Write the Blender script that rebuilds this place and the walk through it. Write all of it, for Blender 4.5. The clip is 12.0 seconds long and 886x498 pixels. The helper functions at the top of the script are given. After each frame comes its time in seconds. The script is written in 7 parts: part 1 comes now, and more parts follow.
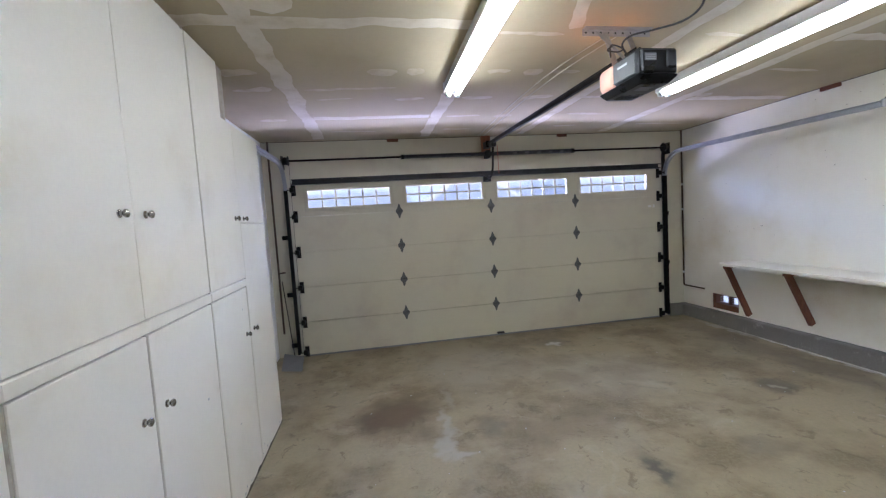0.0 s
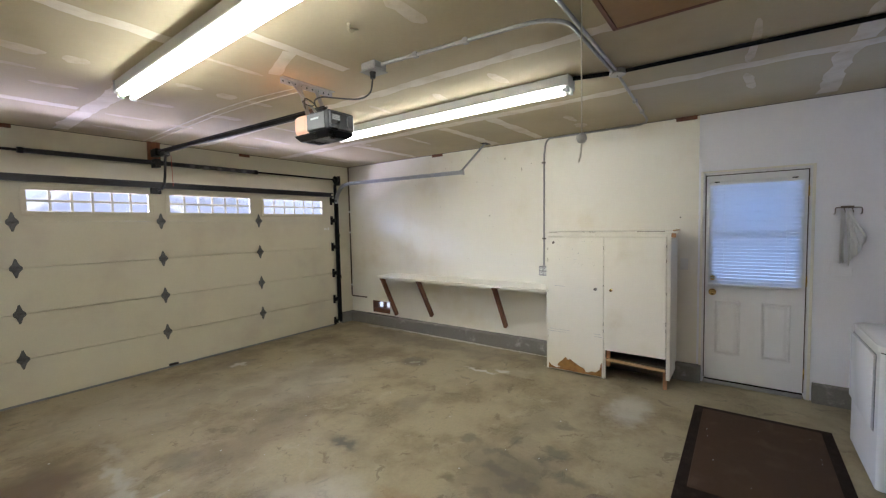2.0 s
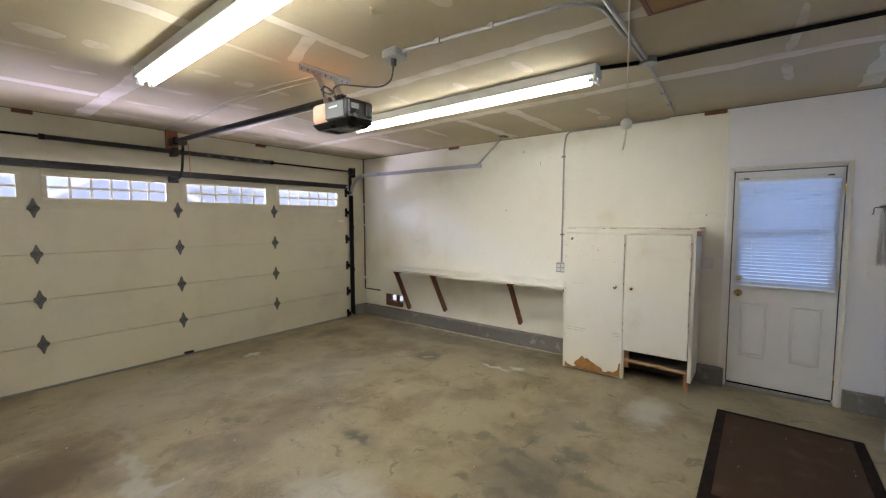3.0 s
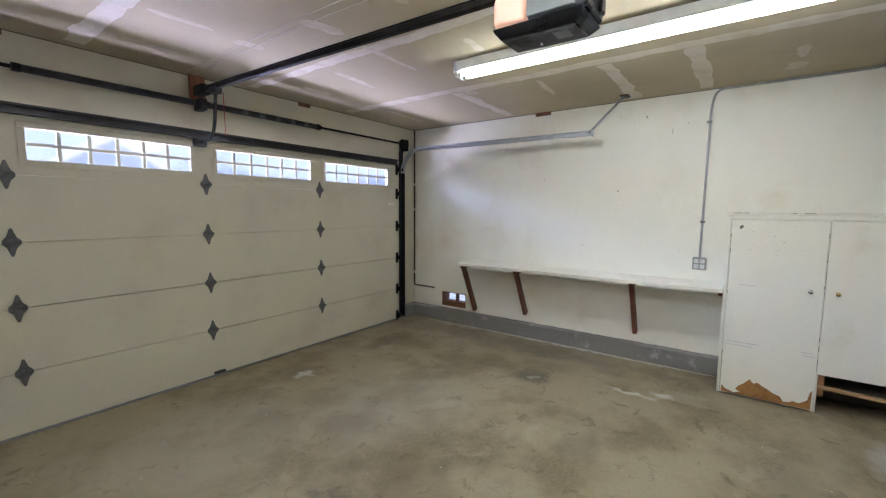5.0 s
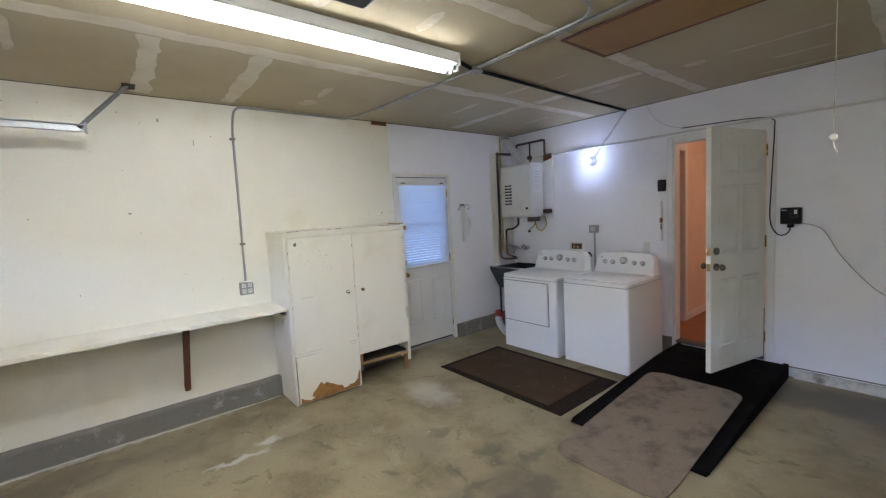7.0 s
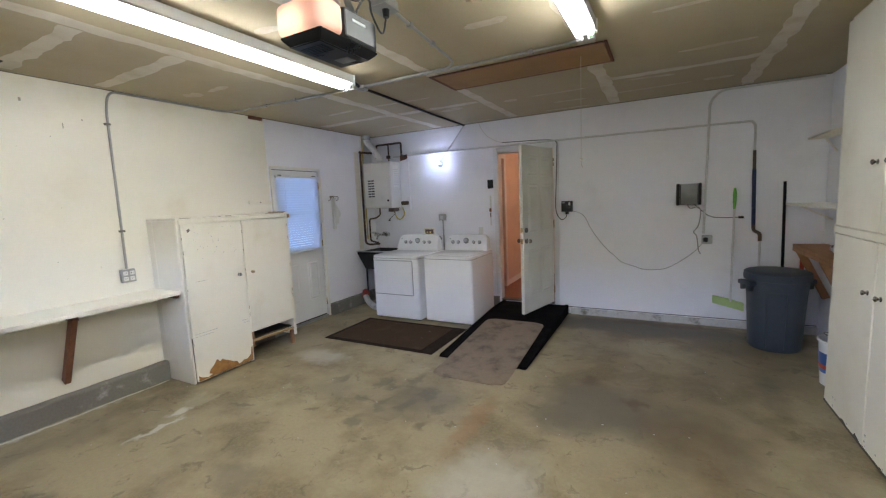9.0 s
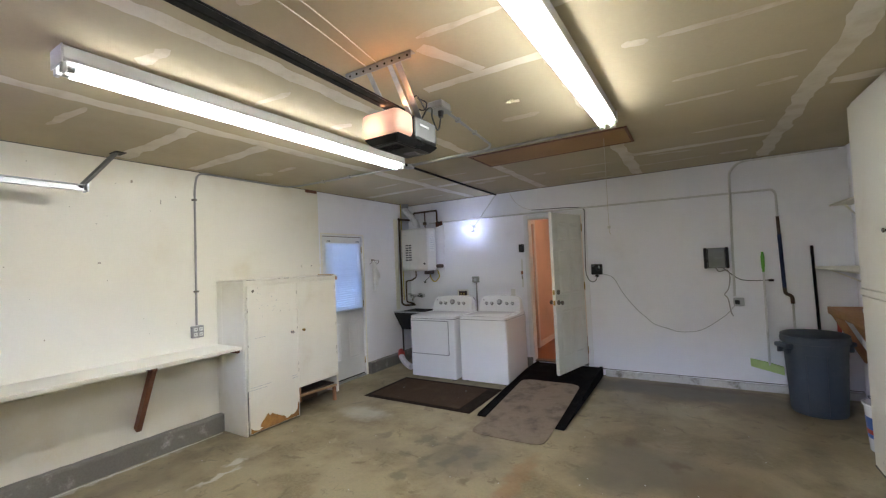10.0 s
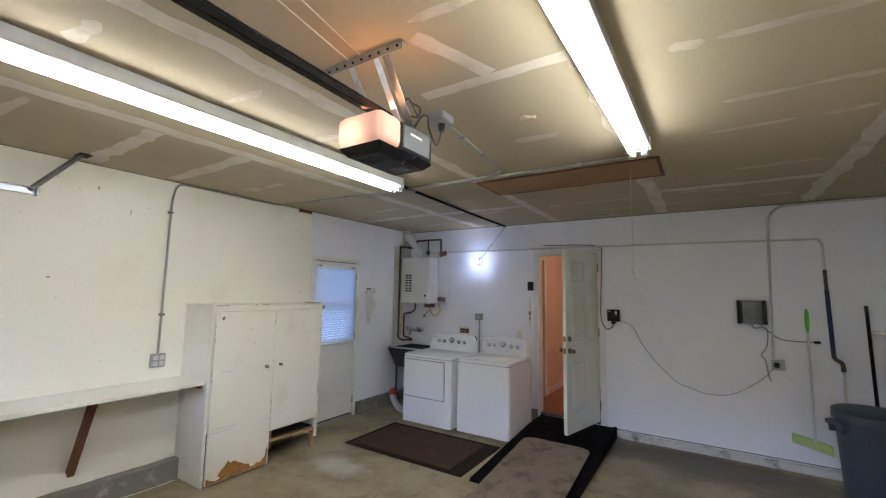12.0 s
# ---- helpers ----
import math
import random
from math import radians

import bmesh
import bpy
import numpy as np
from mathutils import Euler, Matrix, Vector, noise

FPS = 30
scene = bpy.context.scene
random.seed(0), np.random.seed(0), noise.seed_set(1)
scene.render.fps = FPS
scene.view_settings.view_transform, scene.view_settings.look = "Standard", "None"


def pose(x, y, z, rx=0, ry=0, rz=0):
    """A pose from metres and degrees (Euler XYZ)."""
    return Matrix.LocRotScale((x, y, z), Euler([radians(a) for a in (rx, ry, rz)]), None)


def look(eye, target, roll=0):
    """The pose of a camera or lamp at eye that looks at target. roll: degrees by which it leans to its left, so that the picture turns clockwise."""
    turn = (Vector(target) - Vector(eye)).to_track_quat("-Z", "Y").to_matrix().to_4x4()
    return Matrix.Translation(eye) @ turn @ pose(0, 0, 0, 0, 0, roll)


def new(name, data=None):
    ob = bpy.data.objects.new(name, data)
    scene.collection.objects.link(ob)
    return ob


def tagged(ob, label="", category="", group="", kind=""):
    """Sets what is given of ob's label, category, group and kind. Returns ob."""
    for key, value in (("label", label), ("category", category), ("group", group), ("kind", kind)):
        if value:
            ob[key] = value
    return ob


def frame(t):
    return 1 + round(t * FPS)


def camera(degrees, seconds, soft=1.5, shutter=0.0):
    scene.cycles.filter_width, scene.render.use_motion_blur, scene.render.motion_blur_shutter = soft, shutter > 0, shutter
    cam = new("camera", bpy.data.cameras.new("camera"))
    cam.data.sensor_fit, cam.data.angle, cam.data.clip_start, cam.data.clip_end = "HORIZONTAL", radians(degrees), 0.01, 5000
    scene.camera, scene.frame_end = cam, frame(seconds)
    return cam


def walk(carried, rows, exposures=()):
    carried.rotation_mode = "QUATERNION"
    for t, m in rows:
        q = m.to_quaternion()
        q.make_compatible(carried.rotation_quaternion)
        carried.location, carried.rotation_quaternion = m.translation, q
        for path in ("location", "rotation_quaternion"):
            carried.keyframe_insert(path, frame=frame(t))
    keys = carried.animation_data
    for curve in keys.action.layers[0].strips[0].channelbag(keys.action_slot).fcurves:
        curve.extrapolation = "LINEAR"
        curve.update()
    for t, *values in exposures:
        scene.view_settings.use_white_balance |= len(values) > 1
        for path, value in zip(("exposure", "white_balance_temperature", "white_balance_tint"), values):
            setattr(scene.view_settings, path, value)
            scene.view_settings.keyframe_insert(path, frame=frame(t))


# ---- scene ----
cam = camera(94.8, 12.0, 1.25)
PATH = [
    (0, (0.189, -0.146, 1.577), (0.516, 1.822, 1.434), -3.6),
    (0.5, (0.022, -0.058, 1.579), (0.982, 1.69, 1.425), -3.1),
    (1, (-0.084, -0.155, 1.59), (1.288, 1.293, 1.44), -1.7),
    (1.5, (-0.142, -0.305, 1.609), (1.396, 0.967, 1.484), -0.9),
    (2, (-0.155, -0.406, 1.611), (1.452, 0.779, 1.493), -1.2),
    (2.5, (-0.141, -0.439, 1.607), (1.484, 0.721, 1.481), -1.2),
    (3, (-0.129, -0.328, 1.601), (1.442, 0.901, 1.457), -0.2),
    (3.5, (-0.1, 0.032, 1.572), (1.365, 1.383, 1.403), 0.6),
    (3.7, (-0.102, 0.179, 1.584), (1.305, 1.589, 1.409), 0.5),
    (5.3, (0.122, 1.527, 1.517), (1.857, 2.498, 1.303), -0.7),
    (5.5, (0.187, 1.704, 1.519), (2.012, 2.494, 1.311), -2.1),
    (5.9, (0.322, 1.996, 1.520), (2.284, 2.395, 1.378), -2.9),
    (6, (0.34, 2.058, 1.524), (2.323, 2.278, 1.391), -2.8),
    (6.5, (0.472, 2.285, 1.583), (2.352, 1.615, 1.442), -2.6),
    (7, (0.642, 2.429, 1.594), (2.19, 1.175, 1.42), -3.1),
    (7.4, (0.799, 2.639, 1.53), (2.066, 1.106, 1.324), -2.0),
    (7.5, (0.776, 2.677, 1.555), (2.003, 1.115, 1.329), -2.0),
    (9.3, (0.385, 3.457, 1.564), (1.312, 1.698, 1.353), -2.5),
    (9.5, (0.388, 3.508, 1.572), (1.345, 1.759, 1.415), -2.5),
    (10, (0.359, 3.703, 1.585), (1.399, 1.996, 1.657), -2.6),
    (10.5, (0.312, 3.859, 1.67), (1.406, 2.235, 2.076), -2.0),
    (11, (0.307, 3.881, 1.684), (1.426, 2.303, 2.192), -1.1),
    (11.5, (0.396, 3.646, 1.654), (1.492, 2.01, 2.006), 0.2),
    (12, (0.519, 3.26, 1.658), (1.593, 1.585, 1.869), 1.0),
]
walk(cam, [(t, look(eye, target, roll)) for t, eye, target, roll in PATH],
     [(0, -0.02, 5400, 14), (0.6, -0.03, 5450, 14), (1.1, 0.03, 5550, 13), (1.8, 0.07, 6050, 10), (3.7, 0.05, 6300, 10), (5.3, 0.04, 5600, 10), (6.2, 0.05, 5750, 10), (7.0, 0.14, 5900, 10), (7.7, 0.22, 5950, 10), (9.3, 0.21, 6050, 10), (10.5, 0.12, 6100, 10), (11.2, 0.02, 6100, 10), (12.0, 0.0, 6000, 10)])


# ---- world, sun, lights ----
world = bpy.data.worlds.new("world")
scene.world = world
world.use_nodes = True
wn, wl = world.node_tree.nodes, world.node_tree.links
sky = wn.new("ShaderNodeTexSky")
sky.sky_type, sky.sun_disc = "NISHITA", False
sky.sun_elevation, sky.sun_rotation = radians(42), radians(200)
wn["Background"].inputs["Strength"].default_value = 0.15
wl.new(sky.outputs["Color"], wn["Background"].inputs["Color"])
sun = new("sun", bpy.data.lights.new("sun", "SUN"))
sun.data.energy, sun.data.angle, sun.data.color = 5.0, radians(0.5), (1.0, 0.95, 0.88)
sun.rotation_euler = (radians(48), 0, radians(-20))

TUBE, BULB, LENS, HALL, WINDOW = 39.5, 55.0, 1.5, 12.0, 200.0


def area_lamp(name, place, target, sx, sy, watts, colour):
    lamp = new(name, bpy.data.lights.new(name, "AREA"))
    lamp.data.shape, lamp.data.size, lamp.data.size_y = "RECTANGLE", sx, sy
    lamp.data.energy, lamp.data.color = watts, colour
    lamp.matrix_world = look(place, target)
    return lamp


# area lamps standing in for daylight off the sunlit drive through the door lights, and for sky light behind the blind
area_lamp("window_light", (1.70, 5.42, 1.62), (1.70, 4.08, 2.58), 4.6, 0.14, WINDOW, (0.76, 0.71, 1.0))
# unseen fill lamp added outside, above the door lights; not a fixture
area_lamp("daylight_fill", (1.70, 5.55, 2.50), (1.70, 4.4, 1.72), 4.8, 0.5, 115.0, (0.55, 0.64, 1.0))
area_lamp("side_door_light", (4.67, -0.49, 1.47), (3.0, -0.49, 1.40), 0.62, 0.90, 7.5, (0.36, 0.58, 1.0))
# unseen lamp added for low sky over the street, shining level through the door lights
area_lamp("street_sky_fill", (1.70, 9.2, 3.25), (1.70, 5.0, 1.90), 10.0, 0.9, 1150.0, (0.48, 0.60, 1.0))
# lamp added on top of the closed opener lens for its bulb's upward glow
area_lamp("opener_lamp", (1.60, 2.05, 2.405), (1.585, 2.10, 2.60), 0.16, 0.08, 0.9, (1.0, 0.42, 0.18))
hall_lamp = new("hall_ceiling_lamp", bpy.data.lights.new("hall_ceiling_lamp", "POINT"))
hall_lamp.data.energy, hall_lamp.data.color, hall_lamp.data.shadow_soft_size = HALL, (1.0, 0.58, 0.37), 0.12
hall_lamp.location = (1.35, -2.9, 2.35)


# ---- materials ----
def srgb(r, g, b):
    return tuple(((c / 255) / 12.92 if c / 255 < 0.04045 else ((c / 255 + 0.055) / 1.055) ** 2.4) for c in (r, g, b)) + (1,)


def ramp(nt, fac, a, b):
    n = nt.nodes.new("ShaderNodeMapRange")
    n.interpolation_type = "SMOOTHSTEP"
    n.inputs["From Min"].default_value, n.inputs["From Max"].default_value = a, b
    nt.links.new(fac, n.inputs["Value"])
    return n.outputs["Result"]


def noise_tex(nt, coord, scale, detail=4.0, rough=0.6, distortion=0.0):
    n = nt.nodes.new("ShaderNodeTexNoise")
    n.inputs["Scale"].default_value, n.inputs["Detail"].default_value = scale, detail
    n.inputs["Roughness"].default_value, n.inputs["Distortion"].default_value = rough, distortion
    nt.links.new(coord, n.inputs["Vector"])
    return n.outputs["Fac"]


def blend(nt, fac, a, b):
    n = nt.nodes.new("ShaderNodeMix")
    n.data_type = "RGBA"
    for value, slot in ((fac, n.inputs["Factor"]), (a, n.inputs["A"]), (b, n.inputs["B"])):
        if isinstance(value, (tuple, float)):
            slot.default_value = value
        else:
            nt.links.new(value, slot)
    return n.outputs["Result"]


def times(nt, a, b):
    n = nt.nodes.new("ShaderNodeMath")
    n.operation = "MULTIPLY"
    for value, slot in ((a, n.inputs[0]), (b, n.inputs[1])):
        if isinstance(value, (int, float)):
            slot.default_value = value
        else:
            nt.links.new(value, slot)
    return n.outputs[0]


def material(name, col, rough=0.6, metal=0.0, col2=None, scale=3.0, low=0.45, high=0.75, grain=0.06, grain_scale=60.0,
             bump=0.15, bump_scale=120.0, stretch=(1, 1, 1), spec=0.5):
    """A surface with stains at one scale (towards col2) and grain at another."""
    m = bpy.data.materials.new(name)
    m.use_nodes = True
    nt = m.node_tree
    bsdf = nt.nodes["Principled BSDF"]
    tc = nt.nodes.new("ShaderNodeTexCoord")
    mp = nt.nodes.new("ShaderNodeMapping")
    mp.inputs["Scale"].default_value = stretch
    nt.links.new(tc.outputs["Object"], mp.inputs["Vector"])
    co = mp.outputs["Vector"]
    c = tuple(col)
    out = blend(nt, ramp(nt, noise_tex(nt, co, scale, 6), low, high), c, tuple(col2) if col2 else tuple(v * 0.88 for v in c[:3]) + (1,))
    fine = noise_tex(nt, co, grain_scale, 3)
    dark = tuple(v * (1 - 2 * grain) for v in c[:3]) + (1,)
    out = blend(nt, times(nt, ramp(nt, fine, 0.35, 0.7), 0.5), out, dark)
    nt.links.new(out, bsdf.inputs["Base Color"])
    bsdf.inputs["Metallic"].default_value = metal
    bsdf.inputs["Specular IOR Level"].default_value = spec
    rr = nt.nodes.new("ShaderNodeMapRange")
    rr.inputs["To Min"].default_value, rr.inputs["To Max"].default_value = max(0.04, rough - 0.08), min(1.0, rough + 0.1)
    nt.links.new(noise_tex(nt, co, scale * 3, 4), rr.inputs["Value"])
    nt.links.new(rr.outputs["Result"], bsdf.inputs["Roughness"])
    if bump:
        bp = nt.nodes.new("ShaderNodeBump")
        bp.inputs["Strength"].default_value, bp.inputs["Distance"].default_value = bump, 0.004
        nt.links.new(noise_tex(nt, co, bump_scale, 3), bp.inputs["Height"])
        nt.links.new(bp.outputs["Normal"], bsdf.inputs["Normal"])
    return m


def glow(name, col, strength, base=(0.8, 0.8, 0.8, 1)):
    m = bpy.data.materials.new(name)
    m.use_nodes = True
    b = m.node_tree.nodes["Principled BSDF"]
    b.inputs["Base Color"].default_value = base
    b.inputs["Emission Color"].default_value = tuple(col) + (1,)
    b.inputs["Emission Strength"].default_value = strength
    return m


def glass(name, tint=(1, 1, 1, 1), rough=0.0):
    m = bpy.data.materials.new(name)
    m.use_nodes = True
    b = m.node_tree.nodes["Principled BSDF"]
    b.inputs["Base Color"].default_value = tint
    b.inputs["Transmission Weight"].default_value = 1.0
    b.inputs["Roughness"].default_value = rough
    b.inputs["IOR"].default_value = 1.45
    return m


M = {}
M["wall_cream"] = material("wall_cream", (0.82, 0.79, 0.68, 1), 0.36, col2=(0.66, 0.58, 0.39, 1), scale=1.3, low=0.48, high=0.85, grain=0.02, bump=0.12, bump_scale=70)
M["wall_white"] = material("wall_white", (0.88, 0.88, 0.91, 1), 0.40, col2=(0.74, 0.735, 0.74, 1), scale=1.3, low=0.48, high=0.85, grain=0.02, bump=0.12, bump_scale=70)
M["door_cream"] = material("door_cream", (0.61, 0.57, 0.425, 1), 0.5, col2=(0.52, 0.46, 0.35, 1), scale=1.6, grain=0.03, bump=0.1, bump_scale=220)
M["cab_paint"] = material("cab_paint", (0.81, 0.78, 0.68, 1), 0.32, col2=(0.68, 0.63, 0.50, 1), scale=1.8, low=0.5, high=0.8, grain=0.02, bump=0.1, bump_scale=45)
M["cab_white"] = material("cab_white", (0.84, 0.81, 0.70, 1), 0.42, col2=(0.70, 0.65, 0.50, 1), scale=2.2, low=0.5, high=0.8, grain=0.02, bump=0.12, bump_scale=50)
M["door_white"] = material("door_white", (0.80, 0.80, 0.79, 1), 0.4, col2=(0.73, 0.72, 0.70, 1), scale=2.0, grain=0.01, bump=0.05)
M["leaf_white"] = material("leaf_white", (0.79, 0.78, 0.70, 1), 0.35, col2=(0.71, 0.695, 0.60, 1), scale=2.0, grain=0.015, bump=0.05)
M["enamel"] = material("enamel", (0.84, 0.845, 0.85, 1), 0.18, col2=(0.80, 0.805, 0.81, 1), scale=1.0, grain=0.0, bump=0.0)
M["curb"] = material("curb", (0.19, 0.18, 0.155, 1), 0.85, col2=(0.40, 0.39, 0.36, 1), scale=6.0, low=0.56, high=0.75, grain=0.12, bump=0.6, bump_scale=40)
M["curb_white"] = material("curb_white", (0.62, 0.61, 0.58, 1), 0.8, col2=(0.16, 0.135, 0.10, 1), scale=8.0, low=0.50, high=0.72, grain=0.1, bump=0.5, bump_scale=40)
M["dark_metal"] = material("dark_metal", (0.008, 0.0076, 0.0073, 1), 0.38, 0.0, col2=(0.024, 0.021, 0.018, 1), scale=9, grain=0.1, bump=0.05, spec=0.08)
M["galvanized"] = material("galvanized", (0.42, 0.43, 0.44, 1), 0.38, 0.85, col2=(0.30, 0.31, 0.32, 1), scale=14, grain=0.06, bump=0.03)
M["dull_steel"] = material("dull_steel", (0.034, 0.034, 0.036, 1), 0.36, 0.5, col2=(0.02, 0.02, 0.02, 1), scale=9, grain=0.06, bump=0.05)
M["grey_conduit"] = material("grey_conduit", (0.33, 0.325, 0.31, 1), 0.36, 0.45, col2=(0.42, 0.41, 0.39, 1), scale=7, grain=0.04, bump=0.04)
M["white_conduit"] = material("white_conduit", (0.70, 0.70, 0.68, 1), 0.5, col2=(0.58, 0.57, 0.54, 1), scale=7, grain=0.03, bump=0.05)
M["iron_pipe"] = material("iron_pipe", (0.085, 0.06, 0.045, 1), 0.6, 0.3, col2=(0.16, 0.09, 0.05, 1), scale=10, grain=0.1, bump=0.2)
M["black_plastic"] = material("black_plastic", (0.007, 0.007, 0.0075, 1), 0.28, grain=0.1, bump=0.05, spec=0.28)
M["black_rubber"] = material("black_rubber", (0.005, 0.0045, 0.0045, 1), 0.9, col2=(0.013, 0.011, 0.010, 1), scale=6, grain=0.15, bump=0.5, bump_scale=160, spec=0.06)
M["grey_plastic"] = material("grey_plastic", (0.016, 0.018, 0.019, 1), 0.42, grain=0.04, bump=0.05, spec=0.3)
M["silver_plastic"] = material("silver_plastic", (0.065, 0.07, 0.068, 1), 0.42, 0.0, grain=0.03, bump=0.02)
M["bin_plastic"] = material("bin_plastic", (0.040, 0.052, 0.070, 1), 0.5, col2=(0.060, 0.072, 0.090, 1), scale=5, grain=0.06, bump=0.2, bump_scale=80)
M["raw_wood"] = material("raw_wood", (0.36, 0.18, 0.08, 1), 0.7, col2=(0.22, 0.10, 0.045, 1), scale=4, grain=0.12, bump=0.3, stretch=(6, 6, 0.8))
M["dark_wood"] = material("dark_wood", (0.16, 0.060, 0.028, 1), 0.65, col2=(0.09, 0.035, 0.02, 1), scale=5, grain=0.12, bump=0.25, stretch=(6, 6, 0.9))
M["red_wood"] = material("red_wood", (0.27, 0.105, 0.045, 1), 0.65, col2=(0.16, 0.058, 0.026, 1), scale=5, grain=0.12, bump=0.25, stretch=(6, 6, 0.9))
M["pale_wood"] = material("pale_wood", (0.46, 0.30, 0.15, 1), 0.7, col2=(0.36, 0.22, 0.10, 1), scale=4, grain=0.1, bump=0.25, stretch=(1, 5, 5))
M["fibreboard"] = material("fibreboard", (0.37, 0.19, 0.05, 1), 0.85, col2=(0.22, 0.10, 0.03, 1), scale=18, grain=0.15, bump=0.5)
M["hatch_board"] = material("hatch_board", (0.34, 0.195, 0.080, 1), 0.75, col2=(0.27, 0.15, 0.06, 1), scale=2.5, grain=0.06, bump=0.15)
M["mat_dark"] = material("mat_dark", (0.020, 0.013, 0.010, 1), 0.9, col2=(0.035, 0.024, 0.019, 1), scale=7, grain=0.2, bump=0.6, bump_scale=200, spec=0.1)
M["mat_brown"] = material("mat_brown", (0.066, 0.041, 0.026, 1), 0.95, col2=(0.10, 0.068, 0.046, 1), scale=5, low=0.5, high=0.8, grain=0.25, grain_scale=220, bump=1.0, bump_scale=260, spec=0.1)
M["rug_tan"] = material("rug_tan", (0.235, 0.182, 0.134, 1), 0.95, col2=(0.10, 0.073, 0.052, 1), scale=7, low=0.46, high=0.74, grain=0.24, grain_scale=110, bump=1.0, bump_scale=280)
M["dull_silver"] = material("dull_silver", (0.19, 0.195, 0.19, 1), 0.35, 0.4, col2=(0.13, 0.135, 0.13, 1), scale=6, grain=0.04, bump=0.02)
M["dial_silver"] = material("dial_silver", (0.60, 0.60, 0.61, 1), 0.25, 0.5, grain=0.02, bump=0.0)
M["strap_zinc"] = material("strap_zinc", (0.20, 0.20, 0.20, 1), 0.42, 0.7, col2=(0.12, 0.12, 0.12, 1), scale=30, grain=0.08, bump=0.1)
M["brass"] = material("brass", (0.62, 0.43, 0.17, 1), 0.25, 1.0, grain=0.03, bump=0.0)
M["pewter"] = material("pewter", (0.20, 0.18, 0.15, 1), 0.35, 0.9, grain=0.05, bump=0.0)
M["chrome"] = material("chrome", (0.62, 0.62, 0.63, 1), 0.18, 1.0, grain=0.02, bump=0.0)
M["cloth_white"] = material("cloth_white", (0.80, 0.80, 0.78, 1), 0.95, grain=0.05, bump=0.5, bump_scale=400)
M["plate_white"] = material("plate_white", (0.72, 0.71, 0.66, 1), 0.4, grain=0.01, bump=0.0)
M["label_grey"] = material("label_grey", (0.45, 0.46, 0.47, 1), 0.5, grain=0.02, bump=0.0)
M["red"] = material("red", (0.42, 0.05, 0.03, 1), 0.5, grain=0.05, bump=0.0)
M["green"] = material("green", (0.16, 0.52, 0.06, 1), 0.45, grain=0.04, bump=0.05)
M["green_pale"] = material("green_pale", (0.46, 0.60, 0.22, 1), 0.6, grain=0.04, bump=0.05)
M["blue_foam"] = material("blue_foam", (0.022, 0.034, 0.10, 1), 0.8, grain=0.15, bump=0.3)
M["blue"] = material("blue", (0.04, 0.12, 0.42, 1), 0.4, grain=0.03, bump=0.0)
M["yellow"] = material("yellow", (0.62, 0.48, 0.14, 1), 0.55, grain=0.05, bump=0.05)
M["heater_white"] = material("heater_white", (0.66, 0.645, 0.60, 1), 0.4, grain=0.01, bump=0.02)
M["foil"] = material("foil", (0.80, 0.80, 0.81, 1), 0.30, 0.65, col2=(0.52, 0.52, 0.53, 1), scale=20, grain=0.05, bump=0.5, bump_scale=60)
M["wire_cream"] = material("wire_cream", (0.62, 0.58, 0.48, 1), 0.6, grain=0.02, bump=0.0)
M["wire_black"] = material("wire_black", (0.02, 0.02, 0.02, 1), 0.5, grain=0.05, bump=0.0)
M["hall_paint"] = material("hall_paint", (0.78, 0.62, 0.50, 1), 0.6, grain=0.01, bump=0.05)
M["hall_trim"] = material("hall_trim", (0.80, 0.77, 0.72, 1), 0.45, grain=0.01, bump=0.03)
M["hall_floor"] = material("hall_floor", (0.36, 0.14, 0.06, 1), 0.35, col2=(0.24, 0.085, 0.035, 1), scale=3, grain=0.1, bump=0.1, stretch=(1, 6, 1))
M["mud"] = material("mud", (0.68, 0.625, 0.53, 1), 0.85, col2=(0.53, 0.465, 0.345, 1), scale=5.0, low=0.42, high=0.72, grain=0.04, bump=0.35, bump_scale=30)
M["exterior"] = material("exterior", (0.66, 0.67, 0.72, 1), 0.8, grain=0.05, bump=0.2)
M["white_trim"] = material("white_trim", (0.80, 0.80, 0.80, 1), 0.7, grain=0.04, bump=0.1)
M["roof"] = material("roof", (0.34, 0.38, 0.53, 1), 0.9, grain=0.15, bump=0.5)
M["driveway"] = material("driveway", (0.50, 0.48, 0.45, 1), 0.9, col2=(0.42, 0.40, 0.37, 1), scale=0.6, grain=0.1, bump=0.4)
M["bark"] = material("bark", (0.12, 0.085, 0.06, 1), 0.9, grain=0.2, bump=0.8)
M["leaves"] = material("leaves", (0.07, 0.11, 0.035, 1), 0.7, col2=(0.04, 0.07, 0.02, 1), scale=3, grain=0.1, bump=0.0)
# door-gap shade put into the colour; also used for bare chips and nail holes
M["gap_shade_wear"] = material("gap_shade_wear", (0.42, 0.38, 0.30, 1), 0.7, col2=(0.26, 0.22, 0.165, 1), scale=9, grain=0.08, bump=0.1)
M["knob_steel"] = material("knob_steel", (0.42, 0.40, 0.37, 1), 0.22, 1.0, col2=(0.26, 0.24, 0.21, 1), scale=40, grain=0.05, bump=0.0)
M["hinge_zinc"] = material("hinge_zinc", (0.13, 0.13, 0.125, 1), 0.5, 0.55, col2=(0.075, 0.073, 0.07, 1), scale=20, grain=0.08, bump=0.1)
M["pencil"] = material("pencil", (0.50, 0.48, 0.42, 1), 0.7, col2=(0.36, 0.35, 0.32, 1), scale=30, grain=0.1, bump=0.0)
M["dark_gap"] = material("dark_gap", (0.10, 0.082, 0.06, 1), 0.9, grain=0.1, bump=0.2)
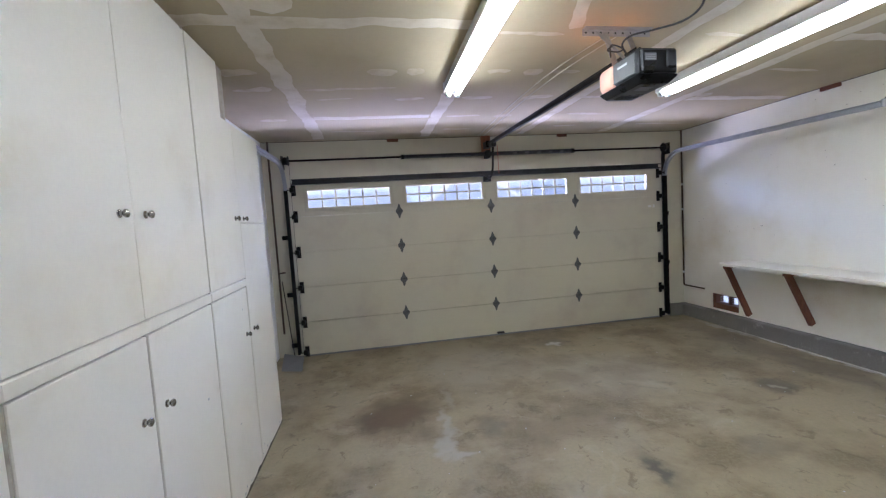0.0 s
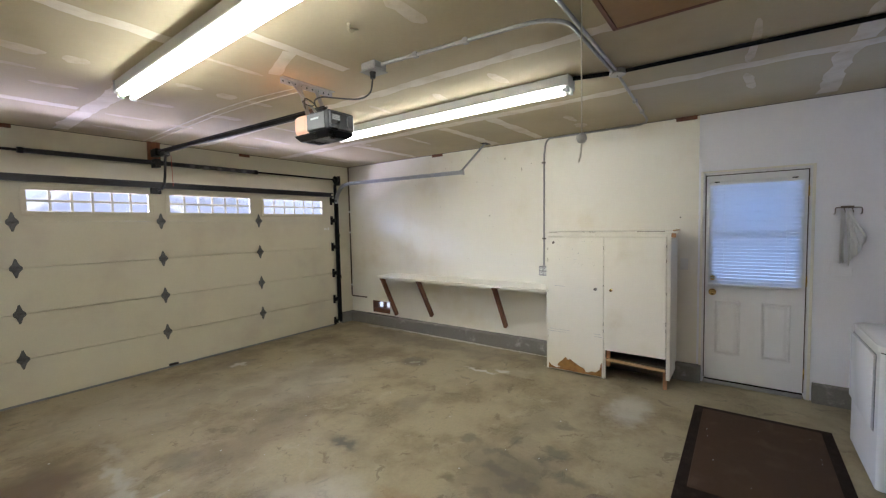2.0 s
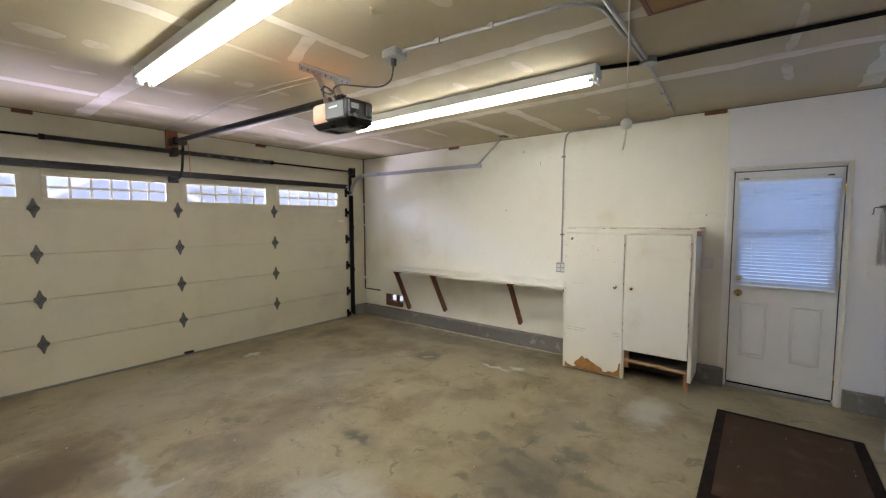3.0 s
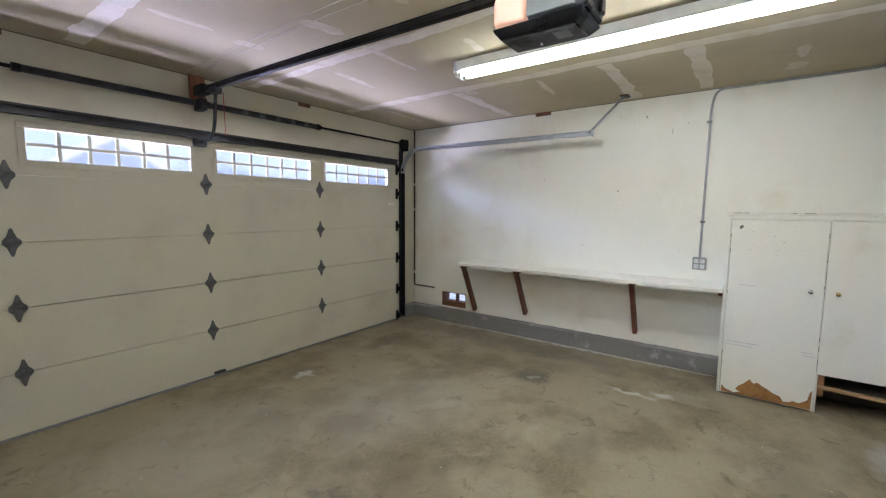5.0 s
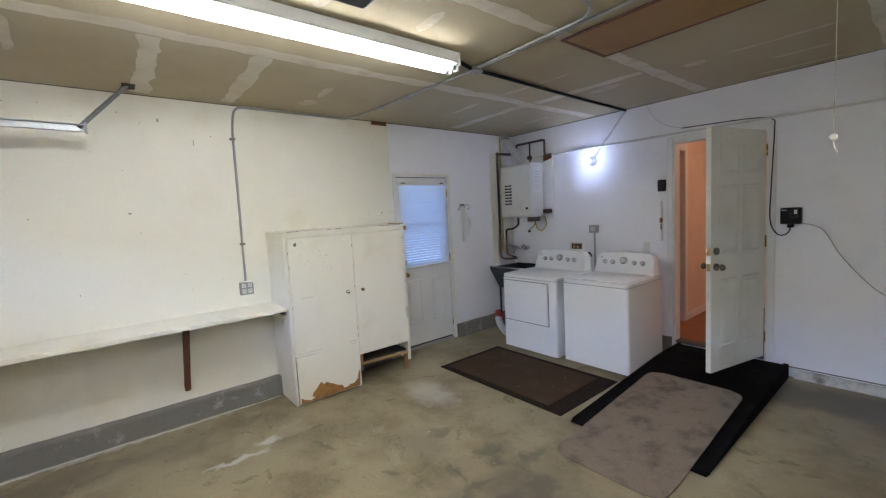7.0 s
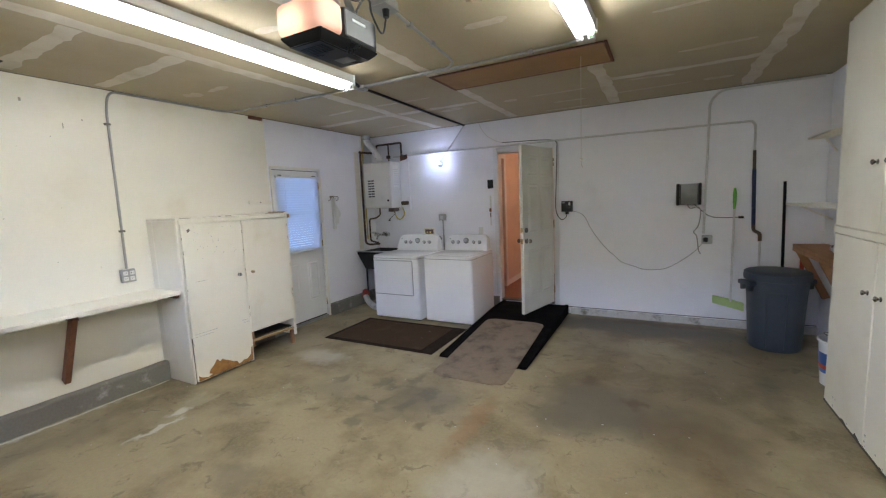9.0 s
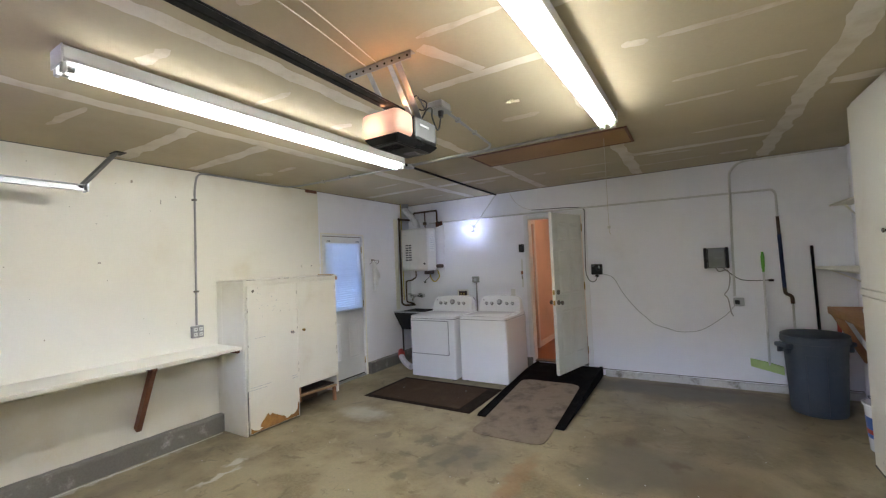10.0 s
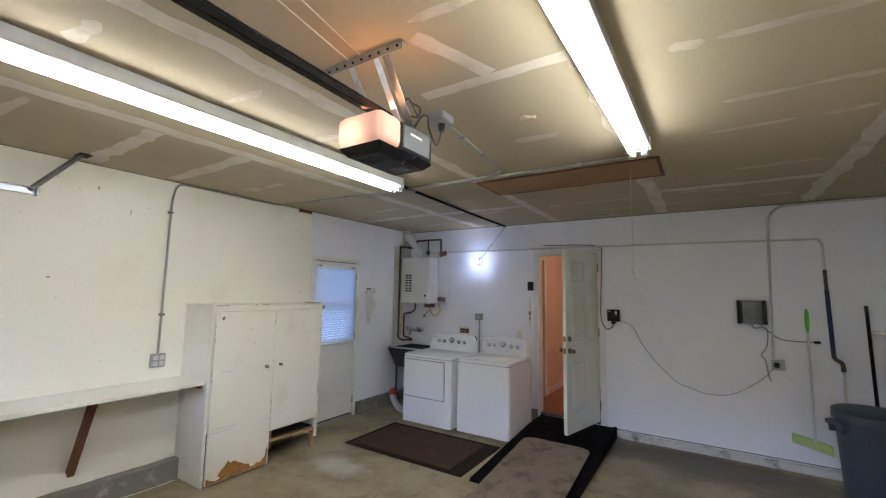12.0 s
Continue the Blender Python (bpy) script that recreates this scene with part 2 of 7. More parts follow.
M["print_grey"] = material("print_grey", (0.20, 0.205, 0.21, 1), 0.5, grain=0.02, bump=0.0)
M["mud_thin"] = material("mud_thin", (0.62, 0.55, 0.44, 1), 0.85, col2=(0.50, 0.425, 0.30, 1), scale=9.0, low=0.40, high=0.66, grain=0.05, bump=0.3, bump_scale=30)
M["tube_glow"] = glow("tube_glow", (1.0, 0.975, 0.89), TUBE)
M["haze_glow"] = glow("haze_glow", (0.60, 0.68, 1.0), 1.25, (0.04, 0.04, 0.05, 1))
M["bulb_glow"] = glow("bulb_glow", (0.56, 0.64, 1.0), BULB)


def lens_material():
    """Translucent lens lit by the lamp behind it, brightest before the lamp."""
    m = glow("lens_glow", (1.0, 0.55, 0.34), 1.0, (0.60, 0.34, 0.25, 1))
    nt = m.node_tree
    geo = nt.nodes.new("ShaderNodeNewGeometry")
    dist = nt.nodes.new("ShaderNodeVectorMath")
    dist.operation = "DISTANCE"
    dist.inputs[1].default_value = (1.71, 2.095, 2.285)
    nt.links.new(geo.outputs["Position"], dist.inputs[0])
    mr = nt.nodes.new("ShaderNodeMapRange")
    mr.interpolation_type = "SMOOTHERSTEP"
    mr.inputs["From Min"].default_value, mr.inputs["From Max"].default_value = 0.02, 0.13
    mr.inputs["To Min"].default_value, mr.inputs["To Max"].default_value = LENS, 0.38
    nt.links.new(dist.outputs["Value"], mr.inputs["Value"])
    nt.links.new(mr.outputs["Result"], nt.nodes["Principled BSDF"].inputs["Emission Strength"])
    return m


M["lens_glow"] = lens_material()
M["pane"] = glass("pane", (0.95, 0.95, 1, 1), rough=0.09)
M["clear_plastic"] = glass("clear_plastic", rough=0.15)


def slat_material():
    m = bpy.data.materials.new("blind_slat")
    m.use_nodes = True
    nt = m.node_tree
    d, t, s = nt.nodes.new("ShaderNodeBsdfDiffuse"), nt.nodes.new("ShaderNodeBsdfTranslucent"), nt.nodes.new("ShaderNodeMixShader")
    d.inputs["Color"].default_value, t.inputs["Color"].default_value = (0.8, 0.8, 0.8, 1), (0.72, 0.77, 0.85, 1)
    s.inputs["Fac"].default_value = 0.38
    nt.links.new(d.outputs[0], s.inputs[1])
    nt.links.new(t.outputs[0], s.inputs[2])
    nt.links.new(s.outputs[0], nt.nodes["Material Output"].inputs["Surface"])
    return m


M["slat"] = slat_material()


def floor_material():
    """Old slab: mottled olive-grey concrete with oil and rust stains of their own shapes, and broad darker and paler
    patches.
    """
    m = material("concrete", (0.315, 0.268, 0.165, 1), 0.40, col2=(0.168, 0.134, 0.074, 1), scale=1.6, low=0.41, high=0.66, grain=0.09, grain_scale=45, bump=0.2, bump_scale=25, spec=0.17)
    nt = m.node_tree
    bsdf = nt.nodes["Principled BSDF"]
    base = bsdf.inputs["Base Color"].links[0].from_socket
    geo = nt.nodes.new("ShaderNodeNewGeometry")
    warp = nt.nodes.new("ShaderNodeTexNoise")
    warp.inputs["Scale"].default_value, warp.inputs["Detail"].default_value = 3.0, 6.0
    nt.links.new(geo.outputs["Position"], warp.inputs["Vector"])
    sc = nt.nodes.new("ShaderNodeVectorMath")
    sc.operation = "MULTIPLY_ADD"
    sc.inputs[1].default_value, sc.inputs[2].default_value = (0.55, 0.55, 0), (-0.275, -0.275, 0)
    nt.links.new(warp.outputs["Color"], sc.inputs[0])
    ad = nt.nodes.new("ShaderNodeVectorMath")
    nt.links.new(geo.outputs["Position"], ad.inputs[0])
    nt.links.new(sc.outputs[0], ad.inputs[1])
    fine = nt.nodes.new("ShaderNodeVectorMath")
    fine.operation = "MULTIPLY_ADD"
    fine.inputs[1].default_value = (0.22, 0.22, 0)
    off = nt.nodes.new("ShaderNodeVectorMath")
    off.inputs[1].default_value = (-0.11, -0.11, 0)
    nt.links.new(geo.outputs["Position"], off.inputs[0])
    ripple = nt.nodes.new("ShaderNodeTexNoise")
    ripple.inputs["Scale"].default_value, ripple.inputs["Detail"].default_value = 9.0, 5.0
    nt.links.new(geo.outputs["Position"], ripple.inputs["Vector"])
    nt.links.new(ripple.outputs["Color"], fine.inputs[0])
    nt.links.new(off.outputs[0], fine.inputs[2])
    # pale worn patches and dark specks
    out = blend(nt, times(nt, ramp(nt, noise_tex(nt, ad.outputs[0], 2.2, 8, 0.7), 0.55, 0.68), 0.42), base, (0.38, 0.34, 0.245, 1))
    out = blend(nt, times(nt, ramp(nt, noise_tex(nt, ad.outputs[0], 7.0, 6, 0.65), 0.56, 0.67), 0.6), out, (0.12, 0.092, 0.052, 1))
    out = blend(nt, times(nt, ramp(nt, noise_tex(nt, ad.outputs[0], 24.0, 4, 0.6), 0.64, 0.70), 0.35), out, (0.12, 0.095, 0.06, 1))
    # (x, y, radius x, radius y, strength, colour)
    wash = (0.36, 0.335, 0.27, 1)
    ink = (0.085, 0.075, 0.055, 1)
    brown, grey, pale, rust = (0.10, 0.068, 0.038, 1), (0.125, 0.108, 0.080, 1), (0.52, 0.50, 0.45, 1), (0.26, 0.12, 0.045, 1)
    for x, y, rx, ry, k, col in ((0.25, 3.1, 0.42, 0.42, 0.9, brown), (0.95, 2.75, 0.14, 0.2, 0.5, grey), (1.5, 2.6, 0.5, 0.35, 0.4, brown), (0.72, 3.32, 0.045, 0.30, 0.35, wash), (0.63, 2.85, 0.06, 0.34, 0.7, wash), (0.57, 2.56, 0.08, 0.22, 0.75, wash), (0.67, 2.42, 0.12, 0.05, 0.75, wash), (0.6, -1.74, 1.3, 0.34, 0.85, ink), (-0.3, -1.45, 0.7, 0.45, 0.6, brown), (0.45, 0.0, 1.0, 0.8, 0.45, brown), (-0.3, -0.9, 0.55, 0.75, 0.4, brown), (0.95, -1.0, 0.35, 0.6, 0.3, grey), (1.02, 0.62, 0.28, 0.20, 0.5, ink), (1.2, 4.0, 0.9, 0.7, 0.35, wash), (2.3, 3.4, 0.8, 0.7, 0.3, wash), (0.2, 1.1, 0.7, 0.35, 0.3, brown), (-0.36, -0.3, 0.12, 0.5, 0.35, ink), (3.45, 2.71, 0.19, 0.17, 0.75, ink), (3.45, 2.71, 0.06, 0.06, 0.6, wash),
                                 (1.76, 1.97, 0.06, 0.19, 0.9, ink), (1.77, 1.97, 0.12, 0.26, 0.4, grey), (2.91, 0.70, 0.08, 0.11, 0.55, ink), (2.52, 0.62, 0.09, 0.12, 0.6, ink), (2.39, 0.68, 0.07, 0.09, 0.55, ink), (2.07, 0.66, 0.10, 0.10, 0.6, ink), (2.07, 0.27, 0.09, 0.08, 0.55, ink), (2.14, 0.90, 0.08, 0.10, 0.65, ink), (2.52, 0.90, 0.08, 0.06, 0.5, ink), (2.35, 1.23, 0.07, 0.09, 0.5, ink), (2.28, 0.45, 0.06, 0.12, 0.5, ink), (1.86, 0.85, 0.07, 0.08, 0.5, ink), (3.4, 4.47, 0.42, 0.16, 0.6, brown), (2.18, 4.47, 0.30, 0.16, 0.55, grey), (2.22, 4.40, 0.10, 0.08, 0.8, pale),
                                 (0.75, 0.36, 0.58, 0.50, 0.85, grey), (0.15, 0.55, 0.45, 0.45, 0.55, brown), (2.1, 0.8, 0.5, 0.36, 0.6, grey),
                                 (1.54, 0.88, 0.10, 0.5, 0.4, rust), (0.59, -1.42, 0.4, 0.2, 0.5, brown), (3.62, 1.88, 0.035, 0.22, 0.85, pale), (3.72, 1.68, 0.06, 0.12, 0.85, pale), (3.5, 0.35, 0.35, 0.2, 0.5, pale),
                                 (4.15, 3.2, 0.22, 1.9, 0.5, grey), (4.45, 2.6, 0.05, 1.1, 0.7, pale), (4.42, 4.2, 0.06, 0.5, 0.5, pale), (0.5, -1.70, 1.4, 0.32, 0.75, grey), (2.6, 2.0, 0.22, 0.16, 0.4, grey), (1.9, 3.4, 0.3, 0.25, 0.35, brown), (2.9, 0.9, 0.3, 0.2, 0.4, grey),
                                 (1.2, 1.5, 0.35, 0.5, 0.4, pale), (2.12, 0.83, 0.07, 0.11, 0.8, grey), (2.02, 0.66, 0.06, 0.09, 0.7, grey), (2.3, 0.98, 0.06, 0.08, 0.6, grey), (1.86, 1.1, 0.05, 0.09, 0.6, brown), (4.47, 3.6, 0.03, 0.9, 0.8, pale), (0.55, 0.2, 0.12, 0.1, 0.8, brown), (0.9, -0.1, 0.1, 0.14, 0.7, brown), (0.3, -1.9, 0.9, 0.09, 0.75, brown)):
        mp = nt.nodes.new("ShaderNodeMapping")
        mp.vector_type = "TEXTURE"
        mp.inputs["Location"].default_value, mp.inputs["Scale"].default_value = (x, y, 0), (rx, ry, 1)
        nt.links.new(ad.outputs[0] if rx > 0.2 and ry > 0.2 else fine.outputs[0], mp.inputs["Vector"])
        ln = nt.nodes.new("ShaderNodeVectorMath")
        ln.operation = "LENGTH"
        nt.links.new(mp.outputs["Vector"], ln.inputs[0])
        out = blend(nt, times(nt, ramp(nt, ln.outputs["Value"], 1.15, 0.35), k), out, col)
    nt.links.new(out, bsdf.inputs["Base Color"])
    return m


M["concrete"] = floor_material()


def drywall_material():
    m = material("drywall", (0.47, 0.402, 0.268, 1), 0.9, col2=(0.395, 0.33, 0.212, 1), scale=0.9, grain=0.03, bump=0.08, bump_scale=150)
    return m


M["drywall"] = drywall_material()

# ---- building helpers ----
WORLD = {}


def thing(name, base, label, category, group="", kind="", turn=0.0):
    ob = new(name)
    ob.empty_display_size = 0.1
    ob.matrix_world = pose(*base, 0, 0, turn)
    WORLD[ob.name] = pose(*base, 0, 0, turn)
    return tagged(ob, label, category, group, kind)


def to_mesh(name, bm, mat, smooth=False):
    me = bpy.data.meshes.new(name)
    bmesh.ops.recalc_face_normals(bm, faces=bm.faces)
    bm.to_mesh(me)
    bm.free()
    me.materials.append(mat)
    if smooth:
        for p in me.polygons:
            p.use_smooth = True
        me.set_sharp_from_angle(angle=radians(40))
    return me


def part(name, bm, mat, parent, label="", smooth=False, local=False):
    """One mesh under a thing; bm is in world coordinates unless local."""
    m = WORLD[parent.name]
    if not local:
        bm.transform(m.inverted())
    ob = new(name, to_mesh(name, bm, M[mat], smooth))
    ob.parent = parent
    WORLD[ob.name] = m
    return tagged(ob, label)


def again(name, ob, parent, m):
    """Another part on the same mesh, at the pose m in the parent's space."""
    o = new(name, ob.data)
    o.parent = parent
    o.matrix_basis = m
    WORLD[o.name] = WORLD[parent.name] @ m
    return o


def solo(name, bm, mat, base, label, category, group="", kind="", smooth=False):
    bm.transform(Matrix.Translation(base).inverted())
    ob = new(name, to_mesh(name, bm, M[mat], smooth))
    ob.location = base
    WORLD[ob.name] = Matrix.Translation(base)
    return tagged(ob, label, category, group, kind)


def box(x0, x1, y0, y1, z0, z1, bevel=0.0, seg=1, bm=None):
    bm = bm or bmesh.new()
    r = bmesh.ops.create_cube(bm, size=1.0, matrix=Matrix.Translation(((x0 + x1) / 2, (y0 + y1) / 2, (z0 + z1) / 2)) @ Matrix.Diagonal((abs(x1 - x0), abs(y1 - y0), abs(z1 - z0), 1)))
    if bevel:
        edges = list({e for v in r["verts"] for e in v.link_edges})
        bmesh.ops.bevel(bm, geom=edges, offset=bevel, segments=seg, affect="EDGES", profile=0.5)
    return bm


def rod(p0, p1, r, r2=None, seg=12, bm=None):
    bm = bm or bmesh.new()
    a, b = Vector(p0), Vector(p1)
    d = b - a
    bmesh.ops.create_cone(bm, cap_ends=True, segments=seg, radius1=r, radius2=r if r2 is None else r2, depth=d.length,
                          matrix=Matrix.Translation((a + b) / 2) @ d.to_track_quat("Z", "Y").to_matrix().to_4x4())
    return bm


def ball(p, r, bm=None, seg=12, squash=(1, 1, 1)):
    bm = bm or bmesh.new()
    bmesh.ops.create_uvsphere(bm, u_segments=seg, v_segments=max(6, seg // 2), radius=r, matrix=Matrix.Translation(p) @ Matrix.Diagonal((*squash, 1)))
    return bm


def beam(p0, p1, w, h, bm=None, bevel=0.0):
    """A straight bar of section w x h from p0 to p1."""
    bm = bm or bmesh.new()
    a, b = Vector(p0), Vector(p1)
    d = b - a
    r = bmesh.ops.create_cube(bm, size=1.0, matrix=Matrix.Translation((a + b) / 2) @ d.to_track_quat("Z", "Y").to_matrix().to_4x4() @ Matrix.Diagonal((w, h, d.length, 1)))
    if bevel:
        bmesh.ops.bevel(bm, geom=list({e for v in r["verts"] for e in v.link_edges}), offset=bevel, segments=1, affect="EDGES")
    return bm


def rounded(pts, rad, n=5):
    """The polyline pts with its corners rounded."""
    pts = [Vector(p) for p in pts]
    out = [pts[0]]
    for a, b, c in zip(pts, pts[1:], pts[2:]):
        u, v = a - b, c - b
        k = min(rad, u.length * 0.45, v.length * 0.45)
        p, q = b + u.normalized() * k, b + v.normalized() * k
        for i in range(n + 1):
            t = i / n
            out.append(p * (1 - t) ** 2 + b * 2 * t * (1 - t) + q * t * t)
    return out + [pts[-1]]


def smooth_line(pts, n=8):
    """A curve through the points."""
    p = [Vector(q) for q in pts]
    p = [p[0] * 2 - p[1]] + p + [p[-1] * 2 - p[-2]]
    out = []
    for i in range(1, len(p) - 2):
        for j in range(n):
            t = j / n
            out.append(0.5 * ((2 * p[i]) + (p[i + 1] - p[i - 1]) * t + (2 * p[i - 1] - 5 * p[i] + 4 * p[i + 1] - p[i + 2]) * t * t + (3 * p[i] - p[i - 1] - 3 * p[i + 1] + p[i + 2]) * t ** 3))
    return out + [p[-2]]


def tube(pts, r, seg=8, bm=None):
    bm = bm or bmesh.new()
    pts = [Vector(p) for p in pts]
    rings, side = [], None
    for i, p in enumerate(pts):
        d = (pts[min(i + 1, len(pts) - 1)] - pts[max(i - 1, 0)]).normalized()
        if side is None:
            side = d.orthogonal().normalized()
        side = (side - d * side.dot(d)).normalized()
        up = d.cross(side)
        rr = r[i] if isinstance(r, (list, tuple)) else r
        rings.append([bm.verts.new(p + (side * math.cos(a) + up * math.sin(a)) * rr) for a in (2 * math.pi * k / seg for k in range(seg))])
    for a, b in zip(rings, rings[1:]):
        for k in range(seg):
            bm.faces.new((a[k], a[(k + 1) % seg], b[(k + 1) % seg], b[k]))
    bm.faces.new(rings[0])
    bm.faces.new(rings[-1])
    return bm


def lathe(profile, place, seg=32, bm=None):
    """A turned shape about z from (radius, height) pairs."""
    bm = bm or bmesh.new()
    o = Vector(place)
    rings = [[bm.verts.new(o + Vector((r * math.cos(2 * math.pi * k / seg), r * math.sin(2 * math.pi * k / seg), z))) for k in range(seg)] for r, z in profile]
    for a, b in zip(rings, rings[1:]):
        for k in range(seg):
            bm.faces.new((a[k], a[(k + 1) % seg], b[(k + 1) % seg], b[k]))
    bm.faces.new(rings[0])
    bm.faces.new(rings[-1])
    return bm


def prism(outline, lift):
    """A flat outline (list of points) pushed along lift."""
    bm = bmesh.new()
    lift = Vector(lift)
    a = [bm.verts.new(p) for p in outline]
    b = [bm.verts.new(Vector(p) + lift) for p in outline]
    bm.faces.new(a)
    bm.faces.new(b)
    n = len(a)
    for i in range(n):
        bm.faces.new((a[i], a[(i + 1) % n], b[(i + 1) % n], b[i]))
    return bm

# ---- the large structure ----
E_X, W_X, N_Y, S_Y, CEIL = 4.567, -1.07, 5.06, -2.085, 2.625
DOOR_X0, DOOR_X1, DOOR_TOP = -0.755, 4.165, 2.15
DOOR_Y = 5.005

solo("ground", box(-400, 400, -400, 400, -0.25, -0.20), "driveway", (0, 0, -0.2), "pale concrete and earth ground round the house", "ground", kind="structure")
solo("driveway", box(-1.5, 5.0, 5.3, 30, -0.20, -0.03), "driveway", (1.7, 6, -0.2), "pale grey concrete driveway outside the garage", "driveway", kind="structure")
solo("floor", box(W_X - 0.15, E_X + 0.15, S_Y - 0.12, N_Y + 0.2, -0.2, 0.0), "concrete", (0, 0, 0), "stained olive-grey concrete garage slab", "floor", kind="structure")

# east wall: side door opening y -0.91..-0.10, vent opening
SD_Y0, SD_Y1, SD_TOP = -0.885, -0.085, 2.055
VENT = (4.16, 4.555, 0.19, 0.385)
bm = box(E_X, E_X + 0.15, -0.05, VENT[0], 0, CEIL + 0.1)
box(E_X, E_X + 0.15, VENT[1], N_Y + 0.15, 0, CEIL + 0.1, bm=bm)
box(E_X, E_X + 0.15, VENT[0], VENT[1], 0, VENT[2], bm=bm)
box(E_X, E_X + 0.15, VENT[0], VENT[1], VENT[3], CEIL + 0.1, bm=bm)
solo("wall_east", bm, "wall_cream", (E_X, 2, 0), "cream painted garage side wall with scuffs and nail holes", "wall", kind="structure")
bm = box(E_X, E_X + 0.15, S_Y - 0.15, SD_Y0, 0, CEIL + 0.1)
box(E_X, E_X + 0.15, SD_Y1, -0.05, 0, CEIL + 0.1, bm=bm)
box(E_X, E_X + 0.15, SD_Y0, SD_Y1, SD_TOP, CEIL + 0.1, bm=bm)
solo("wall_east_laundry", bm, "wall_white", (E_X, -1, 0), "cool white painted wall round the side door", "wall", kind="structure")

# north wall round the garage door
bm = box(W_X - 0.15, DOOR_X0 + 0.02, N_Y, N_Y + 0.15, 0, CEIL + 0.1)
box(DOOR_X1 - 0.02, E_X, N_Y, N_Y + 0.15, 0, CEIL + 0.1, bm=bm)
box(DOOR_X0 + 0.02, DOOR_X1 - 0.02, N_Y, N_Y + 0.15, DOOR_TOP - 0.02, CEIL + 0.1, bm=bm)
solo("wall_north", bm, "door_cream", (1.7, N_Y, 0), "cream painted wall above the garage door", "wall", kind="structure")

# south wall with the house door
HD_X0, HD_X1, HD_Z0, HD_TOP = 1.62, 2.41, 0.115, 2.19
bm = box(W_X - 0.15, HD_X0, S_Y - 0.12, S_Y, 0, CEIL + 0.1)
box(HD_X1, E_X, S_Y - 0.12, S_Y, 0, CEIL + 0.1, bm=bm)
box(HD_X0, HD_X1, S_Y - 0.12, S_Y, HD_TOP, CEIL + 0.1, bm=bm)
box(HD_X0, HD_X1, S_Y - 0.12, S_Y, 0, HD_Z0 - 0.01, bm=bm)
solo("wall_south", bm, "wall_white", (1.7, S_Y, 0), "cool white painted wall towards the house", "wall", kind="structure")
solo("wall_west", box(W_X - 0.15, W_X, S_Y, N_Y, 0, CEIL + 0.1), "wall_white", (W_X, 1.5, 0), "white painted wall behind the tall cabinets", "wall", kind="structure")


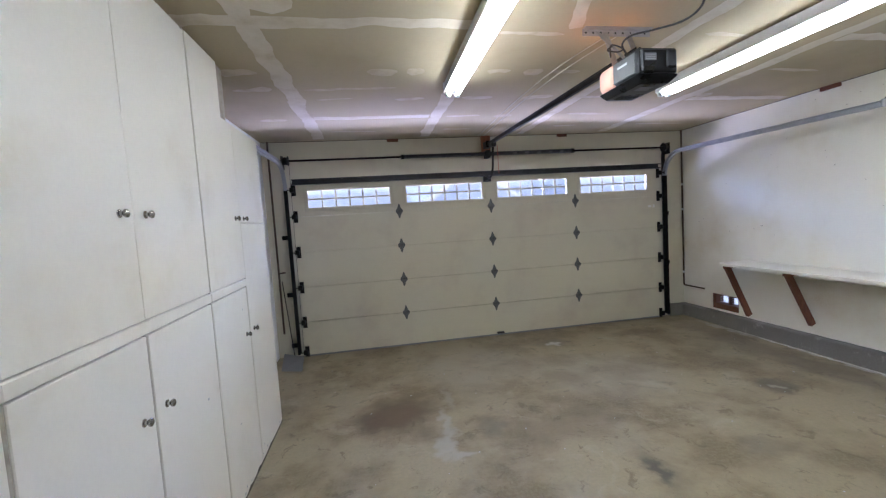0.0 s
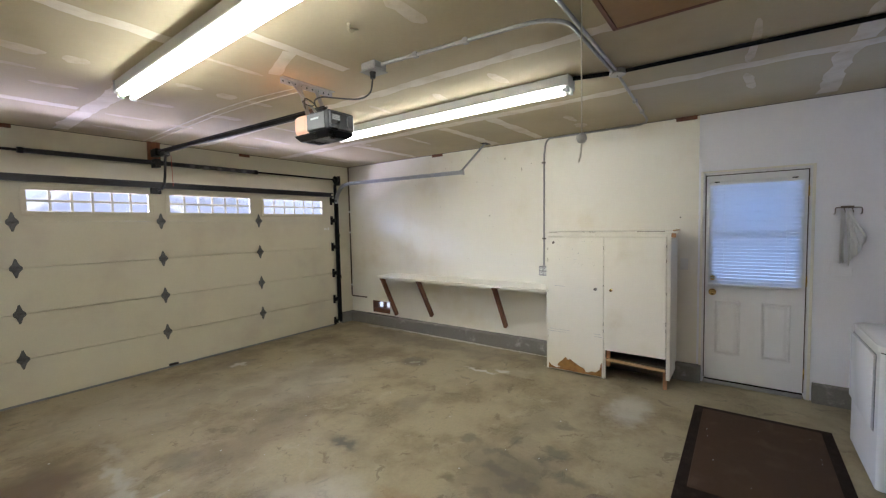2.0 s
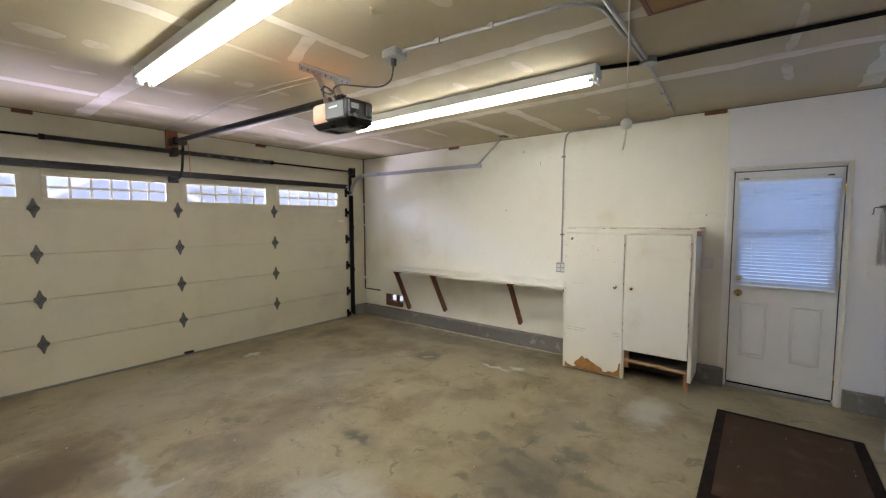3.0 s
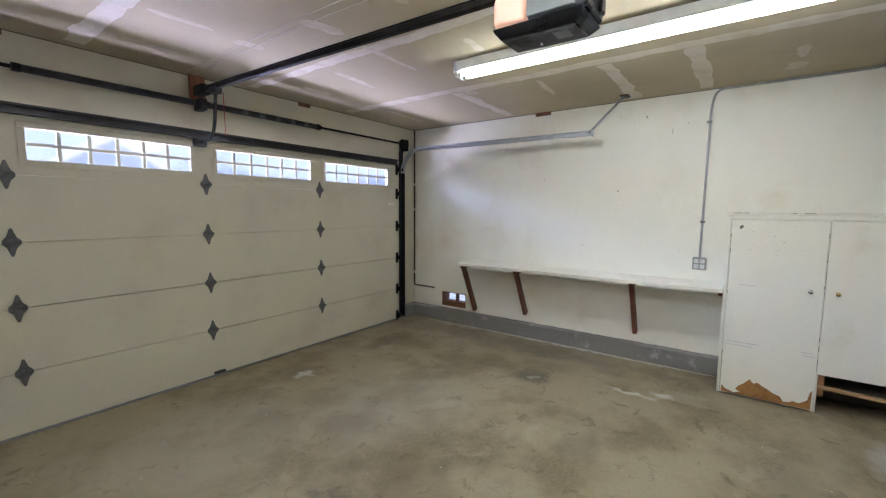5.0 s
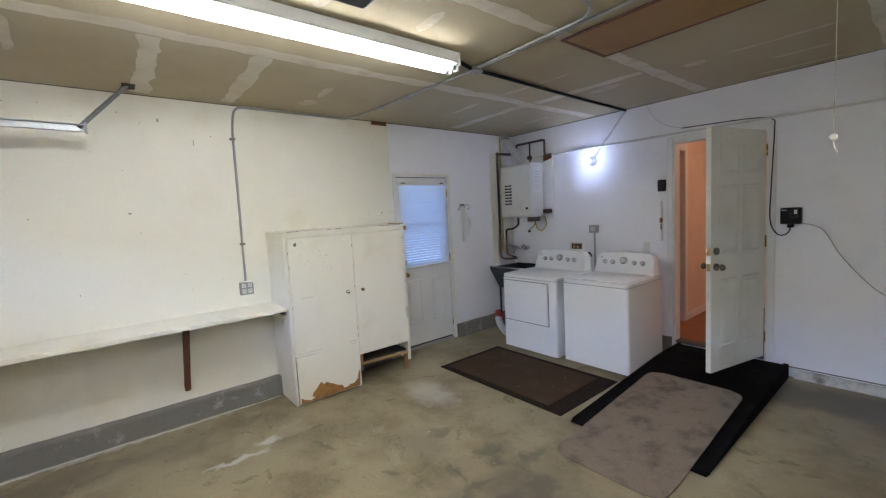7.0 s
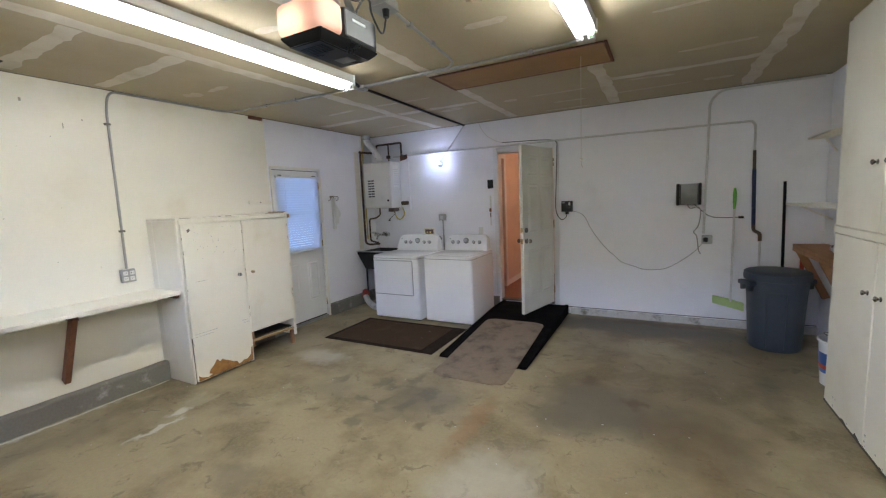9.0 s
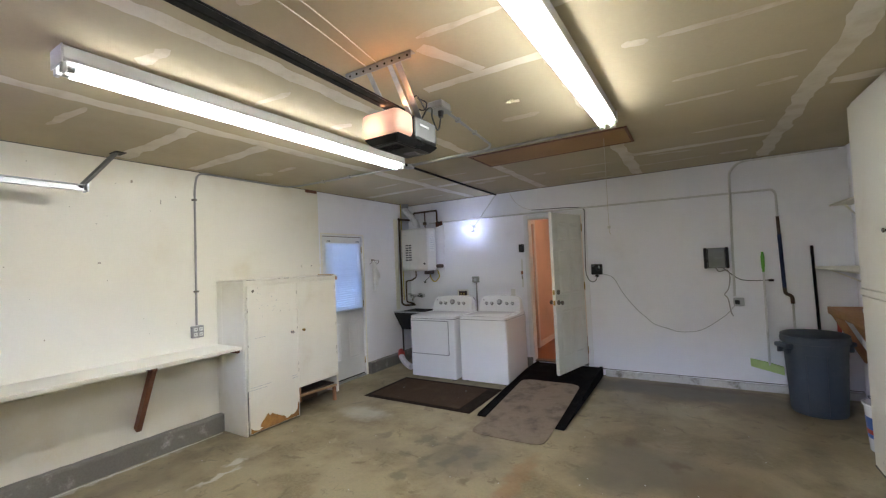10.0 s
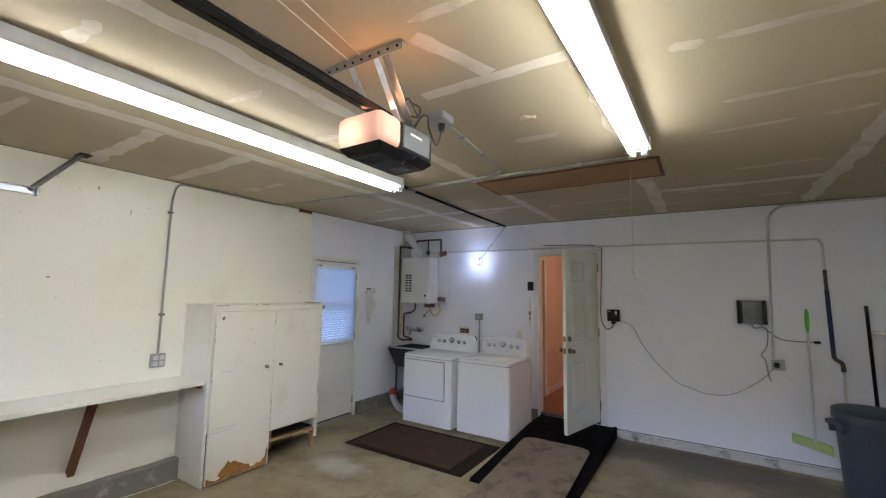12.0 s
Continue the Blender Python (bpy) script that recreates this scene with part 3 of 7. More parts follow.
def ceiling():
    """Unpainted drywall with joint compound in one mesh."""
    bm = box(W_X - 0.15, E_X + 0.15, S_Y - 0.15, N_Y + 0.15, CEIL, CEIL + 0.12)
    rnd = random.Random(7)

    count = [0]

    def strip(p0, p1, w, wob=0.25, lift=0.0, taper=0.0):
        count[0] += 1
        lift = 0.001 + 0.00004 * count[0]
        a, b = Vector((*p0, CEIL - lift)), Vector((*p1, CEIL - lift))
        d = b - a
        n = max(6, int(d.length / 0.05))
        side = Vector((-d.y, d.x, 0)).normalized()
        seed = rnd.random() * 100
        left, right = [], []
        for i in range(n + 1):
            t = i / n
            ends = min(1.0, 6 * t + 0.25, 6 * (1 - t) + 0.25) if taper else 1.0
            c = a + d * t + side * 0.02 * noise.noise((seed, t * d.length * 1.5, 0))
            k = w / 2 * ends * (1 + wob * 2 * noise.noise((seed + 9, t * d.length * 5, 3)) + wob * noise.noise((seed, t * d.length * 17, 5)))
            k2 = w / 2 * ends * (1 + wob * 2 * noise.noise((seed + 30, t * d.length * 5, 3)) + wob * noise.noise((seed + 4, t * d.length * 17, 5)))
            left.append(bm.verts.new(c + side * k))
            right.append(bm.verts.new(c - side * k2))
        for i in range(n):
            f = bm.faces.new((left[i], left[i + 1], right[i + 1], right[i]))
            f.material_index = 2 if taper else 1

    # long taped joints between the sheets
    for x in (-0.37, 0.89, 2.135, 3.29):
        strip((x, S_Y + 0.05), (x, N_Y - 0.1), 0.12 if x != 2.135 else 0.10)
    for y, x0, x1 in ((2.08, -1.05, 0.82), (-0.95, 2.2, 3.22), (-0.92, 3.36, 4.45), (1.57, 3.36, 4.5), (2.16, 3.36, 4.5), (-0.95, -0.3, 0.82), (4.0, -0.3, 0.82), (3.52, 3.36, 4.5), (0.24, -1.05, -0.45)):
        strip((x0, y), (x1, y), 0.11, 0.3)
    strip((0.95, 1.68), (1.66, 1.68), 0.07, 0.2)
    strip((1.42, 2.10), (1.27, 1.72), 0.08, 0.2)
    strip((-0.10, 1.62), (-0.28, 1.98), 0.20, 0.5)
    # screw rows under the joists, smeared with compound: (y, then stretches of x)
    rows = ((3.40, 2.06, 2.64, 1.58, 1.86, 1.03, 1.30, 3.36, 3.50, -0.20, 0.10, 0.45, 0.70),
            (2.77, 1.08, 1.25, 0.87, 1.01, 1.36, 1.50, 1.57, 1.80, 3.42, 3.95, 0.50, 0.62, 0.22, 0.43, 2.35, 2.60, -0.75, -0.50),
            (2.17, 0.95, 1.38, 2.30, 2.62),
            (1.52, -0.16, 0.44, 0.48, 0.60, 2.40, 2.60, -0.80, -0.52),
            (0.99, 3.72, 4.0, 2.3, 2.55, 4.10, 4.30), (0.88, -0.22, 0.40, 1.22, 1.50, -0.85, -0.55), (0.50, 0.06, 0.46, -0.25, -0.05),
            (-0.42, 2.52, 3.22, 3.45, 3.90, -0.2, 0.3), (-1.10, 1.05, 1.68, 1.80, 1.95, 0.30, 0.70, 2.45, 2.75), (-1.55, 0.14, 0.84, 1.15, 1.50, 3.5, 3.9, -0.20, 0.05),
            (-1.95, 1.15, 1.70, 2.4, 2.8), (3.12, -0.76, -0.48, -0.25, 0.44), (4.02, 1.0, 1.35, 1.5, 1.7, 2.3, 2.8, -0.8, -0.55), (4.58, -0.20, 0.30, 1.05, 1.40, 2.4, 2.7, 3.5, 4.2))
    for y, *ends in rows:
        for s, e in zip(ends[::2], ends[1::2]):
            short = e - s < 0.3
            strip((s, y + rnd.uniform(-0.03, 0.03)), (e, y + rnd.uniform(-0.03, 0.03)), rnd.uniform(0.07, 0.11) if short else rnd.uniform(0.04, 0.06), 0.4, 0.0, 1)
    me = to_mesh("ceiling", bm, M["drywall"])
    me.materials.append(M["mud"])
    me.materials.append(M["mud_thin"])
    ob = new("ceiling", me)
    return tagged(ob, "unpainted tan drywall ceiling with pale joint compound", "ceiling", kind="structure")


ceiling()


def curb(name, x0, x1, y0, y1, h, label, sub=0.04):
    bm = bmesh.new()
    long_y = (y1 - y0) > (x1 - x0)
    n = int(max(x1 - x0, y1 - y0) / 0.06) + 1
    rows = []
    for i in range(n + 1):
        t = i / n
        px, py = (x0, y0 + (y1 - y0) * t) if long_y else (x0 + (x1 - x0) * t, y0)
        qx, qy = (x1, py) if long_y else (px, y1)
        j = 0.006 * noise.noise((px * 6, py * 6, 1))
        e = 0.010 * noise.noise((px * 9, py * 9, 7))
        if name == "curb_south":
            near, far = (qx, qy), (px, py)
            out = (0, 1)
        else:
            near, far = (px, py), (qx, qy)
            out = (-1, 0) if long_y else (0, -1)
        rows.append([bm.verts.new((near[0] + out[0] * j, near[1] + out[1] * j, 0)),
                     bm.verts.new((near[0] + out[0] * j, near[1] + out[1] * j, h - 0.012 + e)),
                     bm.verts.new((near[0] - out[0] * 0.012, near[1] - out[1] * 0.012, h + e)),
                     bm.verts.new((far[0], far[1], h + e * 0.5)), bm.verts.new((far[0], far[1], 0))])
    for a, b in zip(rows, rows[1:]):
        for k in range(5):
            bm.faces.new((a[k], a[(k + 1) % 5], b[(k + 1) % 5], b[k]))
    bm.faces.new(rows[0])
    bm.faces.new(rows[-1])
    return solo(name, bm, "curb_white" if name == "curb_south" else "curb", (x0, y0, 0), label, "curb", kind="structure")


curb("curb_east", E_X - 0.085, E_X - 0.001, -0.09, N_Y - 0.002, 0.165, "rough grey concrete stem wall curb with white deposits")
curb("curb_east_end", E_X - 0.06, E_X - 0.001, S_Y + 0.002, SD_Y0 - 0.03, 0.165, "rough grey concrete stem wall curb")
curb("curb_north", DOOR_X1 + 0.12, E_X - 0.09, N_Y - 0.07, N_Y - 0.002, 0.165, "rough grey concrete curb beside the garage door")
curb("curb_south", W_X + 0.01, HD_X0 - 0.2, S_Y + 0.001, S_Y + 0.045, 0.075, "low whitewashed concrete curb with dirt")
curb("curb_south_end", 2.42, E_X - 0.06, S_Y + 0.001, S_Y + 0.05, 0.16, "rough grey concrete curb behind the laundry machines")

# open dark joint between the walls and the ceiling sheets
for n, a, b, c, d in (("joint_east", E_X - 0.003, E_X - 0.0005, S_Y + 0.01, N_Y - 0.01), ("joint_north", W_X + 0.01, E_X - 0.01, N_Y - 0.003, N_Y - 0.0005), ("joint_south", W_X + 0.01, E_X - 0.01, S_Y + 0.0005, S_Y + 0.003)):
    solo("trim_" + n, box(a, b, c, d, CEIL - 0.008, CEIL - 0.0015), "dark_gap", (a, c, CEIL), "thin dark open joint at the head of the wall", "joint", kind="structure")

solo("trim_curb_line", box(W_X + 0.01, HD_X0 - 0.06, S_Y + 0.0005, S_Y + 0.004, 0.082, 0.090), "dark_gap", (0, S_Y, 0.082), "thin dark open joint above the low curb", "joint", kind="structure")

# brown wood blocks showing at the wall head
for x, y, s in ((E_X - 0.004, 3.14, "e"), (E_X - 0.004, 0.06, "e"), (0.50, N_Y - 0.004, "n"), (2.76, N_Y - 0.004, "n")):
    bm = box(x - 0.012, x + 0.01, y - 0.09, y + 0.09, CEIL - 0.04, CEIL - 0.002, 0.003) if s == "e" else box(x - 0.07, x + 0.07, y - 0.012, y + 0.01, CEIL - 0.04, CEIL - 0.002, 0.003)
    solo("wood_block", bm, "dark_wood", (x, y, CEIL - 0.04), "small dark wood block at the head of the wall", "wood block", "wall head blocks")


# ---- garage door ----
def window_rows():
    return [(-0.565, 0.415), (0.625, 1.60), (1.812, 2.775), (2.975, 3.955)]


def garage_door():
    door = thing("garage_door", ((DOOR_X0 + DOOR_X1) / 2, DOOR_Y, 0.0), "closed cream sectional garage door with four window lights", "garage door")
    levels = [0.015, 0.43, 0.86, 1.29, 1.72, DOOR_TOP]
    back = DOOR_Y + 0.032
    for i, (a, b) in enumerate(zip(levels, levels[1:])):
        if i < 4:
            part("door_section", box(DOOR_X0, DOOR_X1, DOOR_Y, DOOR_Y + 0.022, a + 0.0025, b - 0.0025, 0.002), "door_cream", door)
            part("back_skin", box(DOOR_X0, DOOR_X1, DOOR_Y + 0.023, back, a - 0.002 * (i == 0), b - 0.0005), "door_cream", door)
            continue
        # top section pierced by the windows
        z0, z1 = 1.822, 2.022
        bm = box(DOOR_X0, DOOR_X1, DOOR_Y, back, a + 0.0004, z0)
        box(DOOR_X0, DOOR_X1, DOOR_Y, back, z1, b, bm=bm)
        edges = [DOOR_X0] + [v for w in window_rows() for v in w] + [DOOR_X1]
        for k in range(0, len(edges), 2):
            box(edges[k], edges[k + 1], DOOR_Y, back, z0, z1, bm=bm)
        part("door_section", bm, "door_cream", door)
        for x0, x1 in window_rows():
            w = 0.042
            bm = box(x0 - w, x1 + w, DOOR_Y - 0.012, DOOR_Y - 0.001, z1, z1 + w, 0.004)
            box(x0 - w, x1 + w, DOOR_Y - 0.012, DOOR_Y - 0.001, z0 - w, z0, 0.004, bm=bm)
            box(x0 - w, x0, DOOR_Y - 0.012, DOOR_Y - 0.001, z0, z1, 0.004, bm=bm)
            box(x1, x1 + w, DOOR_Y - 0.012, DOOR_Y - 0.001, z0, z1, 0.004, bm=bm)
            win = part("window", bm, "door_cream", door, "cream plastic window surround")
            bm = bmesh.new()
            for k in range(1, 6):
                x = x0 + (x1 - x0) * k / 6
                box(x - 0.0125, x + 0.0125, DOOR_Y + 0.008, DOOR_Y + 0.018, z0, z1, 0.003, bm=bm)
            box(x0, x1, DOOR_Y + 0.007, DOOR_Y + 0.017, (z0 + z1) / 2 - 0.0125, (z0 + z1) / 2 + 0.0125, 0.003, bm=bm)
            part("muntin_grid", bm, "cab_white", win)
            pane = part("pane", box(x0, x1, DOOR_Y + 0.022, DOOR_Y + 0.026, z0, z1), "pane", win)
            pane.visible_shadow = False
    # diamond hinge plates, one each joint and stile
    def plate(w=0.044, h=0.09):
        bm = prism([(0.006, 0, h), (w * 0.52, 0, 0.036), (w, 0, 0.013), (w, 0, -0.013), (w * 0.52, 0, -0.036), (0.006, 0, -h), (-0.006, 0, -h), (-w * 0.52, 0, -0.036), (-w, 0, -0.013), (-w, 0, 0.013), (-w * 0.52, 0, 0.036), (-0.006, 0, h)], (0, -0.004, 0))
        box(-w * 0.5, w * 0.5, -0.016, -0.004, -0.02, 0.02, 0.004, bm=bm)
        rod((-w * 0.98, -0.012, 0), (w * 0.98, -0.012, 0), 0.009, seg=8, bm=bm)
        for z in (-0.05, 0.05):
            rod((0, -0.003, z), (0, -0.010, z), 0.008, seg=6, bm=bm)
        return bm
    first = None
    cx, cy = WORLD[door.name].translation.x, DOOR_Y
    for z in levels[1:5]:
        for x in (0.52, 1.712, 2.891):
            m = pose(x - cx, -0.001, z)
            if first is None:
                first = part("hinge", plate(), "hinge_zinc", door, "diamond-shaped galvanized hinge plate", local=True)
                first.matrix_basis = m
            else:
                tagged(again("hinge", first, door, m), "diamond-shaped galvanized hinge plate")
    roller = None
    for x, s in ((DOOR_X0, -1), (DOOR_X1, 1)):
        for z in levels[1:5] + [0.06, 2.04]:
            m = pose(x - cx, 0, z) @ Matrix.Diagonal((s, 1, 1, 1))
            if roller is None:
                bm = box(-0.055, -0.005, -0.006, -0.001, -0.07, 0.07, 0.003)
                box(-0.04, 0.01, -0.045, -0.004, -0.03, 0.03, 0.006, bm=bm)
                rod((-0.03, -0.035, 0), (0.075, -0.035, 0), 0.006, seg=6, bm=bm)
                rod((0.05, -0.035, 0), (0.075, -0.035, 0), 0.023, seg=12, bm=bm)
                roller = part("roller_bracket", bm, "dark_metal", door, "dark roller bracket with wheel", local=True)
                roller.matrix_basis = m
            else:
                tagged(again("roller_bracket", roller, door, m), "dark roller bracket with wheel")
    # stiffening strut along the top
    bm = box(DOOR_X0 + 0.02, DOOR_X1 - 0.02, DOOR_Y - 0.055, DOOR_Y - 0.003, 2.098, 2.102)
    box(DOOR_X0 + 0.02, DOOR_X1 - 0.02, DOOR_Y - 0.055, DOOR_Y - 0.003, 2.160, 2.164, bm=bm)
    box(DOOR_X0 + 0.02, DOOR_X1 - 0.02, DOOR_Y - 0.008, DOOR_Y - 0.003, 2.103, 2.159, bm=bm)
    box(DOOR_X0 + 0.02, DOOR_X1 - 0.02, DOOR_Y - 0.058, DOOR_Y - 0.0552, 2.098, 2.112, bm=bm)
    box(DOOR_X0 + 0.02, DOOR_X1 - 0.02, DOOR_Y - 0.058, DOOR_Y - 0.0552, 2.150, 2.164, bm=bm)
    part("strut", bm, "dull_steel", door, "dull steel stiffening strut")
    part("bottom_seal", box(DOOR_X0, DOOR_X1, DOOR_Y - 0.006, DOOR_Y + 0.05, 0.0, 0.02, 0.006), "print_grey", door, "grey rubber bottom seal")
    part("arm_bracket", box(1.62, 1.72, DOOR_Y - 0.05, DOOR_Y - 0.002, 2.03, 2.10, 0.006), "dull_steel", door)
    part("lift_handle", box(1.70, 1.80, DOOR_Y - 0.03, DOOR_Y - 0.001, 0.025, 0.05, 0.006), "dull_steel", door)
    # faded sticker near the edge, unreadable
    bm = box(3.98, 4.03, DOOR_Y - 0.0025, DOOR_Y - 0.0005, 1.57, 1.60)
    box(4.05, 4.08, DOOR_Y - 0.0025, DOOR_Y - 0.0005, 1.565, 1.605, bm=bm)
    part("sticker", bm, "plate_white", door)


garage_door()


def door_track(name, x, s, end_y, z_top, label):
    t = thing(name, (x, DOOR_Y, 0), label, "door track", "garage door tracks")
    zc = z_top - 0.30
    pts = [(x, DOOR_Y - 0.035, 0.06), (x, DOOR_Y - 0.035, zc)]
    arc = [(x, DOOR_Y - 0.035 - 0.30 * (1 - math.cos(a)), zc + 0.30 * math.sin(a)) for a in (math.pi / 2 * k / 8 for k in range(1, 9))]
    line = [Vector(p) for p in pts[1:] + arc] + [Vector((x, end_y, z_top - 0.02))]

    def channel(line, w=0.018, d=0.024):
        bm = bmesh.new()
        prev = None
        for i, p in enumerate(line):
            tn = (line[min(i + 1, len(line) - 1)] - line[max(i - 1, 0)]).normalized()
            nrm = Vector((1, 0, 0)).cross(tn).normalized()
            sec = [(-w * s, -d), (w * s, -d), (w * s, d), (-w * s, d), (-w * s, d - 0.004), ((w - 0.004) * s, d - 0.004), ((w - 0.004) * s, -d + 0.004), (-w * s, -d + 0.004)]
            ring = [bm.verts.new(p + Vector((a, 0, 0)) + nrm * b) for a, b in sec]
            if prev:
                for k in range(8):
                    bm.faces.new((prev[k], prev[(k + 1) % 8], ring[(k + 1) % 8], ring[k]))
            else:
                bm.faces.new(ring)
            prev = ring
        bm.faces.new(prev)
        return bm
    part("vertical_track", channel([Vector(pts[0]), Vector(pts[1])]), "dark_metal", t, "dark vertical track")
    part("horizontal_track", channel(line), "galvanized", t, "bright galvanized curved rail")
    bm = box(x + 0.020 * s, x + 0.024 * s, DOOR_Y - 0.02, N_Y - 0.001, 0.06, 2.3)
    part("flag_angle", bm, "dark_metal", t)
    for z in (0.12, 0.75, 1.45):
        part("jamb_bracket", box(x + 0.0245 * s, x + 0.10 * s, N_Y - 0.035, N_Y - 0.001, z, z + 0.05, 0.004), "dark_metal", t)
    return t


tr = door_track("door_track", 4.22, 1, 2.49, 2.295, "galvanized garage door track curving back under the ceiling")
top = (4.375, 2.24, CEIL)
part("hanger_strap", beam((4.225, 2.52, 2.28), top, 0.034, 0.022), "strap_zinc", tr, "perforated steel hanger strap")
part("ceiling_plate", box(4.305, 4.435, 2.19, 2.27, CEIL - 0.006, CEIL - 0.0005, 0.002), "dark_metal", tr)
part("rail_end", box(4.18, 4.26, 2.48, 2.495, 2.245, 2.305, 0.003), "galvanized", tr)
tr = door_track("door_track", -0.81, -1, 2.60, 2.335, "galvanized garage door track beside the tall cabinets")
part("hanger_strap", beam((-0.81, 2.64, 2.31), (-0.81, 2.64, CEIL), 0.03, 0.004), "dull_steel", tr)


def torsion():
    z, y = 2.378, 4.94
    t = thing("torsion_spring", (1.71, y, z), "steel torsion shaft with two springs above the garage door", "spring assembly")
    part("shaft", rod((-0.84, y, z), (4.27, y, z), 0.0125, seg=10), "dark_metal", t, smooth=True)
    for x0, x1 in ((0.62, 1.64), (1.74, 2.835)):
        n = int((x1 - x0) / 0.009)
        coil = [(r, h) for k in range(n) for r, h in ((0.0225, k * 0.009), (0.0265, k * 0.009 + 0.0045))]
        bm = lathe([(r, h) for r, h in coil], (0, 0, 0), 12)
        bm.transform(Matrix.Translation((x0, y, z)) @ Matrix.Rotation(radians(90), 4, "Y"))
        part("spring", bm, "dull_steel", t, "oiled coil spring")
        part("winding_cone", rod((x0 - 0.04, y, z), (x0, y, z), 0.028, seg=10), "dark_metal", t)
        part("winding_cone", rod((x1, y, z), (x1 + 0.03, y, z), 0.030, seg=10), "dark_metal", t)
    for k in range(5):
        x = 2.02 + k * 0.16
        part("paint_mark", rod((x, y, z), (x + 0.05, y, z), 0.0275, seg=12), "hinge_zinc", t)
    for x in (-0.775, 4.21):
        bm = lathe([(0.05, -0.035), (0.062, -0.03), (0.045, -0.02), (0.045, 0.02), (0.062, 0.03), (0.05, 0.035)], (0, 0, 0), 18)
        bm.transform(Matrix.Translation((x, y, z)) @ Matrix.Rotation(radians(90), 4, "Y"))
        part("cable_drum", bm, "dark_metal", t)
        s = 1 if x > 0 else -1
        part("end_bearing", box(x + s * 0.04, x + s * 0.046, y - 0.04, N_Y - 0.001, z - 0.09, z + 0.06), "dark_metal", t)
        part("lift_cable", rod((x - s * 0.03, y + 0.03, z - 0.04), (x - s * 0.01, DOOR_Y - 0.012, 0.1), 0.002, seg=5), "dull_steel", t)
    part("centre_bearing", box(1.66, 1.72, y - 0.02, N_Y - 0.025, z - 0.05, z + 0.045, 0.004), "dark_metal", t)


torsion()
solo("header_board", box(1.635, 1.755, N_Y - 0.038, N_Y - 0.001, 2.39, CEIL - 0.002, 0.003), "red_wood", (1.715, N_Y, 2.385), "reddish brown wooden mounting board above the garage door", "board")


def opener():
    cx, y0, y1, z0, z1 = 1.665, 1.75, 2.10, 2.205, 2.375
    t = thing("garage_door_opener", (cx, 1.95, z0), "grey and black ceiling-hung opener with glowing lens and long rail", "door opener")
    w = 0.11
    lip = z0 + 0.040
    part("housing", box(cx - w, cx + w, y0, 1.97, lip, z1, 0.016, 2), "grey_plastic", t, "dark grey plastic housing", smooth=True)
    for sx in (-1, 1):
        xs = cx + sx * w
        part("side_panel", box(xs - 0.004, xs + 0.004, y0 + 0.03, 1.968, lip + 0.012, z1 - 0.014, 0.003), "silver_plastic", t, "silver grey side panel")
    part("name_plate", box(cx - w - 0.006, cx - w - 0.0035, y0 + 0.09, y0 + 0.175, lip + 0.078, lip + 0.089), "label_grey", t)
    part("back_panel", box(cx - w + 0.010, cx + w - 0.010, y0 - 0.010, y0 + 0.02, lip + 0.004, z1 - 0.010, 0.008), "black_plastic", t, "glossy black end panel")
    part("terminal_block", box(cx + 0.03, cx + 0.085, y0 - 0.024, y0 - 0.0095, lip + 0.025, z1 - 0.02, 0.006), "black_plastic", t)
    part("rating_label", box(cx - 0.085, cx - 0.02, y0 - 0.0115, y0 - 0.0095, lip + 0.062, lip + 0.098), "print_grey", t)
    for k in range(3):
        part("print_line", box(cx - 0.08, cx - 0.025, y0 - 0.0125, y0 - 0.011, lip + 0.068 + k * 0.01, lip + 0.071 + k * 0.01), "label_grey", t)
    # black underside tapering inwards
    bm = bmesh.new()
    rings = [[bm.verts.new((cx + sx * (w + 0.002 - i), y0 + i * 1.2 if sy < 0 else y1 + 0.016 - i * 0.8, z)) for sx, sy in ((-1, -1), (1, -1), (1, 1), (-1, 1))] for i, z in ((0.0, lip - 0.0005), (0.003, lip - 0.009), (0.032, z0))]
    for p, q in zip(rings, rings[1:]):
        for k in range(4):
            bm.faces.new((p[k], p[(k + 1) % 4], q[(k + 1) % 4], q[k]))
    bm.faces.new(rings[0])
    bm.faces.new(rings[-1])
    bmesh.ops.bevel(bm, geom=list(bm.edges), offset=0.004, segments=2, affect="EDGES")
    part("bottom_cover", bm, "black_plastic", t, "black tapered bottom cover", smooth=True)
    part("bottom_label", box(cx - 0.045, cx + 0.03, y0 + 0.08, y0 + 0.14, z0 - 0.002, z0 + 0.001), "print_grey", t)
    for k in range(6):
        part("vent_slot", box(cx - 0.06, cx + 0.06, 1.985 + k * 0.013, 1.990 + k * 0.013, z0 - 0.002, z0 + 0.002), "grey_plastic", t)
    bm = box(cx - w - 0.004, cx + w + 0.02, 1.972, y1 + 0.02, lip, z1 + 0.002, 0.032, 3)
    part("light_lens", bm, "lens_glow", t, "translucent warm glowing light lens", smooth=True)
    # rail, chain and trolley arm
    a, b = Vector((1.69, 4.90, 2.485)), Vector((1.66, 1.90, z1 + 0.035))
    part("rail", beam(b, a, 0.036, 0.032, bevel=0.004), "dark_metal", t, "long black steel rail")
    for s in (-0.012, 0.012):
        part("chain", tube([b + Vector((s, 0, 0.022)), a + Vector((s, 0, 0.022))], 0.005, 6), "dark_metal", t)
    part("header_bracket", box(1.655, 1.725, 4.87, N_Y - 0.04, 2.45, 2.53, 0.004), "dark_metal", t)
    part("trolley", box(1.66, 1.72, 4.66, 4.77, 2.425, 2.475, 0.006), "dull_steel", t)
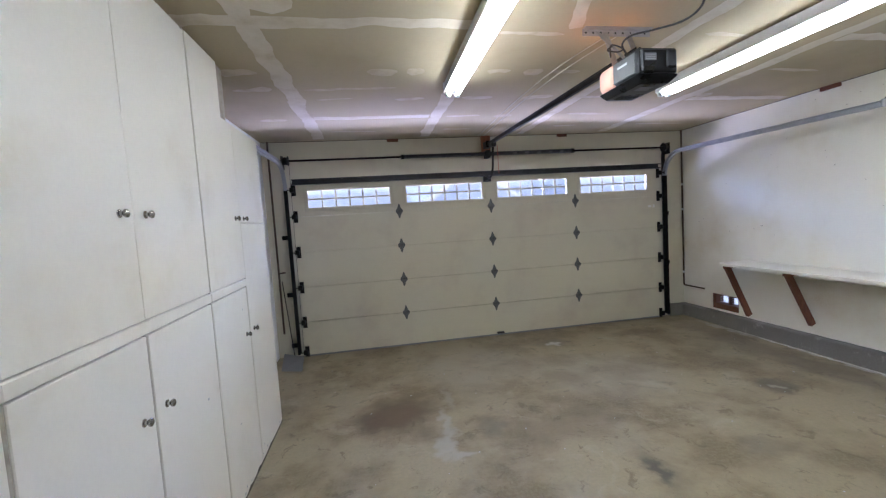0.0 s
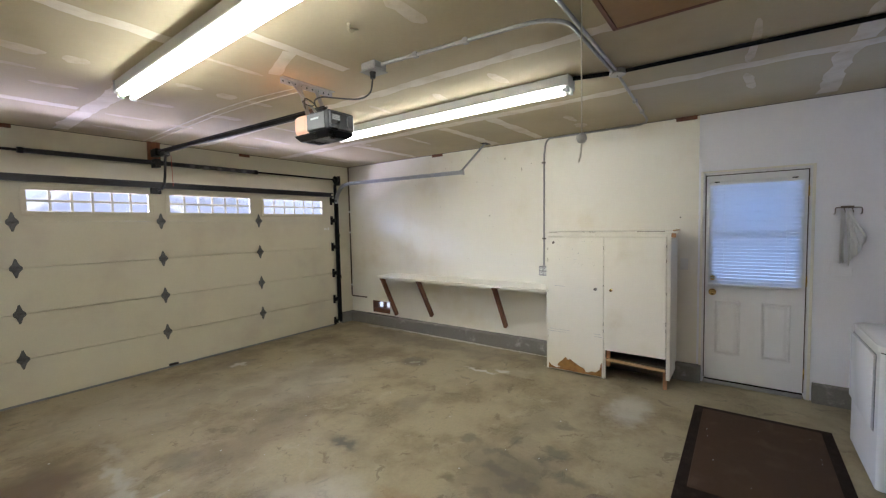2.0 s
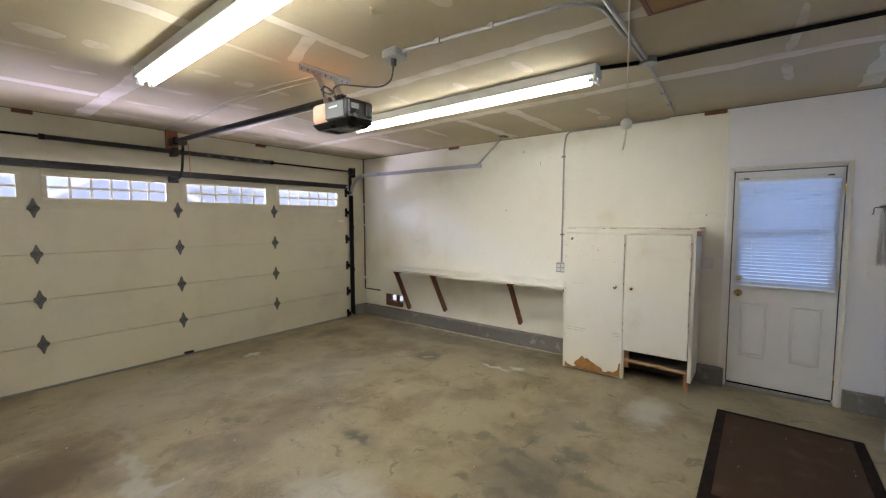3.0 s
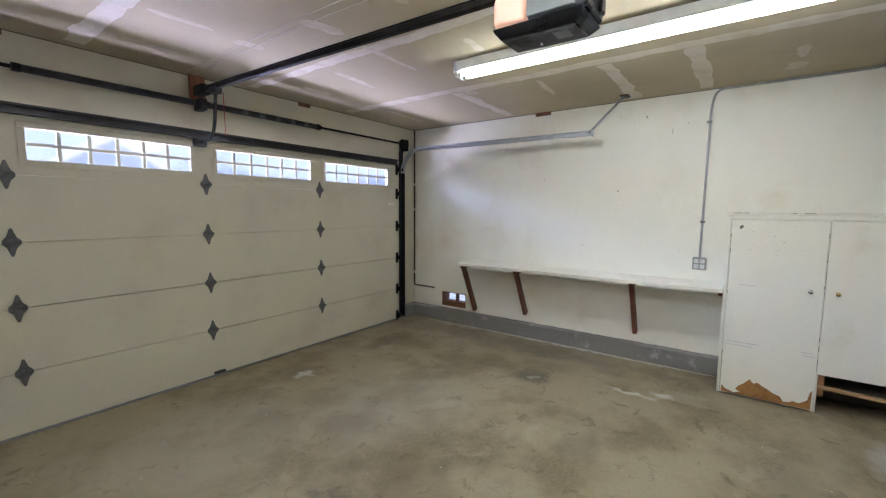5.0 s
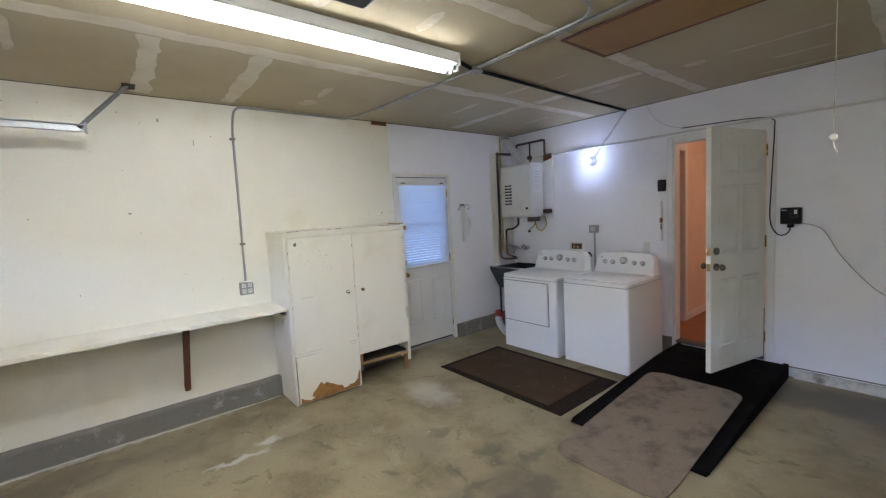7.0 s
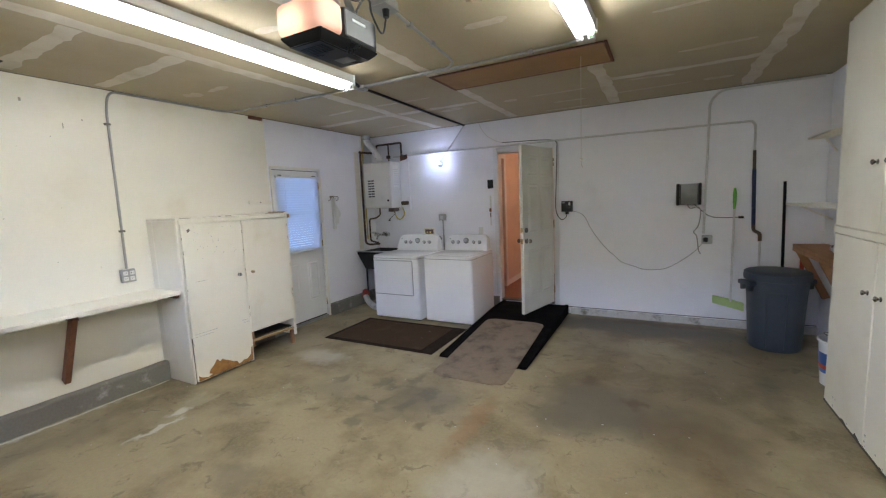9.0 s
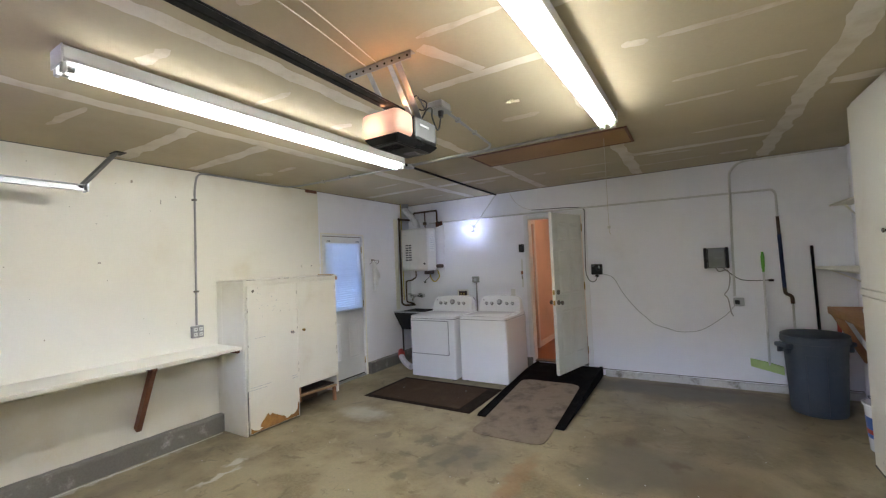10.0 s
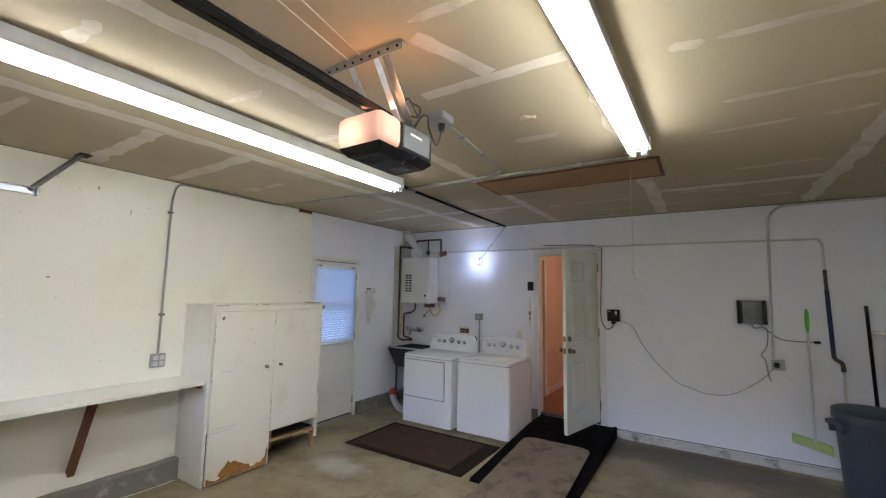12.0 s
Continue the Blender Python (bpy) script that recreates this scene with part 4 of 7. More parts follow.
    part("arm", tube(rounded([(1.69, 4.71, 2.44), (1.685, 4.74, 2.18), (1.68, 4.79, 2.08), (1.675, 4.955, 2.07)], 0.06), 0.014, 8), "black_plastic", t, "bent black door arm")
    part("release_cord", tube([(1.735, 4.68, 2.44), (1.74, 4.68, 2.10)], 0.003, 5), "red", t, "thin red release cord")
    # perforated angle hanger
    part("hanger_angle", box(1.46, 1.89, 2.075, 2.115, CEIL - 0.004, CEIL - 0.0005), "galvanized", t, "perforated galvanized angle")
    part("hanger_angle", box(1.46, 1.89, 2.111, 2.115, CEIL - 0.04, CEIL - 0.004), "galvanized", t, "perforated galvanized angle")
    for xa, xb, yb in ((1.55, 1.575, 1.89), (1.60, 1.575, 1.98), (1.74, 1.715, 1.96)):
        part("hanger_strap", beam((xa, 2.108, CEIL - 0.02), (xb, yb, z1 - 0.005), 0.032, 0.004), "galvanized", t, "perforated galvanized strap")
    for k in range(9):
        part("bolt_hole", rod((1.48 + k * 0.047, 2.1105, CEIL - 0.022), (1.48 + k * 0.047, 2.117, CEIL - 0.022), 0.006, seg=8), "dark_metal", t)
    part("coiled_wire", tube(smooth_line([(1.54, 1.95, 2.46), (1.50, 1.93, 2.43), (1.54, 1.90, 2.41), (1.59, 1.93, 2.44), (1.54, 1.96, 2.47), (1.51, 1.92, 2.39)]), 0.004, 6), "wire_black", t)


opener()


# ---- strip lights ----
def strip_light(x, y0, y1, turn=0.0):
    t = thing("strip_light", (x, (y0 + y1) / 2, CEIL), "long white twin-tube fluorescent strip light on the ceiling", "ceiling light", "ceiling strip lights")
    bm = box(x - 0.066, x + 0.066, y0, y1, CEIL - 0.074, CEIL - 0.062, 0.004)
    box(x - 0.060, x + 0.060, y0, y1, CEIL - 0.062, CEIL - 0.001, 0.004, bm=bm)
    part("channel", bm, "enamel", t, "white enamelled channel")
    z = CEIL - 0.097
    for s in (-0.035, 0.035):
        part("tube", rod((x + s, y0 + 0.05, z), (x + s, y1 - 0.05, z), 0.0155, seg=14), "tube_glow", t, "lit fluorescent tube", smooth=True)
        for y in (y0 + 0.032, y1 - 0.032):
            part("tube_cap", rod((x + s, y - 0.016, z), (x + s, y + 0.016, z), 0.016, seg=14), "galvanized" if x > 2 else "green", t, smooth=True)
        for y in (y0 + 0.008, y1 - 0.008):
            part("lamp_holder", box(x + s - 0.02, x + s + 0.02, y - 0.010, y + 0.010, z - 0.022, CEIL - 0.0745, 0.004), "enamel", t)
    for y in (y0 - 0.004, y1 + 0.004):
        part("end_plate", box(x - 0.069, x + 0.069, y - 0.004, y + 0.004, CEIL - 0.088, CEIL - 0.001, 0.003), "enamel", t)
    t.matrix_world = pose(x, (y0 + y1) / 2, CEIL, 0, 0, turn)
    return t


strip_light(0.842, 0.575, 2.995, -0.85)
strip_light(2.715, 0.58, 3.055)

# ---- tall cabinets on the west side ----
CAB_X = -0.672


def knob(parent, p, mat="knob_steel", axis=(1, 0, 0), r=0.016):
    """A turned cabinet knob: rosette, waist and domed head, built along z and laid over."""
    bm = lathe([(r * 0.95, 0.0), (r * 0.95, 0.003), (r * 0.5, 0.005), (r * 0.42, 0.012), (r * 0.8, 0.017), (r, 0.022), (r * 0.92, 0.027), (r * 0.5, 0.031), (r * 0.08, 0.032)], (0, 0, 0), 14)
    bm.transform(Matrix.Translation(p) @ Vector(axis).to_track_quat("Z", "Y").to_matrix().to_4x4())
    part("knob", bm, mat, parent, "round metal knob", smooth=True)


def tall_cabinet(y0, y1, top, step=None):
    t = thing("tall_cabinet", (W_X, (y0 + y1) / 2, 0), "tall built-in cabinet with cream painted slab doors", "cabinet", "tall built-in cabinets")
    g, th, mid = 0.0015, 0.02, (y0 + y1) / 2
    body = CAB_X - th - 0.002
    if step:
        bm = prism([(W_X + 0.002, y0 + g, 0.0), (W_X + 0.002, y1 - g, 0.0), (W_X + 0.002, y1 - g, step[1]), (W_X + 0.002, step[0], step[1]), (W_X + 0.002, step[0], top), (W_X + 0.002, y0 + g, top)], (body - W_X - 0.002, 0, 0))
    else:
        bm = box(W_X + 0.002, body, y0 + g, y1 - g, 0, top)
    part("body", bm, "cab_paint", t)
    # backing and stiles are coloured darker to paint the shade of the gaps
    part("gap_backing", box(body + 0.0002, body + 0.0016, y0 + 0.004, y1 - (0.61 if step else 0.004), 0.004, top - 0.01), "gap_shade_wear", t, "backing in the door gaps, their shade put into its colour")
    part("end_stile", box(body + 0.002, CAB_X - 0.005, y0 + 0.0005, y0 + 0.0135, 0.005, top - 0.012), "gap_shade_wear", t, "cream frame stile, gap shade put into its colour")
    part("centre_stile", box(body + 0.002, CAB_X - 0.006, mid - 0.0065, mid + 0.0065, 0.005, 1.214), "gap_shade_wear", t, "cream frame stile, gap shade put into its colour")
    halves = ((y0 + 0.014, mid - 0.007), (mid + 0.007, y1 - 0.002))
    for i, (a, b) in enumerate(halves):
        split = 1.64 if step and i == 1 else 1.275
        inner = b - 0.075 if i == 0 else a + 0.075
        lower = part("lower_door", box(CAB_X - th, CAB_X, a, b, 0.012, split - (0.06 if split < 1.5 else 0.006), 0.003), "cab_paint", t)
        knob(lower, (CAB_X, inner, 0.918))
        if step and i == 1:
            bm = box(CAB_X - th, CAB_X, a, b, split, step[1] - 0.004, 0.003)
        elif step:
            b = mid + 0.0045
            bm = prism([(CAB_X - th, a, 1.275), (CAB_X - th, b, 1.275), (CAB_X - th, b, step[1] - 0.004), (CAB_X - th, step[0] - 0.003, step[1] - 0.004), (CAB_X - th, step[0] - 0.003, top - 0.02), (CAB_X - th, a, top - 0.02)], (th, 0, 0))
        else:
            bm = box(CAB_X - th, CAB_X, a - (0.0055 if i == 1 else 0), b + (0.0055 if i == 0 else 0), 1.275, top - 0.03, 0.001)
        upper = part("upper_door", bm, "cab_paint", t)
        knob(upper, (CAB_X, inner, 1.668))
    part("ledge_rail", box(body, CAB_X + 0.006, y0 + g, mid + 0.003 if step else y1 - g, 1.222, 1.270, 0.005), "cab_paint", t)
    rnd = random.Random(int(y0 * 100))
    # ragged worn foot; the shaded gap under it is painted as a dark strip
    n = int((y1 - y0) / 0.03)
    foot = [(y0 + 0.008, 0.0)] + [(y0 + 0.008 + (y1 - y0 - 0.016) * i / n, 0.012 + 0.036 * max(0.0, noise.noise((y0 * 3 + i * 0.31, 2, 5)) + 0.35 * noise.noise((i * 1.3, y0, 9)))) for i in range(n + 1)] + [(y1 - 0.008, 0.0)]
    part("worn_foot_shade", prism([(CAB_X + 0.0003, y, z) for y, z in foot], (0.0009, 0, 0)), "dark_gap", t, "ragged worn foot edge, the shaded gap under it painted dark")
    for k in range(14):
        y, z = rnd.uniform(y0 + 0.03, y1 - 0.05), rnd.choice((0.02, 0.03, 0.05, 0.09, rnd.uniform(0.1, 1.1)))
        part("chip", box(CAB_X - 0.0005, CAB_X + 0.0008, y, y + rnd.uniform(0.006, 0.02), z, z + rnd.uniform(0.005, 0.014)), "label_grey", t)
    return t


tall_cabinet(-0.405, 0.905, CEIL - 0.003)
tall_cabinet(0.905, 2.125, CEIL - 0.003)
tall_cabinet(2.125, 3.31, CEIL - 0.003, (2.55, 2.28))


# ---- workbench and low cabinet on the east side ----
def bench():
    z, x0, y0, y1 = 0.865, 4.14, 1.335, 4.05
    t = thing("wall_bench", (E_X, 2.7, 0.17), "long cream painted wall bench on brown wooden braces", "workbench")
    bm = prism([(x0, y0, z - 0.028), (x0, y1 - 0.05, z - 0.028), (x0 + 0.07, y1, z - 0.028), (E_X - 0.002, y1, z - 0.028), (E_X - 0.002, y0, z - 0.028)], (0, 0, 0.028))
    part("bench_top", bm, "cab_white", t, "thick cream painted bench top")
    part("wall_cleat", box(E_X - 0.04, E_X - 0.002, y0, y1 - 0.02, z - 0.118, z - 0.029, 0.003), "cab_white", t)
    part("end_cleat", box(x0 + 0.03, E_X - 0.041, y0 + 0.001, y0 + 0.03, z - 0.06, z - 0.0285, 0.002), "dark_wood", t)
    for y, b in ((3.99, 0.21), (3.28, 0.27), (2.06, 0.27)):
        bm = beam((x0 + 0.09, y, z - 0.03), (E_X - 0.03, y, b), 0.04, 0.062, bevel=0.003)
        part("brace", bm, "dark_wood", t, "brown stained wooden brace")
        part("brace_cleat", box(x0 + 0.06, E_X - 0.041, y - 0.019, y + 0.019, z - 0.068, z - 0.0285, 0.002), "dark_wood", t)


bench()


def low_cabinet():
    x, y0, y1, top = 4.105, 0.125, 1.33, 1.51
    t = thing("low_cabinet", (E_X, 0.73, 0), "chipped cream painted plywood cabinet missing its lower door end", "cabinet")
    part("side_panel", box(x + 0.02, E_X - 0.088, y1 - 0.018, y1, 0.0, top - 0.02, 0.002), "cab_white", t, "white painted side panel")
    part("side_panel", box(x + 0.02, E_X - 0.088, y0, y0 + 0.018, 0.10, top - 0.02, 0.002), "cab_white", t, "white painted side panel")
    part("upper_side", box(E_X - 0.0875, E_X - 0.002, y1 - 0.018, y1, 0.172, top - 0.02), "cab_white", t)
    part("upper_side", box(E_X - 0.0875, E_X - 0.002, y0, y0 + 0.018, 0.172, top - 0.02), "cab_white", t)
    part("top_board", box(x - 0.006, E_X - 0.002, y0 - 0.02, y1 + 0.004, top - 0.019, top, 0.004), "cab_white", t, "worn top board")
    # shade of the open foot put into dark boards and an added dark back
    part("bottom_board", box(x + 0.03, E_X - 0.09, y0 + 0.019, y1 - 0.019, 0.295, 0.31), "dark_gap", t)
    part("recess_shade_back", box(E_X - 0.100, E_X - 0.0885, y0 + 0.019, y1 - 0.019, 0.002, 0.294), "dark_gap", t)
    part("back_board", box(E_X - 0.01, E_X - 0.002, y0 + 0.019, y1 - 0.019, 0.31, top - 0.02), "cab_white", t)
    for a, b in ((y0, y0 + 0.032), (y1 - 0.022, y1)):
        part("face_stile", box(x, x + 0.019, a, b, 0.10 if a == y0 else 0.0, top - 0.02, 0.003), "cab_white", t)
    part("face_rail", box(x, x + 0.019, y0 + 0.033, y1 - 0.023, top - 0.05, top - 0.02, 0.002), "cab_white", t)
    part("centre_stile", box(x + 0.001, x + 0.018, 0.705, 0.735, 0.0, 0.31, 0.002), "cab_white", t)
    left = part("door", box(x - 0.019, x - 0.001, 0.7195, 1.305, 0.014, top - 0.055, 0.004), "cab_white", t, "tall slab door with peeling lower edge")
    right = part("door", box(x - 0.019, x - 0.001, 0.158, 0.716, 0.305, top - 0.055, 0.004), "cab_white", t, "shorter slab door")
    # peeled paint showing brown board at the foot of the tall door
    outline = [(0.735, 0.02), (0.732, 0.17), (0.745, 0.15), (0.755, 0.09), (0.80, 0.055), (0.84, 0.06), (0.86, 0.045), (0.895, 0.04), (0.915, 0.075), (0.955, 0.088), (1.0, 0.115), (1.03, 0.13), (1.06, 0.15), (1.085, 0.135),
               (1.11, 0.165), (1.125, 0.15), (1.15, 0.12), (1.185, 0.09), (1.20, 0.06), (1.17, 0.045), (1.21, 0.03), (1.27, 0.05), (1.295, 0.075), (1.297, 0.02)]
    part("peeled_patch", prism([(x - 0.0192, y, z) for y, z in outline], (-0.0012, 0, 0)), "fibreboard", left, "bare brown fibreboard where paint peeled")
    knob(left, (x - 0.019, 0.795, 0.925), "chrome", (-1, 0, 0), 0.016)
    knob(right, (x - 0.019, 0.645, 0.925), "brass", (-1, 0, 0), 0.014)
    for y, z in ((1.285, 1.42), (0.172, 1.36), (0.172, 0.62), (1.295, 0.55), (1.297, 0.40)):
        part("hinge_leaf", box(x - 0.0205, x - 0.018, y - 0.010, y + 0.010, z - 0.03, z + 0.03, 0.002), "cab_paint", t)
    # pencil-thin scratches and chips
    for y, z, l in ((1.18, 0.455, 0.22), (1.21, 0.43, 0.20), (0.78, 0.455, 0.07), (0.77, 0.43, 0.07), (1.17, 0.93, 0.11)):
        part("scratch", box(x - 0.0198, x - 0.0185, y - l / 2, y + l / 2, z, z + 0.003), "label_grey", left)
    rnd = random.Random(4)
    for k in range(9):
        y, z = rnd.uniform(0.95, 1.2), rnd.uniform(1.2, 1.4)
        part("chip", box(x - 0.0198, x - 0.0185, y, y + rnd.uniform(0.004, 0.012), z, z + rnd.uniform(0.003, 0.007)), "label_grey", left)
    part("chip", prism([(x - 0.0192, 1.255, 1.40), (x - 0.0192, 1.235, 1.415), (x - 0.0192, 1.225, 1.40), (x - 0.0192, 1.235, 1.385), (x - 0.0192, 1.25, 1.38)], (-0.001, 0, 0)), "pewter", left)
    for k in range(16):
        y, z, w = rnd.uniform(0.78, 1.22), rnd.uniform(1.12, 1.42), rnd.uniform(0.004, 0.03)
        part("scuff", beam((x - 0.0193, y, z), (x - 0.0193, y + w, z + rnd.uniform(-0.02, 0.03)), rnd.uniform(0.002, 0.006), 0.0008), "pencil", left)
    for edge, owner in ((1.3045, left), (0.7205, left), (0.1585, right)):
        for k in range(5):
            z = rnd.uniform(0.32, 1.44)
            part("edge_chip", box(x - 0.0199, x - 0.0185, edge - 0.003, edge + 0.0005 + rnd.uniform(0.0, 0.003), z, z + rnd.uniform(0.008, 0.04)), "gap_shade_wear", owner, "bare chip in the paint")
    for k in range(9):
        y = rnd.uniform(0.17, 1.28)
        part("edge_chip", box(x - 0.0068, x - 0.0052, y, y + rnd.uniform(0.02, 0.08), top - 0.006, top + 0.0006), "gap_shade_wear", t, "worn bare edge")
    part("lower_rail", beam((x + 0.012, 0.70, 0.205), (x + 0.012, 0.165, 0.185), 0.035, 0.02), "pale_wood", t, "bare wood lower rail")
    part("inner_post", box(x + 0.02, x + 0.055, 0.665, 0.70, 0.13, 0.295, 0.002), "raw_wood", t)
    part("leg", box(x + 0.02, x + 0.055, 0.15, 0.185, 0.0, 0.16, 0.003), "raw_wood", t, "bare wooden leg")
    # shelf coloured dark for the shade inside the open foot
    part("lower_shelf", box(x + 0.06, E_X - 0.101, y0 + 0.019, y1 - 0.019, 0.19, 0.205), "dark_gap", t)
    part("corner_block", box(x + 0.0, x + 0.05, y0 - 0.035, y0 - 0.001, top - 0.06, top - 0.02, 0.003), "raw_wood", t)
    return t


low_cabinet()
solo("wood_scrap", box(4.16, 4.42, 0.09, 0.12, 1.511, 1.521, 0.002), "pale_wood", (4.3, 0.1, 1.511), "thin strip of bare wood lying on the cabinet", "wood scrap")


# ---- side door with blind ----
def side_door():
    d = thing("door_1", (E_X, (SD_Y0 + SD_Y1) / 2, 0), "white steel side door with window and two raised panels", "door", kind="structure")
    xf = E_X + 0.012
    y0, y1, z0, z1 = SD_Y0 + 0.03, SD_Y1 - 0.03, 0.045, SD_TOP - 0.03
    gy0, gy1, gz0, gz1 = -0.805, -0.17, 0.995, 1.94
    bm = box(xf, xf + 0.044, y0, gy0, z0, z1)
    box(xf, xf + 0.044, gy1, y1, z0, z1, bm=bm)
    box(xf, xf + 0.044, gy0, gy1, z0, gz0, bm=bm)
    box(xf, xf + 0.044, gy0, gy1, gz1, z1, bm=bm)
    leaf = part("leaf", bm, "door_white", d)
    pane = part("pane", box(xf + 0.02, xf + 0.026, gy0, gy1, gz0, gz1), "pane", leaf)
    pane.visible_shadow = False
    for a, b, c, e in ((gy0 - 0.03, gy1 + 0.03, gz1, gz1 + 0.03), (gy0 - 0.03, gy1 + 0.03, gz0 - 0.03, gz0), (gy0 - 0.03, gy0, gz0, gz1), (gy1, gy1 + 0.03, gz0, gz1)):
        part("glazing_bead", box(xf - 0.009, xf - 0.0005, a, b, c, e, 0.004), "door_white", leaf)
    for a, b in ((-0.40, -0.195), (-0.765, -0.555)):
        bm = bmesh.new()
        ring = [[bm.verts.new((xf - h, y, z)) for y, z in ((a + i, 0.30 + i), (b - i, 0.30 + i), (b - i, 0.83 - i), (a + i, 0.83 - i))] for i, h in ((0, 0.0005), (0.012, 0.008), (0.028, 0.001), (0.05, 0.008))]
        for p, q in zip(ring, ring[1:]):
            for k in range(4):
                bm.faces.new((p[k], p[(k + 1) % 4], q[(k + 1) % 4], q[k]))
        bm.faces.new(ring[-1])
        part("raised_panel", bm, "door_white", leaf)
    for z, r in ((0.905, 0.027), (1.045, 0.022)):
        bm = rod((xf, y1 - 0.06, z), (xf - 0.012, y1 - 0.06, z), 0.032, seg=18)
        if z < 1:
            rod((xf - 0.012, y1 - 0.06, z), (xf - 0.035, y1 - 0.06, z), 0.012, seg=10, bm=bm)
            ball((xf - 0.052, y1 - 0.06, z), r, bm, 16, (0.85, 1, 1))
        else:
            rod((xf - 0.012, y1 - 0.06, z), (xf - 0.022, y1 - 0.06, z), 0.022, seg=14, bm=bm)
        part("door_knob" if z < 1 else "deadbolt", bm, "brass", d, "polished brass", smooth=True)
    for z in (0.22, 1.05, 1.84):
        part("hinge", rod((xf - 0.006, y0 - 0.006, z - 0.045), (xf - 0.006, y0 - 0.006, z + 0.045), 0.007, seg=8), "brass", d)
    # frame and casing
    for a, b, c, e in ((SD_Y0, y0 - 0.009, 0.0, SD_TOP), (y1 + 0.009, SD_Y1, 0.0, SD_TOP), (y0 - 0.009, y1 + 0.009, z1 + 0.009, SD_TOP)):
        part("door_frame", box(E_X - 0.008, E_X + 0.15, a + 0.001, b - 0.001, c, e - 0.001, 0.003), "door_white", d)
    for a, b, c, e in ((SD_Y0 - 0.016, SD_Y0 + 0.004, 0.0, SD_TOP + 0.016), (SD_Y1 - 0.004, SD_Y1 + 0.016, 0.0, SD_TOP + 0.016), (SD_Y0 + 0.005, SD_Y1 - 0.005, SD_TOP, SD_TOP + 0.016)):
        part("casing", box(E_X - 0.016, E_X - 0.001, a, b, c, e, 0.003), "cab_white", d)
    # brown strips added round the leaf to paint the dark shade of its gap
    for a, b, c, e in ((y0 - 0.009, y0, z0, z1), (y1, y1 + 0.009, z0, z1), (y0 - 0.009, y1 + 0.009, z1, z1 + 0.009)):
        part("leaf_gap_shade", box(xf + 0.008, xf + 0.04, a + 0.0004, b - 0.0004, c, e - 0.0004), "dark_gap", d, "brown strip added in the leaf gap to paint its shade")
    part("threshold", box(E_X - 0.02, E_X + 0.14, y0, y1, 0.0, 0.028, 0.006), "grey_conduit", d, "metal threshold")
    part("door_sweep", box(xf + 0.004, xf + 0.04, y0, y1, 0.0285, 0.0445), "black_rubber", d, "black rubber door sweep")
    part("meeting_rail", box(xf + 0.008, xf + 0.0195, gy0, gy1, 1.452, 1.488, 0.002), "door_white", leaf, "white rail across the window")
    # mini blind
    b = thing("window_blind", (xf - 0.024, -0.4875, 1.0), "closed white mini blind glowing with daylight", "blind")
    part("headrail", box(xf - 0.042, xf - 0.012, gy0 - 0.034, gy1 + 0.034, 1.93, 1.957, 0.003), "door_white", b)
    for y in (gy0 + 0.02, gy1 - 0.05):
        part("bracket", box(xf - 0.046, xf - 0.010, y, y + 0.04, 1.955, 1.966, 0.002), "dull_steel", b, "small dark mounting bracket")
    part("bottom_rail", box(xf - 0.038, xf - 0.016, gy0 - 0.028, gy1 + 0.028, 0.974, 0.989, 0.003), "door_white", b)
    n = 31
    first = None
    for k in range(n):
        z = 1.008 + k * 0.0302
        m = pose(0, 0, z - 1.0, 0, 56, 0)
        if first is None:
            h = (gy1 - gy0) / 2 + 0.028
            bm = bmesh.new()
            rows = [[bm.verts.new((u, s * h, 0.0030 * (1 - (u / 0.0185) ** 2))) for u in (-0.0185, -0.010, 0.010, 0.0185)] for s in (-1, 1)]
            for i in range(3):
                bm.faces.new((rows[0][i], rows[0][i + 1], rows[1][i + 1], rows[1][i]))
            r = bmesh.ops.extrude_face_region(bm, geom=list(bm.faces))
            for v in [g for g in r["geom"] if isinstance(g, bmesh.types.BMVert)]:
                v.co.z += 0.0006
            first = part("slat", bm, "slat", b, local=True)
            first.matrix_basis = m
        else:
            again("slat", first, b, m)
    for y in (gy0 + 0.09, gy1 - 0.09):
        part("ladder_cord", rod((xf - 0.041, y, 0.995), (xf - 0.041, y, 1.94), 0.0012, seg=5), "door_white", b)


side_door()


